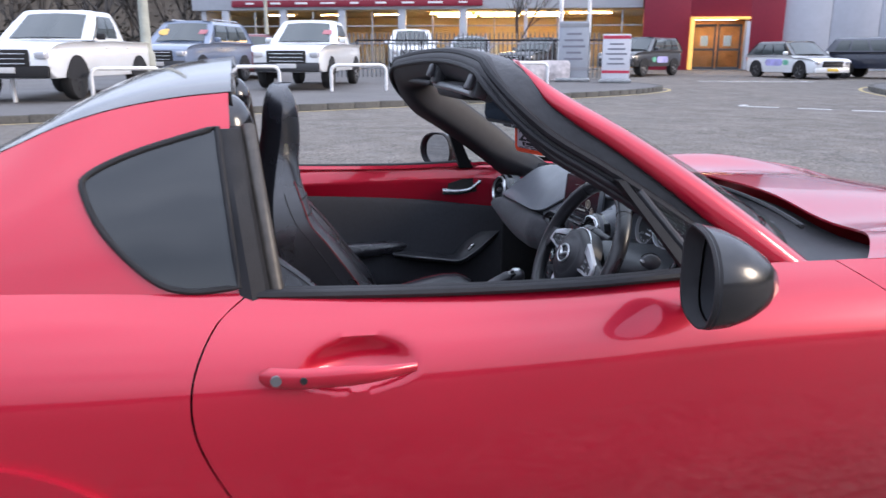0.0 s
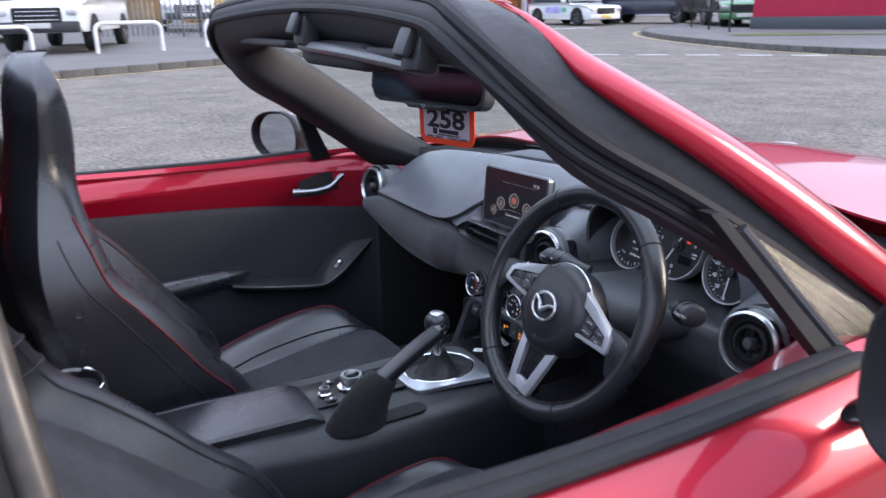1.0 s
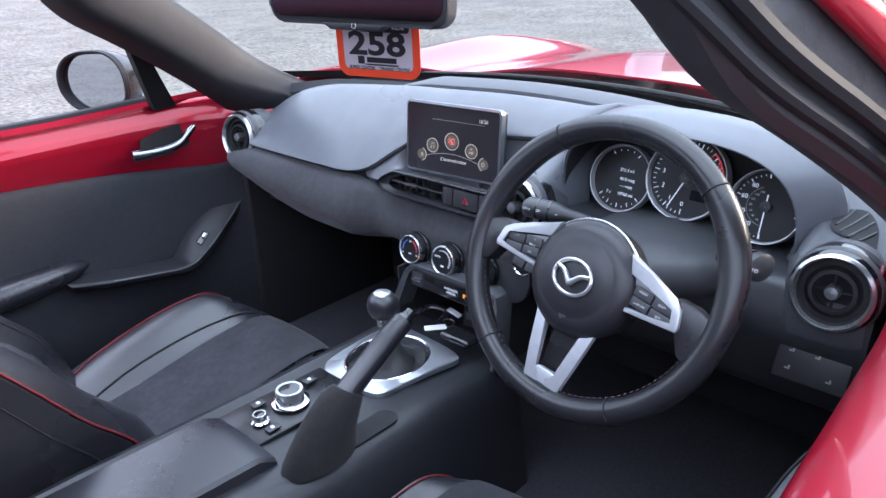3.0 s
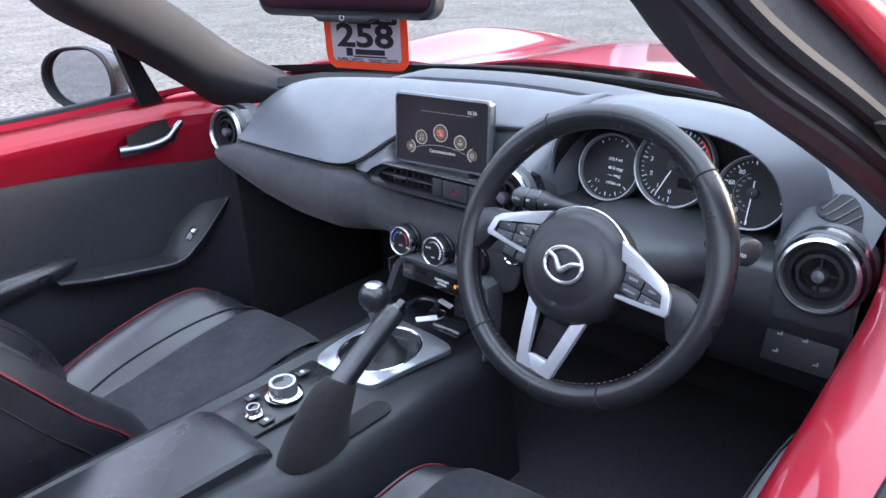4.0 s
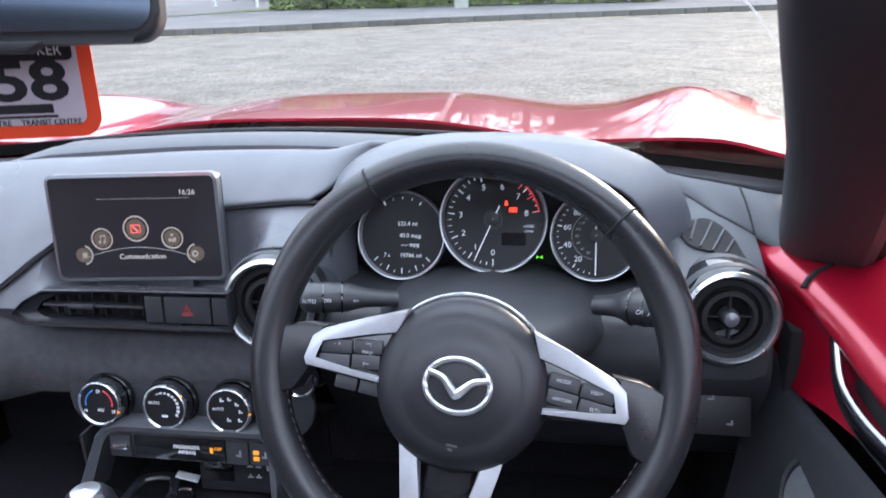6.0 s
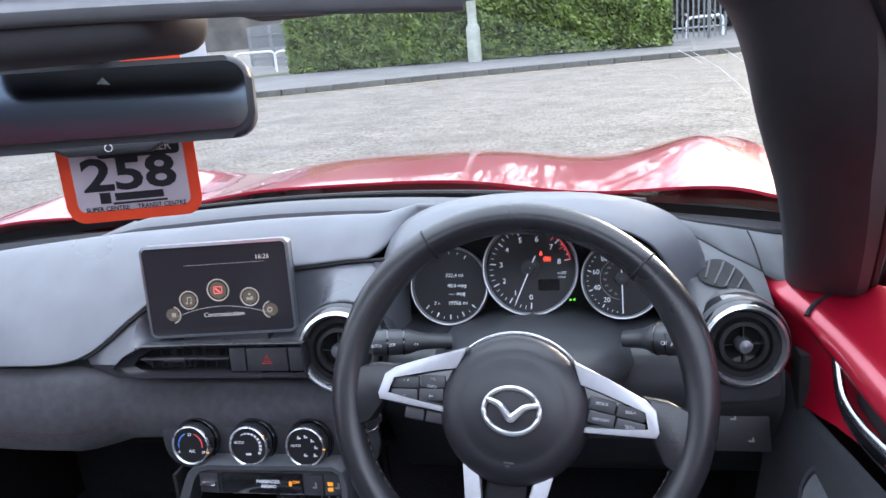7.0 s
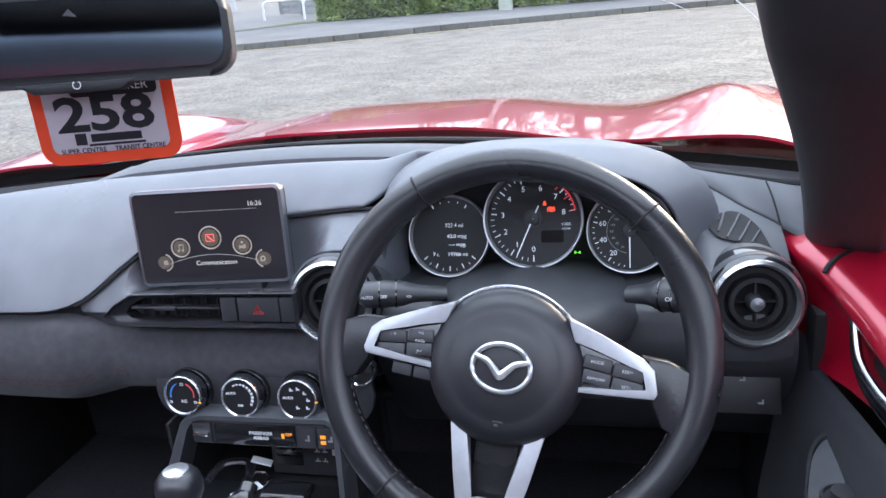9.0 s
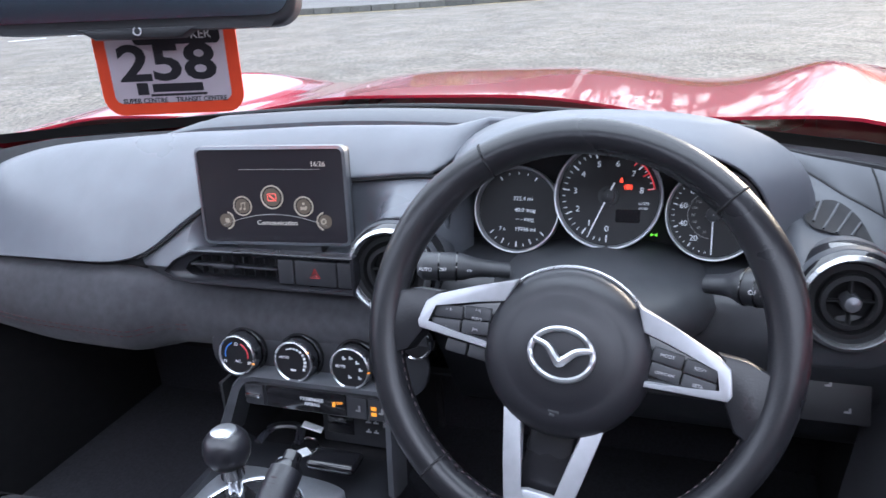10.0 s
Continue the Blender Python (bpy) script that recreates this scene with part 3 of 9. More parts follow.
# black cowl under the windscreen
bm = bmesh.new()


def cowl(u, v):
    y = (2 * v - 1) * 0.735
    x0, x1 = 0.44 - 0.42 * y * y, bonnet_rear(y) + 0.03
    z0 = 0.828 - 0.030 * max(0, abs(y) - 0.5) / 0.2
    e = min(1.0, max(0.0, (-0.36 - y) / 0.2))
    x0, z0 = x0 + 0.075 * e, z0 - 0.008 * e
    return Vector((x0 + (x1 - x0) * u, y, z0 - 0.03 * math.sin(math.pi * u) + (bonnet_z(x1, y) - 0.036 - z0) * u))


sheet(bm, cowl, 8, 30)
thick(bm, 0.02)
part("cowl_panel", bm, mat("cowl_black", (0.020, 0.020, 0.023), 0.5, grain=0.2, scale=40, stain=0.25, stain_scale=9, bump=0.3, bump_scale=500), car, "black plastic wiper cowl")

# ---- dashboard ----
def dash_edge(y):
    """The lower lip of the upper pad: x and z along the car's width."""
    x = interp(y, (-0.62, -0.52, -0.19, -0.04, 0.115, 0.160, 0.205, 0.235, 0.30, 0.62), (0.13, 0.16, 0.245, 0.25, 0.225, 0.200, 0.165, 0.145, 0.138, 0.152))
    z = interp(y, (-0.62, -0.52, -0.19, -0.04, 0.115, 0.160, 0.205, 0.235, 0.30, 0.62), (0.77, 0.79, 0.815, 0.806, 0.790, 0.764, 0.730, 0.724, 0.724, 0.716))
    return x, z


def dash_crest(y):
    x = interp(y, (-0.6, -0.2, 0.0, 0.2, 0.4, 0.6), (0.21, 0.335, 0.343, 0.316, 0.284, 0.272))
    z = interp(y, (-0.6, -0.2, 0.0, 0.2, 0.3, 0.42, 0.5, 0.56, 0.60, 0.66), (0.846, 0.848, 0.851, 0.847, 0.843, 0.834, 0.818, 0.795, 0.774, 0.744))
    return x, z


bm = bmesh.new()


def pad(u, v):
    y = -0.275 + 0.935 * v
    xe, ze = dash_edge(max(y, -0.165))
    xc, zc = dash_crest(y)
    q = min(1.0, max(0.0, (-0.150 - y) / 0.045))
    xe, ze = xe + (xc - 0.012 - xe) * q, ze + (zc - 0.004 - ze) * q
    xf, zf = max(0.455 - 0.40 * y * y, xc + 0.03), zc - 0.022
    b = 0.010 * min(1.0, max(0.0, (0.60 - y) / 0.10))
    p = curve([(xf, y, zf), (xc + 0.02, y, zc - 0.007), (xc - 0.006, y, zc - 0.001), (xc * 0.72 + xe * 0.28, y, zc * 0.72 + ze * 0.28 + b * 1.5), (xc * 0.36 + xe * 0.64, y, zc * 0.36 + ze * 0.64 + b * 1.5), (xe + 0.004, y, ze + 0.005), (xe, y, ze)], 4)
    i = int(round(u * 26))
    if i < 25:
        return p[i]
    # sharp lip, turned under into a dark gap
    return Vector((xe + 0.002, y, ze - 0.003)) if i == 25 else Vector((xe + 0.022, y, ze - 0.004))


sheet(bm, pad, 26, 72)
bmesh.ops.delete(bm, geom=[v for v in bm.verts if math.hypot(v.co.y - 0.602, v.co.z - 0.724) < 0.044 and v.co.x < 0.215], context="VERTS")
dash = part("dashboard", bm, SOFT, car, "grey-black soft moulded dashboard", 50)
# black sheet in the recess behind the lip, painting the shadow there
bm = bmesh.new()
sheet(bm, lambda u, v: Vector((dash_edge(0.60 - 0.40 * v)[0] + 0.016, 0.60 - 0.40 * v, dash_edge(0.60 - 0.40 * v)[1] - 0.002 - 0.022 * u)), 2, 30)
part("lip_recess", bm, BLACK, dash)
# driver's end of the dash
bm = bmesh.new()


def vent_hole(bm, y, z):
    """Opens a sheet where a round vent sits in it."""
    bmesh.ops.delete(bm, geom=[v for v in bm.verts if math.hypot(v.co.y - y, v.co.z - z) < 0.040 and v.co.x < 0.215], context="VERTS")


END_FAR = [(0.452, -0.435, 0.821), (0.413, -0.485, 0.819), (0.381, -0.518, 0.818), (0.355, -0.549, 0.817), (0.334, -0.578, 0.817), (0.318, -0.604, 0.816), (0.318, -0.630, 0.811), (0.326, -0.655, 0.806), (0.330, -0.705, 0.800)]
END_NEAR = [(0.405, -0.465, 0.822), (0.350, -0.530, 0.808), (0.322, -0.556, 0.800), (0.296, -0.578, 0.791), (0.285, -0.597, 0.783), (0.272, -0.615, 0.775), (0.250, -0.636, 0.769), (0.235, -0.660, 0.766), (0.225, -0.705, 0.762)]


def corner(u, v):
    y = -0.497 - 0.118 * v
    e = min(1.0, max(0.0, (y + 0.533) / 0.036))
    e = e * e * (3 - 2 * e)
    d = 0.012 * max(0.0, (v - 0.45) / 0.55) ** 2
    near = END_NEAR[5::-1]
    sx = interp(y, [p[1] for p in near], [p[0] for p in near])
    sz = interp(y, [p[1] for p in near], [p[2] for p in near])
    pts = [(sx, sz), (sx - 0.03, sz - 0.0085), (sx - 0.058, sz - 0.0185), (0.192, 0.762), (0.176, 0.754), (0.167, 0.745), (0.162, 0.73), (0.163, 0.69), (0.17, 0.66), (0.19, 0.64)]
    p = curve([Vector((x + d * 0.4 * (x < 0.194) + e * 0.07 * (x < 0.194), y, z - d * (0.72 < z and x < 0.194) - 0.03 * e * (x < 0.194))) for x, z in pts], 4)
    return p[int(round(u * (len(p) - 1)))]


sheet(bm, corner, 48, 24)
vent_hole(bm, -0.577, 0.727)
# darker, duller copy of the soft dash: the pillar's shade put into its colour
part("dash_end", bm, mat("shaded_vinyl", (0.066, 0.069, 0.078), 0.56, grain=0.08, scale=30, bump=0.3, bump_scale=1100), dash)

# smooth end panel from the hood to the pillar foot, with its seams
bm = bmesh.new()
far_c, near_c = curve(END_FAR, 6), curve(END_NEAR, 6)


def end_panel(u, v):
    i = int(round(v * (len(far_c) - 1)))
    p = far_c[i].lerp(near_c[i], u)
    # rolls over at the glass foot and tucks under at the near seam
    return p + Vector((0, 0, 0.005 * math.sin(math.pi * u) - 0.012 * max(0.0, (0.08 - u) / 0.08) - 0.003 * max(0.0, (u - 0.96) / 0.04)))


sheet(bm, end_panel, 24, len(far_c) - 1)
end = part("end_panel", bm, mat("shaded_vinyl", (0.066, 0.069, 0.078)), dash, "smooth grey dash end panel")
bm = bmesh.new()
tube(bm, [p + Vector((-0.001, 0, -0.0005)) for p in near_c[:31]], 0.0017, 6)
part("panel_seam", bm, BLACK, end)
bm = bmesh.new()
tube(bm, [end_panel(j / 20, 30 / (len(far_c) - 1)) + Vector((0, 0, -0.0003)) for j in range(1, 21)], 0.0012, 6)
part("panel_seam", bm, BLACK, end)
bm = bmesh.new()
tube(bm, [p + Vector((0.006, 0, -0.003)) for p in far_c], 0.0045, 8)
part("glass_foot_seal", bm, BLACK, end)
# dash top ahead of the instruments
bm = bmesh.new()
sheet(bm, lambda u, v: Vector((0.36 + 0.10 * u, -0.17 - 0.30 * v, 0.832 - 0.012 * u - 0.006 * v)), 6, 16)
part("dash_top", bm, mat("strip_grey", (0.060, 0.064, 0.074), 0.42, grain=0.1, scale=60, bump=0.2, bump_scale=900), dash)
# shadow line under the lip of the pad, drawn as a black tube
bm = bmesh.new()
tube(bm, [Vector((dash_edge(y)[0] + 0.003, y, dash_edge(y)[1] - 0.0045)) for y in (0.215 - 0.385 * i / 40 for i in range(41))], 0.0026, 6)
part("pad_seam", bm, BLACK, dash)

# defroster strip along the foot of the windscreen, a little proud of the pad
bm = bmesh.new()


def strip_at(u, v):
    y = 0.27 - 0.56 * v
    xc, zc = dash_crest(y)
    e = min(1.0, (0.27 - y) / 0.06)
    x, z = ((0.010, -0.008), (0.012, 0.0015), (0.017, 0.004), (0.040, 0.0085), (0.062, 0.0085), (0.070, 0.004), (0.105, -0.02))[int(round(u * 6))]
    return Vector((xc + x, y, zc + z * e - 0.004 * (1 - e)))


sheet(bm, strip_at, 6, 40)
thick(bm, 0.004)
part("defroster_strip", bm, mat("strip_grey", (0.060, 0.064, 0.074)), dash)

# lower suede band with double stitching
bm = bmesh.new()


def band(u, v):
    y = 0.655 - 0.82 * v
    a_ = min(1.0, max(0.0, (0.225 - y) / 0.05))
    tuck = 0.034 * a_ * a_ * (3 - 2 * a_) + 0.035 * max(0.0, (y - 0.57) / 0.085) ** 2
    top = 0.711 if y > 0.235 else 0.711 - 0.02 * min(1, (0.235 - y) / 0.05)
    top -= 0.020 * max(0.0, (y - 0.54) / 0.10)
    low = interp(y, (-0.165, 0.1, 0.3, 0.38, 0.49, 0.59, 0.66), (0.628, 0.606, 0.604, 0.609, 0.630, 0.660, 0.674))
    h = top - low
    pts = [(0.165, top + 0.002), (0.142, top - 0.002), (0.130, top - 0.16 * h), (0.119, top - 0.46 * h), (0.120, top - 0.74 * h), (0.130, low + 0.006), (0.155, low - 0.006), (0.26, low - 0.045)]
    p = curve([Vector((x + tuck, y, z)) for x, z in pts], 3)
    return p[int(round(u * (len(p) - 1)))]


sheet(bm, band, 21, 52)
lower = part("trim_band", bm, SUEDE, dash, "dark grey suede dashboard band with red double stitching")
for k, dz in enumerate((0.0, 0.007)):
    bm = bmesh.new()
    thread = []
    for i in range(184):
        y = 0.52 - 0.0020 * i
        z = interp(y, (0.1, 0.3, 0.40, 0.52, 0.64), (0.632, 0.634, 0.640, 0.662, 0.69)) + dz
        ring = [band(k_ / 21, (0.655 - y) / 0.82) for k_ in range(3, 18)]
        x = min(p.x + (q.x - p.x) * (z - p.z) / (q.z - p.z) for p, q in zip(ring, ring[1:]) if min(p.z, q.z) <= z <= max(p.z, q.z) and abs(q.z - p.z) > 1e-6)
        thread.append(Vector((x - 0.0003, y, z)))
    tube(bm, thread, lambda t: 0.0007 if int(t * 183) % 5 < 3 else 0.0001, 5)
    part("stitching", bm, mat("dull_red_thread", (0.060, 0.014, 0.020), 0.8), lower)

# centre fascia behind the screen, with the vent bezel
bm = bmesh.new()


def fascia(u, v):
    y = 0.212 - 0.400 * v
    xe, ze = dash_edge(y)
    s = min(1.0, max(0.0, (-0.056 - y) / 0.055))
    s = s * s * (3 - 2 * s)
    a_ = [(xe + 0.006, ze - 0.006), (0.248, 0.735), (0.212, 0.722), (0.178, 0.730), (0.165, 0.738), (0.160, 0.737)]
    if y > 0.138:
        e = min(1.0, (y - 0.138) / 0.018)
        a_ = [(x0 + (x1 - x0) * e, z0 + (z1 - z0) * e) for (x0, z0), (x1, z1) in zip(a_, [(xe + 0.006 + (0.162 - xe) * f_, ze - 0.006 + (0.716 - ze) * f_) for f_ in (0.0, 0.25, 0.5, 0.7, 0.88, 1.0)])]
    b_ = [(xe + 0.006, ze - 0.006), (0.215, 0.785), (0.190, 0.770), (0.175, 0.750), (0.170, 0.71), (0.168, 0.685)]
    turn_in = 0.10 * min(1.0, max(0.0, (-0.150 - y) / 0.038)) ** 1.5
    p = curve([Vector((x0 + (x1 - x0) * s + turn_in, y, z0 + (z1 - z0) * s)) for (x0, z0), (x1, z1) in zip(a_, b_)], 4)
    return p[int(round(u * (len(p) - 1)))]


sheet(bm, fascia, 20, 60)
vent_hole(bm, -0.124, 0.727)
part("centre_fascia", bm, SOFT, dash)
bm = bmesh.new()
rbox(bm, 0.012, 0.20, 0.060, pose(0.180, 0.175, 0.684), 0.003)
part("fascia_filler", bm, PLASTIC, dash)


def round_vent(c, r, tilt=8.0, turn=0.0):
    """A round eyeball vent: bright ring, dark bowl, cross bar and hub. It faces the seats."""
    m = Matrix.Translation(c) @ pose(0, 0, 0, 0, -90 + tilt, turn)
    bm = bmesh.new()
    lathe(bm, [(r * 1.24, -0.03), (r * 1.2, -0.012), (r * 1.12, -0.001), (r * 1.02, 0.004)], m, 44, cap=False)
    cup = part("air_vent", bm, PIANO, dash, "round black air vent with a bright ring")
    bm = bmesh.new()
    lathe(bm, [(r * 1.10, -0.002), (r * 1.16, -0.004), (r * 1.20, -0.012), (r * 1.24, -0.032), (r * 1.26, -0.060)], m, 44, cap=False)
    part("vent_collar", bm, mat("shaded_vinyl", (0.066, 0.069, 0.078)), cup)
    bm = bmesh.new()
    lathe(bm, [(r * 1.06, -0.002), (r * 1.05, 0.006), (r * 0.97, 0.009), (r * 0.90, 0.004), (r * 0.89, -0.004), (r * 1.06, -0.002)], m, 48, cap=False)
    part("ring", bm, SATIN, cup, "satin silver ring")
    bm = bmesh.new()
    lathe(bm, [(r * 0.9, 0.002), (r * 0.84, -0.004), (r * 0.72, -0.002), (r * 0.70, -0.012), (r * 0.55, -0.014), (r * 0.54, -0.02), (r * 0.0005, -0.024)], m, 40, cap=False)
    part("bowl", bm, BLACK, cup)
    bm = bmesh.new()
    lathe(bm, [(r * 0.60, -0.008), (r * 0.60, 0.0), (r * 0.5, 0.002), (r * 0.48, -0.006)], m, 32, cap=False)
    for a in (0, 180):
        rbox(bm, r * 0.55, 0.0028, 0.01, m @ pose(0, 0, -0.006, 0, 0, a) @ pose(r * 0.32, 0, 0), 0.002)
    for a in (90, 270):
        rbox(bm, r * 0.55, 0.002, 0.008, m @ pose(0, 0, -0.008, 0, 0, a) @ pose(r * 0.32, 0, 0), 0.0008)
    part("louvre", bm, BLACK, cup)
    bm = bmesh.new()
    lathe(bm, [(r * 0.2, -0.012), (r * 0.2, 0.002), (r * 0.16, 0.007), (r * 0.0005, 0.008)], m, 24, cap=False)
    part("hub", bm, DIM_SILVER, cup, "dull silver adjuster hub")


round_vent(Vector((0.166, -0.576, 0.728)), 0.0425, 10, 4)
round_vent(Vector((0.155, 0.602, 0.724)), 0.046, 10, 6)
round_vent(Vector((0.165, -0.124, 0.727)), 0.046, 10, 2)

# ---- instrument binnacle ----
HOOD_Y = -0.347


def hood_ring(x, grow, drop=0.0):
    """Arch of the binnacle at x, seen from the driver."""
    out = []
    for j in range(25):
        a = math.pi * (j / 24)
        c, s = math.cos(a), math.sin(a)
        yy = HOOD_Y + (0.172 + grow if c > 0 else 0.160 + grow + min(0.022, max(0.0, x - 0.212) * 0.6)) * (abs(c) ** 0.72) * (1 if c > 0 else -1)
        zz = 0.735 + (0.124 + grow) * (s ** 0.62)
        back = max(0.0, x - 0.24) * min(1.0, max(0.0, (-0.36 - yy) / 0.16)) * 0.7
        out.append(Vector((x + 0.02 * (1 - s) - back, yy, zz - drop * (0.65 + 0.35 * s))))
    return out


bm = bmesh.new()
loft(bm, [hood_ring(0.30, 0.006), hood_ring(0.265, 0.006), hood_ring(0.225, 0.003), hood_ring(0.208, 0.002)], cap=False, closed=False)
lining = bm
bm = bmesh.new()
rings = [hood_ring(0.208, 0.002), hood_ring(0.2045, 0.0035), hood_ring(0.2045, 0.005), hood_ring(0.208, 0.008), hood_ring(0.222, 0.013), hood_ring(0.245, 0.020), hood_ring(0.275, 0.025, 0.001), hood_ring(0.32, 0.026, 0.016), hood_ring(0.37, 0.022, 0.042), hood_ring(0.41, 0.016, 0.085)]
loft(bm, rings, cap=False, closed=False)
hood = part("instrument_hood", bm, SOFT, dash, "soft black instrument hood")
flap = bmesh.new()
tube(flap, curve([(0.262, -0.425, 0.862), (0.258, -0.455, 0.8585), (0.256, -0.485, 0.850), (0.258, -0.520, 0.8335)], 5), 0.007, 10, flat=0.6)
part("hood_flap", flap, SOFT, hood)
part("hood_lining", lining, mat("binnacle_black", (0.020, 0.020, 0.023), 0.6, grain=0.1, scale=60, bump=0.2, bump_scale=900), hood)
bm = bmesh.new()
prism(bm, [(HOOD_Y + 0.178, 0.70), (HOOD_Y + 0.172, 0.79), (HOOD_Y + 0.12, 0.846), (HOOD_Y - 0.11, 0.846), (HOOD_Y - 0.160, 0.79), (HOOD_Y - 0.178, 0.70)], basis((0.296, 0, 0), (0, 1, 0), (0, 0, 1)), 0.01)
part("instrument_panel", bm, mat("binnacle_black", (0.020, 0.020, 0.023)), hood)

# steering column shroud and driver's lower dash
bm = bmesh.new()
rings = []
for x, w, h, z in ((0.30, 0.130, 0.035, 0.695), (0.22, 0.122, 0.042, 0.700), (0.16, 0.112, 0.047, 0.706), (0.115, 0.085, 0.047, 0.712), (0.075, 0.055, 0.045, 0.718)):
    rings.append([Vector((x, HOOD_Y + w * math.cos(a) * (1.0), z + h * max(-0.9, math.sin(a)))) for a in (2 * math.pi * j / 20 for j in range(20))])
loft(bm, rings)
part("column_shroud", bm, mat("shroud_grey", (0.050, 0.052, 0.058), 0.45, grain=0.1, scale=60, bump=0.2, bump_scale=900), dash)
bm = bmesh.new()


def knee(u, v):
    y = -0.165 - 0.455 * v
    p = curve([(0.30, y, 0.722), (0.20, y, 0.718), (0.177, y, 0.69), (0.174, y, 0.655), (0.20, y, 0.61), (0.26, y, 0.52), (0.36, y, 0.46)], 4)
    return p[int(round(u * (len(p) - 1)))]


sheet(bm, knee, 24, 20)
knee_panel = part("knee_panel", bm, PLASTIC, dash)

# firewall and footwell lining close the dash below
bm = bmesh.new()
rbox(bm, 0.02, 1.36, 0.56, pose(0.60, 0, 0.47), 0.004)
part("firewall", bm, CARPET, car)
bm = bmesh.new()
rbox(bm, 0.9, 1.30, 0.02, pose(0.15, 0, 0.222), 0.004)
part("footwell_carpet", bm, CARPET, car)
for sgn in (-1, 1):
    bm = bmesh.new()
    rbox(bm, 0.46, 0.02, 0.50, pose(0.41, sgn * 0.645, 0.46), 0.004)
    part("kick_panel", bm, BLACK, car)
bm = bmesh.new()
rbox(bm, 0.40, 1.28, 0.012, pose(0.43, 0, 0.545, 0, 6), 0.004)
part("under_dash_panel", bm, BLACK, car)

RIM_LEATHER = mat("wheel_leather", (0.018, 0.018, 0.021), 0.29, grain=0.12, scale=50, bump=0.15, bump_scale=500, rough_var=0.07)
# ---- steering wheel ----
WHEEL_C, WHEEL_TILT, WHEEL_TURN = Vector((0.03, -0.346, 0.737)), 25.0, 7.8
# x to the driver's right, y up the wheel, z towards the driver
WHEEL = Matrix.Translation(WHEEL_C) @ basis((0, 0, 0), (0, -1, 0), (math.sin(radians(WHEEL_TILT)), 0, math.cos(radians(WHEEL_TILT)))) @ pose(0, 0, 0, 0, 0, -WHEEL_TURN)
RIMW = WHEEL @ pose(0, 0.0045, 0)
bm = bmesh.new()
R0 = 0.1685
n = 96
rings = []
for i in range(n):
    a = 2 * math.pi * i / n
    deg = math.degrees(a) % 360
    bulge = 0.0018 * (math.exp(-(((deg - 150) / 14) ** 2)) + math.exp(-(((deg - 30) / 14) ** 2)))
    c = Vector((math.cos(a), math.sin(a), 0))
    rings.append([RIMW @ (c * (R0 + (0.0155 + bulge) * math.cos(b)) + Vector((0, 0, 0.0175 * math.sin(b)))) for b in (2 * math.pi * j / 14 for j in range(14))])
vs = [[bm.verts.new(p) for p in r] for r in rings]
for i in range(n):
    for j in range(14):
        bm.faces.new((vs[i][j], vs[(i + 1) % n][j], vs[(i + 1) % n][(j + 1) % 14], vs[i][(j + 1) % 14]))
wheel_rim = part("steering_wheel", bm, RIM_LEATHER, car, "black leather steering wheel with satin silver spokes")
# seams in the leather
for deg in (90 + 38, 90 - 38, 90 + 146, 90 - 146):
    a = radians(deg)
    c = Vector((math.cos(a), math.sin(a), 0))
    bm = bmesh.new()
    tube(bm, [RIMW @ (c * (R0 + 0.0157 * math.cos(b)) + Vector((0, 0, 0.0177 * math.sin(b)))) for b in (2 * math.pi * j / 20 for j in range(20))], 0.0011, 5, closed=True)
    part("rim_seam", bm, BLACK, wheel_rim)
# hub pad
HUB = WHEEL @ pose(0, -0.011, 0)
bm = bmesh.new()
lathe(bm, [(0.068, -0.03), (0.0715, 0.0), (0.0705, 0.007), (0.0665, 0.0145), (0.060, 0.0200), (0.0535, 0.0228), (0.0495, 0.0232), (0.0465, 0.0236), (0.040, 0.0268), (0.030, 0.0290), (0.0005, 0.030)], HUB, 48, cap=False)
hub = part("airbag_cover", bm, mat("airbag_vinyl", (0.019, 0.019, 0.023), 0.37, grain=0.1, scale=60, bump=0.2, bump_scale=900, rough_var=0.05), wheel_rim, "round black airbag cover")
# arch of bright trim over the hub
bm = bmesh.new()
tube(bm, [HUB @ Vector((0.0715 * math.cos(radians(a)), 0.0715 * math.sin(radians(a)), 0.006)) for a in range(28, 154, 6)], 0.0019, 8)
part("hub_trim", bm, SATIN, hub)
# spokes: satin blades with a black switch pad on each side, two prongs below


def blade(bm, poly, z0, h, r=0.002):
    prism(bm, poly, HUB @ pose(0, 0, z0), h, r)


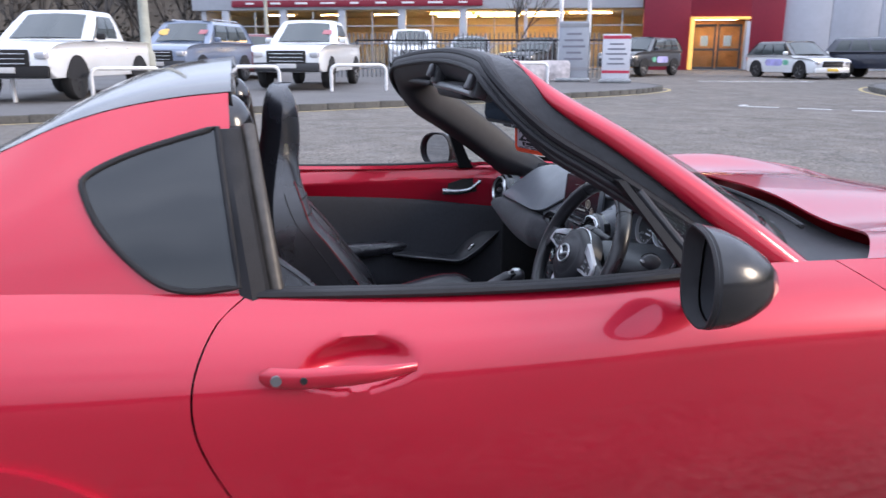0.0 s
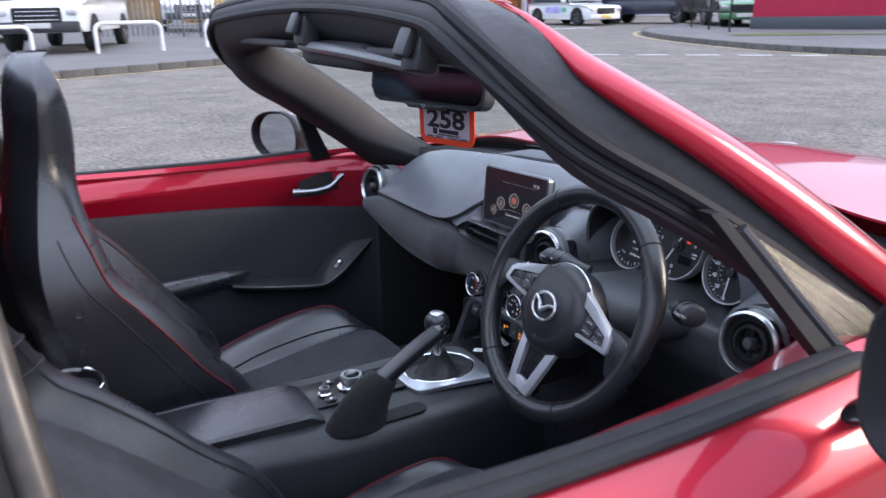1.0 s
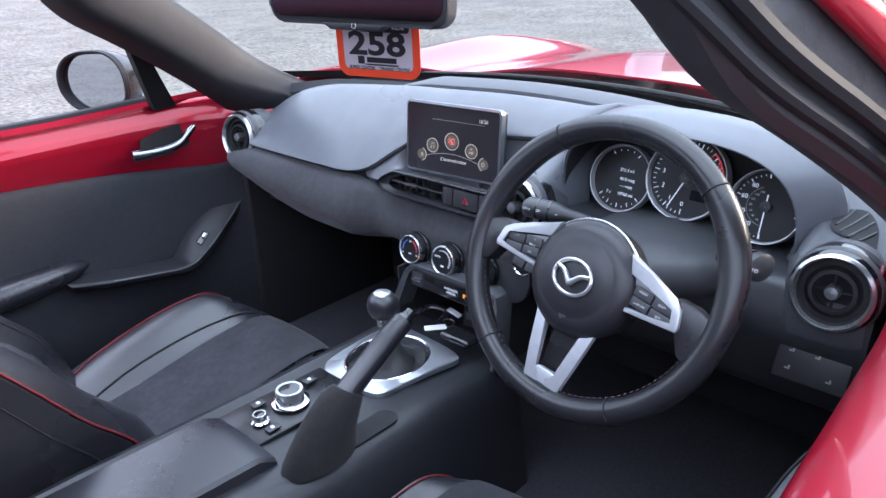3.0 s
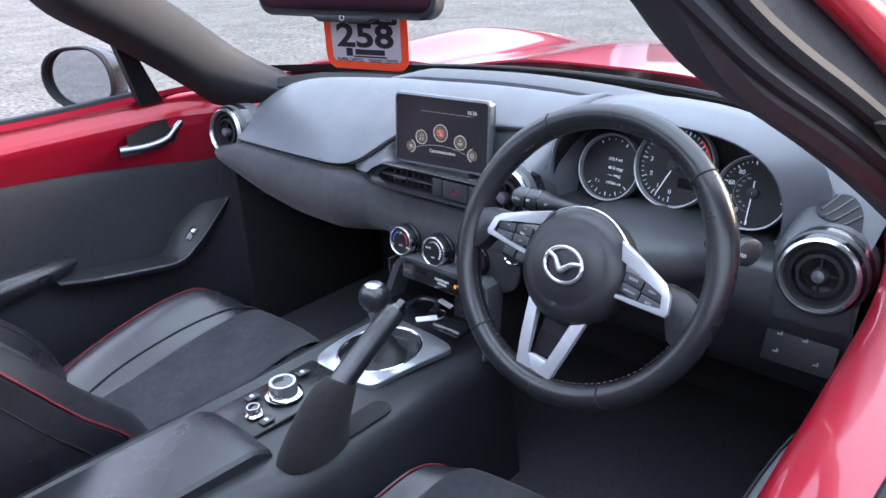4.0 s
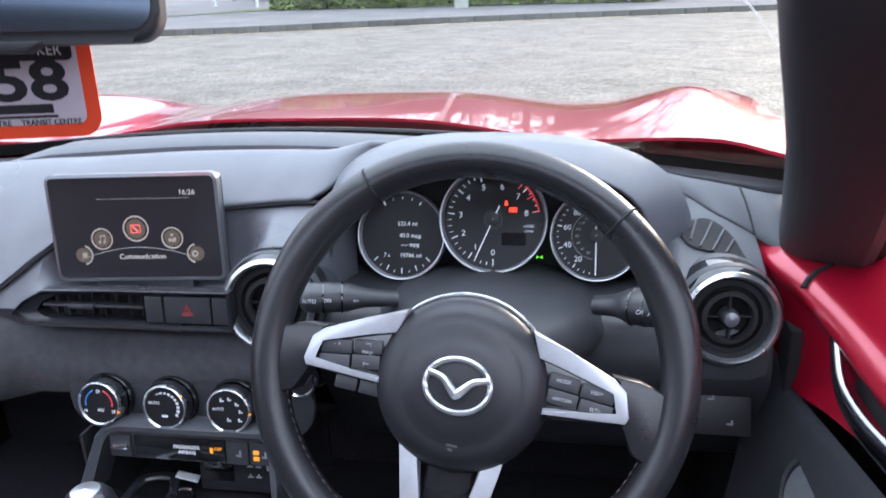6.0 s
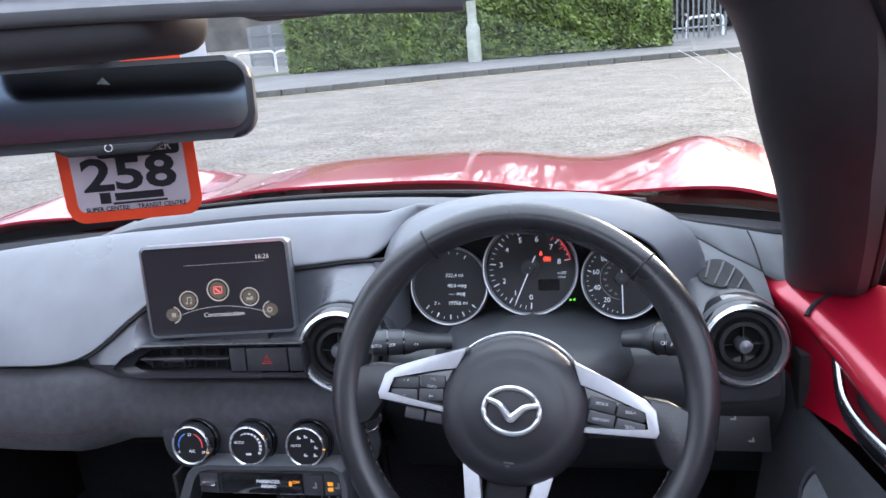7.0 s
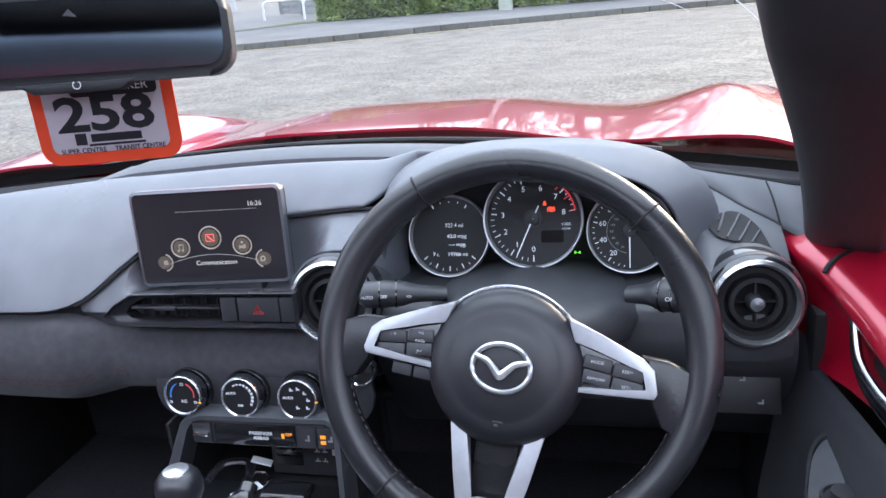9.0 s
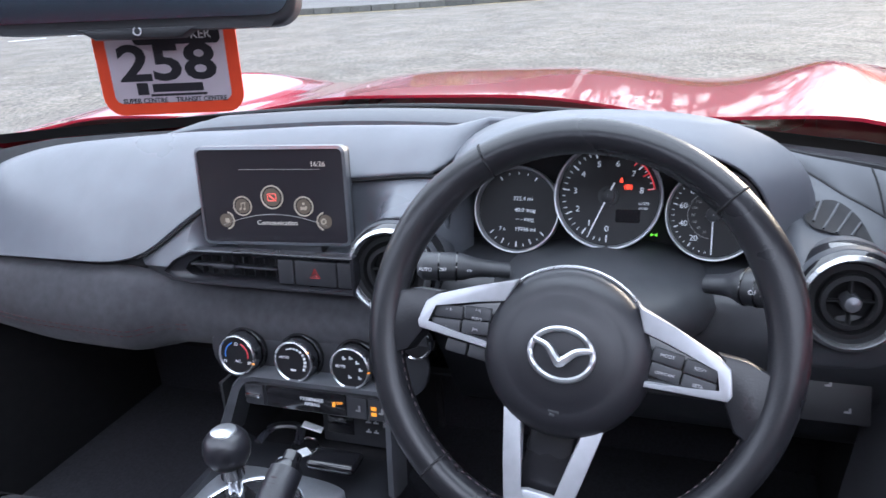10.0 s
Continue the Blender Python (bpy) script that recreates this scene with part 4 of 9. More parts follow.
for s in (-1, 1):
    bm = bmesh.new()
    blade(bm, [(s * x, y) for x, y in ((0.050, 0.052), (0.082, 0.040), (0.118, 0.0250), (0.1275, 0.017), (0.1320, -0.002), (0.1295, -0.0075), (0.066, -0.0115), (0.066, -0.0065), (0.1245, -0.0020), (0.1195, 0.0160), (0.078, 0.0265), (0.058, 0.031))][:: s], 0.004, 0.012)
    spoke = part("spoke", bm, SPOKE, wheel_rim, "satin silver spoke")
    bm = bmesh.new()
    blade(bm, [(s * x, y) for x, y in ((0.055, 0.032), (0.121, 0.0170), (0.1255, -0.0025), (0.060, -0.008))][:: s], 0.0, 0.010)
    part("switch_pad", bm, PIANO, spoke)
    bm = bmesh.new()
    blade(bm, [(s * x, y) for x, y in ((0.116, 0.028), (0.138, 0.027), (0.157, 0.020), (0.159, -0.014), (0.150, -0.036), (0.138, -0.030), (0.126, -0.008), (0.126, 0.006))][:: s], -0.012, 0.022, 0.004)
    blade(bm, [(s * x, y) for x, y in ((0.05, 0.034), (0.125, 0.018), (0.125, -0.010), (0.05, -0.020))][:: s], -0.02, 0.02, 0.003)
    part("spoke_back", bm, RIM_LEATHER, spoke)
    # two rocker keys on each side, split across
    for kx, kw in ((0.0800, 0.0240), (0.1065, 0.0262)):
        for ky, kh in ((0.0155, 0.0115), (0.0032, 0.0115)):
            bm = bmesh.new()
            rbox(bm, kw, kh, 0.004, HUB @ pose(s * kx, ky - 0.14 * (kx - 0.079), 0.0108, 0, 0, -s * 6), 0.0012)
            part("button", bm, PLASTIC, spoke)
for kx in (0.075, 0.096):
    bm = bmesh.new()
    rbox(bm, 0.0195, 0.012, 0.01, HUB @ pose(-kx, -0.0185 + 0.05 * (kx - 0.075), -0.001, 0, 0, -3), 0.002)
    part("phone_button", bm, PLASTIC, wheel_rim)
FK = lambda x, y: HUB @ pose(x, y, 0.0131)
for word, size, x, y in (("INFO", 0.0040, -0.0800, 0.0105), ("- +", 0.0048, -0.1060, 0.0135), (">>|", 0.0034, -0.0800, 0.0180), ("|<<", 0.0034, -0.0795, 0.0015), ("-", 0.005, -0.1060, -0.001),
                         ("MODE", 0.0040, 0.0795, 0.0165), ("OFF/CAN", 0.0036, 0.0800, 0.0022), ("RES/+", 0.0040, 0.1055, 0.0122), ("SET/-", 0.0040, 0.1060, -0.0010)):
    letters("switch_mark", word, size, FK(x, y), mat("grey_print", (0.45, 0.45, 0.47), 0.6), wheel_rim)
for s in (-1, 1):
    bm = bmesh.new()
    blade(bm, [(s * x, y) for x, y in ((0.025, -0.060), (0.043, -0.055), (0.034, -0.10), (0.025, -0.142), (0.006, -0.142), (0.004, -0.131), (0.015, -0.124))][:: s], 0.0, 0.008)
    part("lower_spoke", bm, SPOKE, wheel_rim, "satin silver lower spoke")
bm = bmesh.new()
blade(bm, [(-0.03, -0.16), (0.03, -0.16), (0.028, -0.137), (-0.028, -0.137)][::1], -0.008, 0.018, 0.003)
rbox(bm, 0.04, 0.10, 0.01, HUB @ pose(0, -0.09, -0.014), 0.003)
part("spoke_back", bm, RIM_LEATHER, wheel_rim)
# silver foot that joins the lower spokes
bm = bmesh.new()
blade(bm, [(-0.0255, -0.1435), (0.0255, -0.1435), (0.0215, -0.123), (0.010, -0.119), (-0.010, -0.119), (-0.0215, -0.123)], -0.001, 0.0078)
part("spoke_foot", bm, SPOKE, wheel_rim)
# maker's mark as a plain winged oval, airbag mark as a bar
bm = bmesh.new()
tube(bm, [HUB @ Vector((0.0255 * math.cos(a), 0.0205 * math.sin(a), 0.0318)) for a in (2 * math.pi * j / 40 for j in range(40))], 0.0025, 8, closed=True)
wing = curve([(-0.024, 0.008, 0.033), (-0.012, 0.0045, 0.034), (-0.004, -0.003, 0.0345), (0.0, -0.0062, 0.0345), (0.004, -0.003, 0.0345), (0.012, 0.0045, 0.034), (0.024, 0.008, 0.033)], 5)
tube(bm, [HUB @ p for p in wing], lambda t: 0.0024 + 0.0018 * (1 - abs(2 * t - 1)), 8)
part("emblem", bm, SATIN, hub, "chrome oval emblem")
bm = bmesh.new()
rbox(bm, 0.009, 0.0022, 0.0006, HUB @ pose(0.002, -0.0475, 0.0238), 0.0002)
rbox(bm, 0.004, 0.0022, 0.0006, HUB @ pose(0.001, -0.0505, 0.0236), 0.0002)
part("airbag_mark", bm, PLASTIC, hub)
# stitching inside the lower rim
bm = bmesh.new()
for d in range(196, 345, 3):
    a = radians(d)
    c, t_ = Vector((math.cos(a), math.sin(a), 0)), Vector((-math.sin(a), math.cos(a), 0))
    tube(bm, [RIMW @ (c * (R0 - 0.0165) + t_ * q + Vector((0, 0, 0.005))) for q in (-0.0018, 0.0018)], 0.0008, 4)
part("rim_stitching", bm, mat("grey_thread", (0.045, 0.030, 0.034), 0.7), wheel_rim)
# stalks
for side, y0, y1 in ((1, -0.262, -0.172), (-1, -0.452, -0.512)):
    bm = bmesh.new()
    path = curve([(0.155, y0, 0.742), (0.142, (y0 + y1) / 2, 0.748), (0.130, y1, 0.751)], 8)
    fat = 1.0 if side > 0 else 1.18
    tube(bm, path, lambda t: fat * interp(t, (0, 0.3, 0.42, 0.5, 0.9, 0.97, 1.0), (0.009, 0.011, 0.0135, 0.0165, 0.0175, 0.0155, 0.011)), 18, flat=0.8)
    stalk = part("control_stalk", bm, PLASTIC, car, "black column control stalk")
    for q in (9, 12):
        bm = bmesh.new()
        tube(bm, [path[q], path[q].lerp(path[q + 1], 0.35)], 0.0182 * fat, 18, flat=0.82)
        part("stalk_collar", bm, PIANO, stalk)
    for q, w in (((13.6, "AUTO"), (10.6, "OFF"), (6, "<>")) if side > 0 else ((10.4, "OFF"), (13.8, "AUTO"))):
        p = path[int(q)].lerp(path[int(q) + 1], q % 1)
        mm = basis((p.x - 0.0186 * fat, p.y, p.z + 0.004), (0, -1, 0), (0.25, 0, 1))
        letters("stalk_mark", w, 0.0050 * fat, mm, WHITE_INK, stalk)

# ---- inside of the doors ----
def red_low(x):
    return interp(x, (-0.70, -0.31, -0.1, 0.14, 0.20, 0.25, 0.30), (0.715, 0.691, 0.673, 0.645, 0.655, 0.71, 0.775))


def inner_y(x, side=1):
    if side < 0:
        return interp(x, (-0.70, -0.3, 0.0, 0.1, 0.186, 0.26, 0.30), (0.70, 0.668, 0.652, 0.646, 0.634, 0.613, 0.602))
    return interp(x, (-0.70, -0.3, 0.05, 0.18, 0.24, 0.29), (0.735, 0.745, 0.742, 0.70, 0.650, 0.612))


def door_inside(side, door):
    bm = bmesh.new()

    def strip(u, v):
        x = -0.70 + 0.99 * u
        y, lo = inner_y(x, side), red_low(x)
        hi = 0.795 - 0.004 * max(0, (x - 0.12) / 0.18) - (0.011 * max(0.0, (x - 0.12) / 0.15) if side < 0 else 0.0)
        if side < 0:
            yo = interp(x, (-0.7, 0.1, 0.2, 0.3), (0.742, 0.742, 0.70, 0.63))
            drop = interp(x, (-0.7, 0.0, 0.12, 0.2, 0.3), (0.042, 0.042, 0.034, 0.018, 0.012))
            lo = interp(x, (-0.7, -0.1, 0.0, 0.1, 0.2, 0.25, 0.30), (0.715, 0.698, 0.69, 0.668, 0.652, 0.70, 0.765))
            k = min(1.0, max(0.0, (0.21 - x) / 0.10))
            p = curve([(x, yo + 0.004, hi - 0.01), (x, yo, hi - 0.003), (x, (yo + y) / 2 + 0.006, hi - 0.003 - drop * 0.4), (x, y + 0.016, hi - 0.002 - drop * 0.86), (x, y + 0.002, hi - 0.010 - drop), (x, y + 0.001, hi - 0.020 - drop), (x, y + 0.006 + 0.012 * k, hi - 0.040 - drop), (x, y + 0.008 + 0.010 * k, lo * 0.75 + hi * 0.25 - 0.012), (x, y + 0.006, lo)], 4)
            q = p[int(round(v * (len(p) - 1)))]
            return Vector((q.x, -q.y, q.z))
        p = curve([(x, y + 0.030, hi - 0.01), (x, y + 0.02, hi), (x, y + 0.004, hi - 0.008), (x, y - 0.010, hi - 0.045), (x, y - 0.006, (hi + lo) / 2 - 0.015), (x, y + 0.006, lo)], 4)
        q = p[int(round(v * (len(p) - 1)))]
        return Vector((q.x, side * q.y, q.z))

    sheet(bm, strip, 48, 32)
    capping = part("door_capping", bm, RED, door, "red painted inner door capping")
    if side < 0:
        # gap between the door's capping and its fixed front tip
        bm = bmesh.new()
        tube(bm, [strip((0.70 + 0.196 - 0.024 * q) / 0.99, (6 + 10 * q) / 32 if q < 1 else 0.5) + Vector((0, 0, 0.0008)) for q in (0, 0.2, 0.4, 0.6, 0.8, 1)], lambda t: 0.0008 + 0.0030 * t, 6)
        part("capping_gap", bm, BLACK, capping)
    bm = bmesh.new()

    def panel(u, v):
        x = -0.70 + 0.92 * u
        y, lo = inner_y(x, side), red_low(x)
        p = curve([(x, y + 0.01, lo + 0.002), (x, y - 0.003, lo - 0.012), (x, y - 0.012, lo - 0.07), (x, y - 0.02, 0.53), (x, y - 0.028, 0.46), (x, y - 0.03, 0.36), (x, y - 0.005, 0.25)], 4)
        q = p[int(round(v * (len(p) - 1)))]
        return Vector((q.x, side * q.y, q.z))

    sheet(bm, panel, 30, 24)
    inner = part("door_trim", bm, mat("door_fabric", (0.016, 0.017, 0.023), 0.75, grain=0.2, scale=90, stain=0.15, stain_scale=8, bump=0.3, bump_scale=1500, sheen=0.08), door, "dark grey fabric door trim")
    # padded armrest
    bm = bmesh.new()
    rings = []
    for i in range(15):
        f_ = i / 14
        x = -0.69 + 0.54 * f_
        e = math.sin(math.pi * min(1, 0.12 + f_ * 0.88)) ** 0.4
        y = inner_y(x, side) - 0.012
        w, h = 0.055 * e + 0.006, 0.028 * e + 0.004
        rings.append([Vector((x, side * (y + 0.01 - (w + 0.01) * (0.5 - 0.5 * math.cos(a))), 0.497 + 0.012 * f_ + h * math.sin(a))) for a in (2 * math.pi * j / 14 for j in range(14))])
    loft(bm, rings)
    part("armrest", bm, LEATHER, inner, "stitched black leather armrest")
    if side > 0:
        # grab pull that rises to the front, with a leaf-shaped switch plate
        bm = bmesh.new()
        path = curve([(-0.215, side * (0.690), 0.488), (-0.150, side * (0.668), 0.480), (-0.06, side * (0.660), 0.467), (0.02, side * (0.658), 0.458), (0.075, side * (0.664), 0.480), (0.14, side * (0.678), 0.523), (0.200, side * (0.692), 0.566)], 8)
        rings = []
        for i, p in enumerate(path):
            f_ = i / (len(path) - 1)
            w = 0.003 + 0.024 * math.sin(math.pi * min(1.0, max(0.0, (f_ - 0.50) / 0.50))) ** 0.8
            rings.append([p + Vector((-0.55 * h, side * a, h)) for a, h in ((0.055, w + 0.006), (0.030, w + 0.004), (0.012, w * 0.6 + 0.003), (-0.002, 0.005), (-0.006, 0.0), (-0.004, -0.008), (0.004, -0.014), (0.055, -0.024))])
        loft(bm, rings)
        pull = part("door_pull", bm, mat("pull_black", (0.018, 0.019, 0.023), 0.5, grain=0.12, scale=60, bump=0.25, bump_scale=900, rough_var=0.06), inner, "black moulded door pull with window switch")
        bm = bmesh.new()
        tube(bm, [p + Vector((0, -side * 0.005, 0.002)) for p in path[9:-1]], 0.0018, 6)
        part("pull_edge", bm, mat("satin_grey", (0.14, 0.14, 0.15), 0.35, 0.4, grain=0.1, scale=40), pull)
        bm = bmesh.new()
        rbox(bm, 0.034, 0.016, 0.006, basis((0.072, side * (0.677), 0.502), (0.75, 0.1 * side, 0.6), (0, side, 0.75)), 0.003)
        switch = part("window_switch", bm, PIANO, pull)
        bm = bmesh.new()
        rbox(bm, 0.011, 0.008, 0.006, basis((0.077, side * (0.676), 0.508), (0.75, 0.1 * side, 0.6), (0, side, 0.75)), 0.002)
        part("switch_key", bm, SATIN, switch)
    else:
        # driver's armrest shelf: dark rim round a grey plate with the mirror knob
        def shelf(f_, drop):
            return [Vector((cx + (x - cx) * f_, cy + (y - cy) * f_, z - drop)) for x, y, z in curve([(0.121, -0.640, 0.614), (0.112, -0.625, 0.606), (0.085, -0.614, 0.596), (0.02, -0.602, 0.588), (-0.10, -0.602, 0.584), (-0.20, -0.612, 0.584), (-0.22, -0.655, 0.590), (-0.10, -0.662, 0.596), (0.02, -0.658, 0.606), (0.094, -0.649, 0.612)], 5, closed=True)]

        cx, cy = 0.0, -0.632
        bm = bmesh.new()
        loft(bm, [shelf(0.90, 0.05), shelf(1.0, 0.012), shelf(1.0, 0.003), shelf(0.985, 0.0), shelf(0.93, 0.0005), shelf(0.91, 0.005)], cap=False)
        rest = part("door_pull", bm, mat("pull_black", (0.018, 0.019, 0.023), 0.5, grain=0.12, scale=60, bump=0.25, bump_scale=900, rough_var=0.06), inner, "black moulded driver's armrest")
        bm = bmesh.new()
        bm.faces.new([bm.verts.new(p) for p in shelf(0.92, 0.004)])
        part("rest_plate", bm, mat("plate_grey", (0.085, 0.090, 0.098), 0.5, grain=0.15, scale=90, bump=0.3, bump_scale=900), rest, "grey switch plate")
        bm = bmesh.new()
        lathe(bm, [(0.019, 0.0), (0.019, 0.003), (0.0165, 0.004), (0.0155, 0.001), (0.011, 0.001), (0.0105, 0.009), (0.0005, 0.010)], pose(0.036, -0.634, 0.597), 28, cap=False)
        part("mirror_knob", bm, PLASTIC, rest)
    # latch lever in its pocket
    bm = bmesh.new()
    prism(bm, [(-0.035, -0.022), (0.075, -0.022), (0.09, -0.005), (0.12, 0.024), (0.085, 0.030), (0.02, 0.026), (-0.03, 0.012)], basis((0.028, side * (0.724 if side > 0 else 0.666), 0.720), (1, 0, 0), (0, 0, 1)), 0.003 if side < 0 else -0.003)
    pocket = part("latch_pocket", bm, BLACK, door)
    bm = bmesh.new()
    in_ = 0.0 if side > 0 else 0.066
    lev = curve([(-0.025, side * (0.722 - in_), 0.704), (0.03, side * (0.716 - in_), 0.702), (0.075, side * (0.714 - in_), 0.708), (0.105, side * (0.716 - in_), 0.728), (0.138, side * (0.722 - in_), 0.749)], 6)
    tube(bm, lev, lambda t: 0.0115 - 0.005 * t, 12, flat=0.55, up=(0, 1, 0))
    part("latch_lever", bm, mat("dark_chrome", (0.42, 0.43, 0.46), 0.2, 1.0, rough_var=0.06), pocket, "chrome inner door handle")
    # rubber seal along the top
    bm = bmesh.new()
    seal = [Vector((x, side * (interp(x, (-0.7, -0.3, 0.1, 0.2), (0.748, 0.766, 0.768, 0.765))), belt(x) + 0.001 - 0.004)) for x in (-0.705 + 0.80 * i / 24 for i in range(25))]
    tube(bm, seal, 0.011, 8, flat=0.8)
    if side < 0:
        tube(bm, [p + Vector((0, 0.02, -0.001)) for p in seal], 0.011, 8, flat=0.8)
    part("window_seal", bm, RUBBER, door, "black rubber window seal")
    # speaker grille
    if side < 0:
        bm = bmesh.new()
        lathe(bm, [(0.075, 0), (0.075, 0.008), (0.07, 0.012), (0.066, 0.008), (0.0005, 0.006)], basis((0.06, side * 0.661, 0.375), (1, 0, 0), (0, 0, -side)), 32, cap=False)
        part("speaker_grille", bm, mat("satin_grey", (0.14, 0.14, 0.15)), inner)


door_inside(-1, door_right)
door_inside(1, door_left)


def quarter_light(side):
    """Black strut and fixed triangular glass at the front of the door window."""
    bm = bmesh.new()
    a, b = (Vector((-0.034, -0.66, 0.96)), Vector((0.091, -0.735, 0.787))) if side < 0 else (Vector((-0.018, 0.655, 0.955)), Vector((0.066, 0.735, 0.787)))
    rings = []
    for i in range(9):
        p = a.lerp(b, i / 8)
        w = (0.007 + 0.006 * i / 8) * (1.0 if side < 0 else 1.9)
        rings.append([p + Vector((dx, side * dy, 0)) for dx, dy in ((-w, 0.008), (w, 0.010), (w, -0.010), (-w, -0.012))])
    loft(bm, rings)
    strut = part("quarter_light", bm, RUBBER, door_right if side < 0 else door_left, "black quarter-light strut")
    if side < 0:
        bm = bmesh.new()
        tube(bm, [a.lerp(b, 0.12 + 0.86 * i / 8) + Vector((0.020 + 0.004 * i / 8, -0.004, 0.0)) for i in range(9)], 0.007, 8)
        part("inner_seal", bm, PLASTIC, strut)
    bm = bmesh.new()
    c = Vector((0.185, side * 0.708, 0.828))
    d = Vector((0.20, side * 0.735, 0.797))
    vs = [bm.verts.new(p) for p in (a + Vector((0.012, 0, -0.004)), b + Vector((0.008, 0, 0)), d, c)]
    bm.faces.new(vs)
    pane = part("pane", bm, side_glass, strut)
    pane.visible_shadow = False


quarter_light(-1)
quarter_light(1)


def door_mirror(side, door):
    """Gloss black door mirror on its foot, with real mirror glass."""
    c = Vector((0.022 if side > 0 else 0.03, side * (0.885 if side > 0 else 0.905), 0.836))
    turn = Matrix.Translation(c) @ pose(0, 0, 0, 0, 0, side * (25 if side > 0 else 15))
    MW, MH = (0.095, 0.068) if side > 0 else (0.092, 0.080)
    n = 40

    def outline(k, x, dy=0.0, dz=0.0):
        """One loop round the housing: squarer and taller beside the door, round outside."""
        loop = []
        for j in range(n):
            c_, s_ = math.cos(2 * math.pi * j / n), math.sin(2 * math.pi * j / n)
            e = 0.92 if c_ > 0 else (0.86 if side > 0 else 0.62)
            yy = math.copysign(abs(c_) ** e, c_) * (1.0 if c_ > 0 else 0.9)
            zz = math.copysign(abs(s_) ** e, s_) + 0.14 * max(0.0, -c_) * max(0.0, s_)
            loop.append(Vector((x, side * (yy * MW * k + dy), zz * MH * k + dz)))
        return loop

    bm = bmesh.new()
    rings = [[turn @ p for p in outline(0.95, -0.040)]]
    for f_ in (0.0, 0.08, 0.3, 0.55, 0.78, 0.92, 1.0):
        k = math.cos(f_ * math.pi / 2) ** 0.55 if f_ < 1 else 0.05
        rings.append([turn @ p for p in outline(k, -0.036 + 0.125 * f_, 0.0, -0.006 * f_)])
    loft(bm, rings, cap=False)
    shell = part("door_mirror", bm, mat("mirror_shell", (0.014, 0.014, 0.016), 0.24, coat=0.25, grain=0.1, scale=40, rough_var=0.08), door, "gloss black door mirror")
    seat_ = turn @ pose(-0.021, side * 0.006, 0, 0, 1.5 if side > 0 else 2, side * (2 if side > 0 else 7))
    bm = bmesh.new()
    bm.faces.new([bm.verts.new(seat_ @ p) for p in outline(0.86, 0.0)])
    thick(bm, 0.003)
    part("mirror_glass", bm, mat("mirror", (0.50, 0.53, 0.58), 0.02, 1.0), shell, "mirror glass")
    bm = bmesh.new()
    loft(bm, [[turn @ p for p in outline(1.006, -0.030)], [turn @ p for p in outline(0.99, -0.042)], [turn @ p for p in outline(0.94, -0.041)], [seat_ @ p for p in outline(0.88, -0.002)], [seat_ @ p for p in outline(0.83, -0.0024)]], cap=False)
    part("mirror_bezel", bm, BLACK, shell)
    bm = bmesh.new()
    rings = []
    for p, w, d in ((Vector((0.075, side * 0.855, 0.792)), 0.028, 0.014), (Vector((0.072, side * 0.81, 0.768)), 0.04, 0.013), (Vector((0.07, side * 0.77, 0.755)), 0.05, 0.014)):
        rings.append([p + Vector((w * math.cos(a), 0, d * math.sin(a))) for a in (2 * math.pi * j / 14 for j in range(14))])
    loft(bm, rings)
    part("mirror_foot", bm, PIANO, shell)


door_mirror(-1, door_right)
door_mirror(1, door_left)

# ---- seats ----


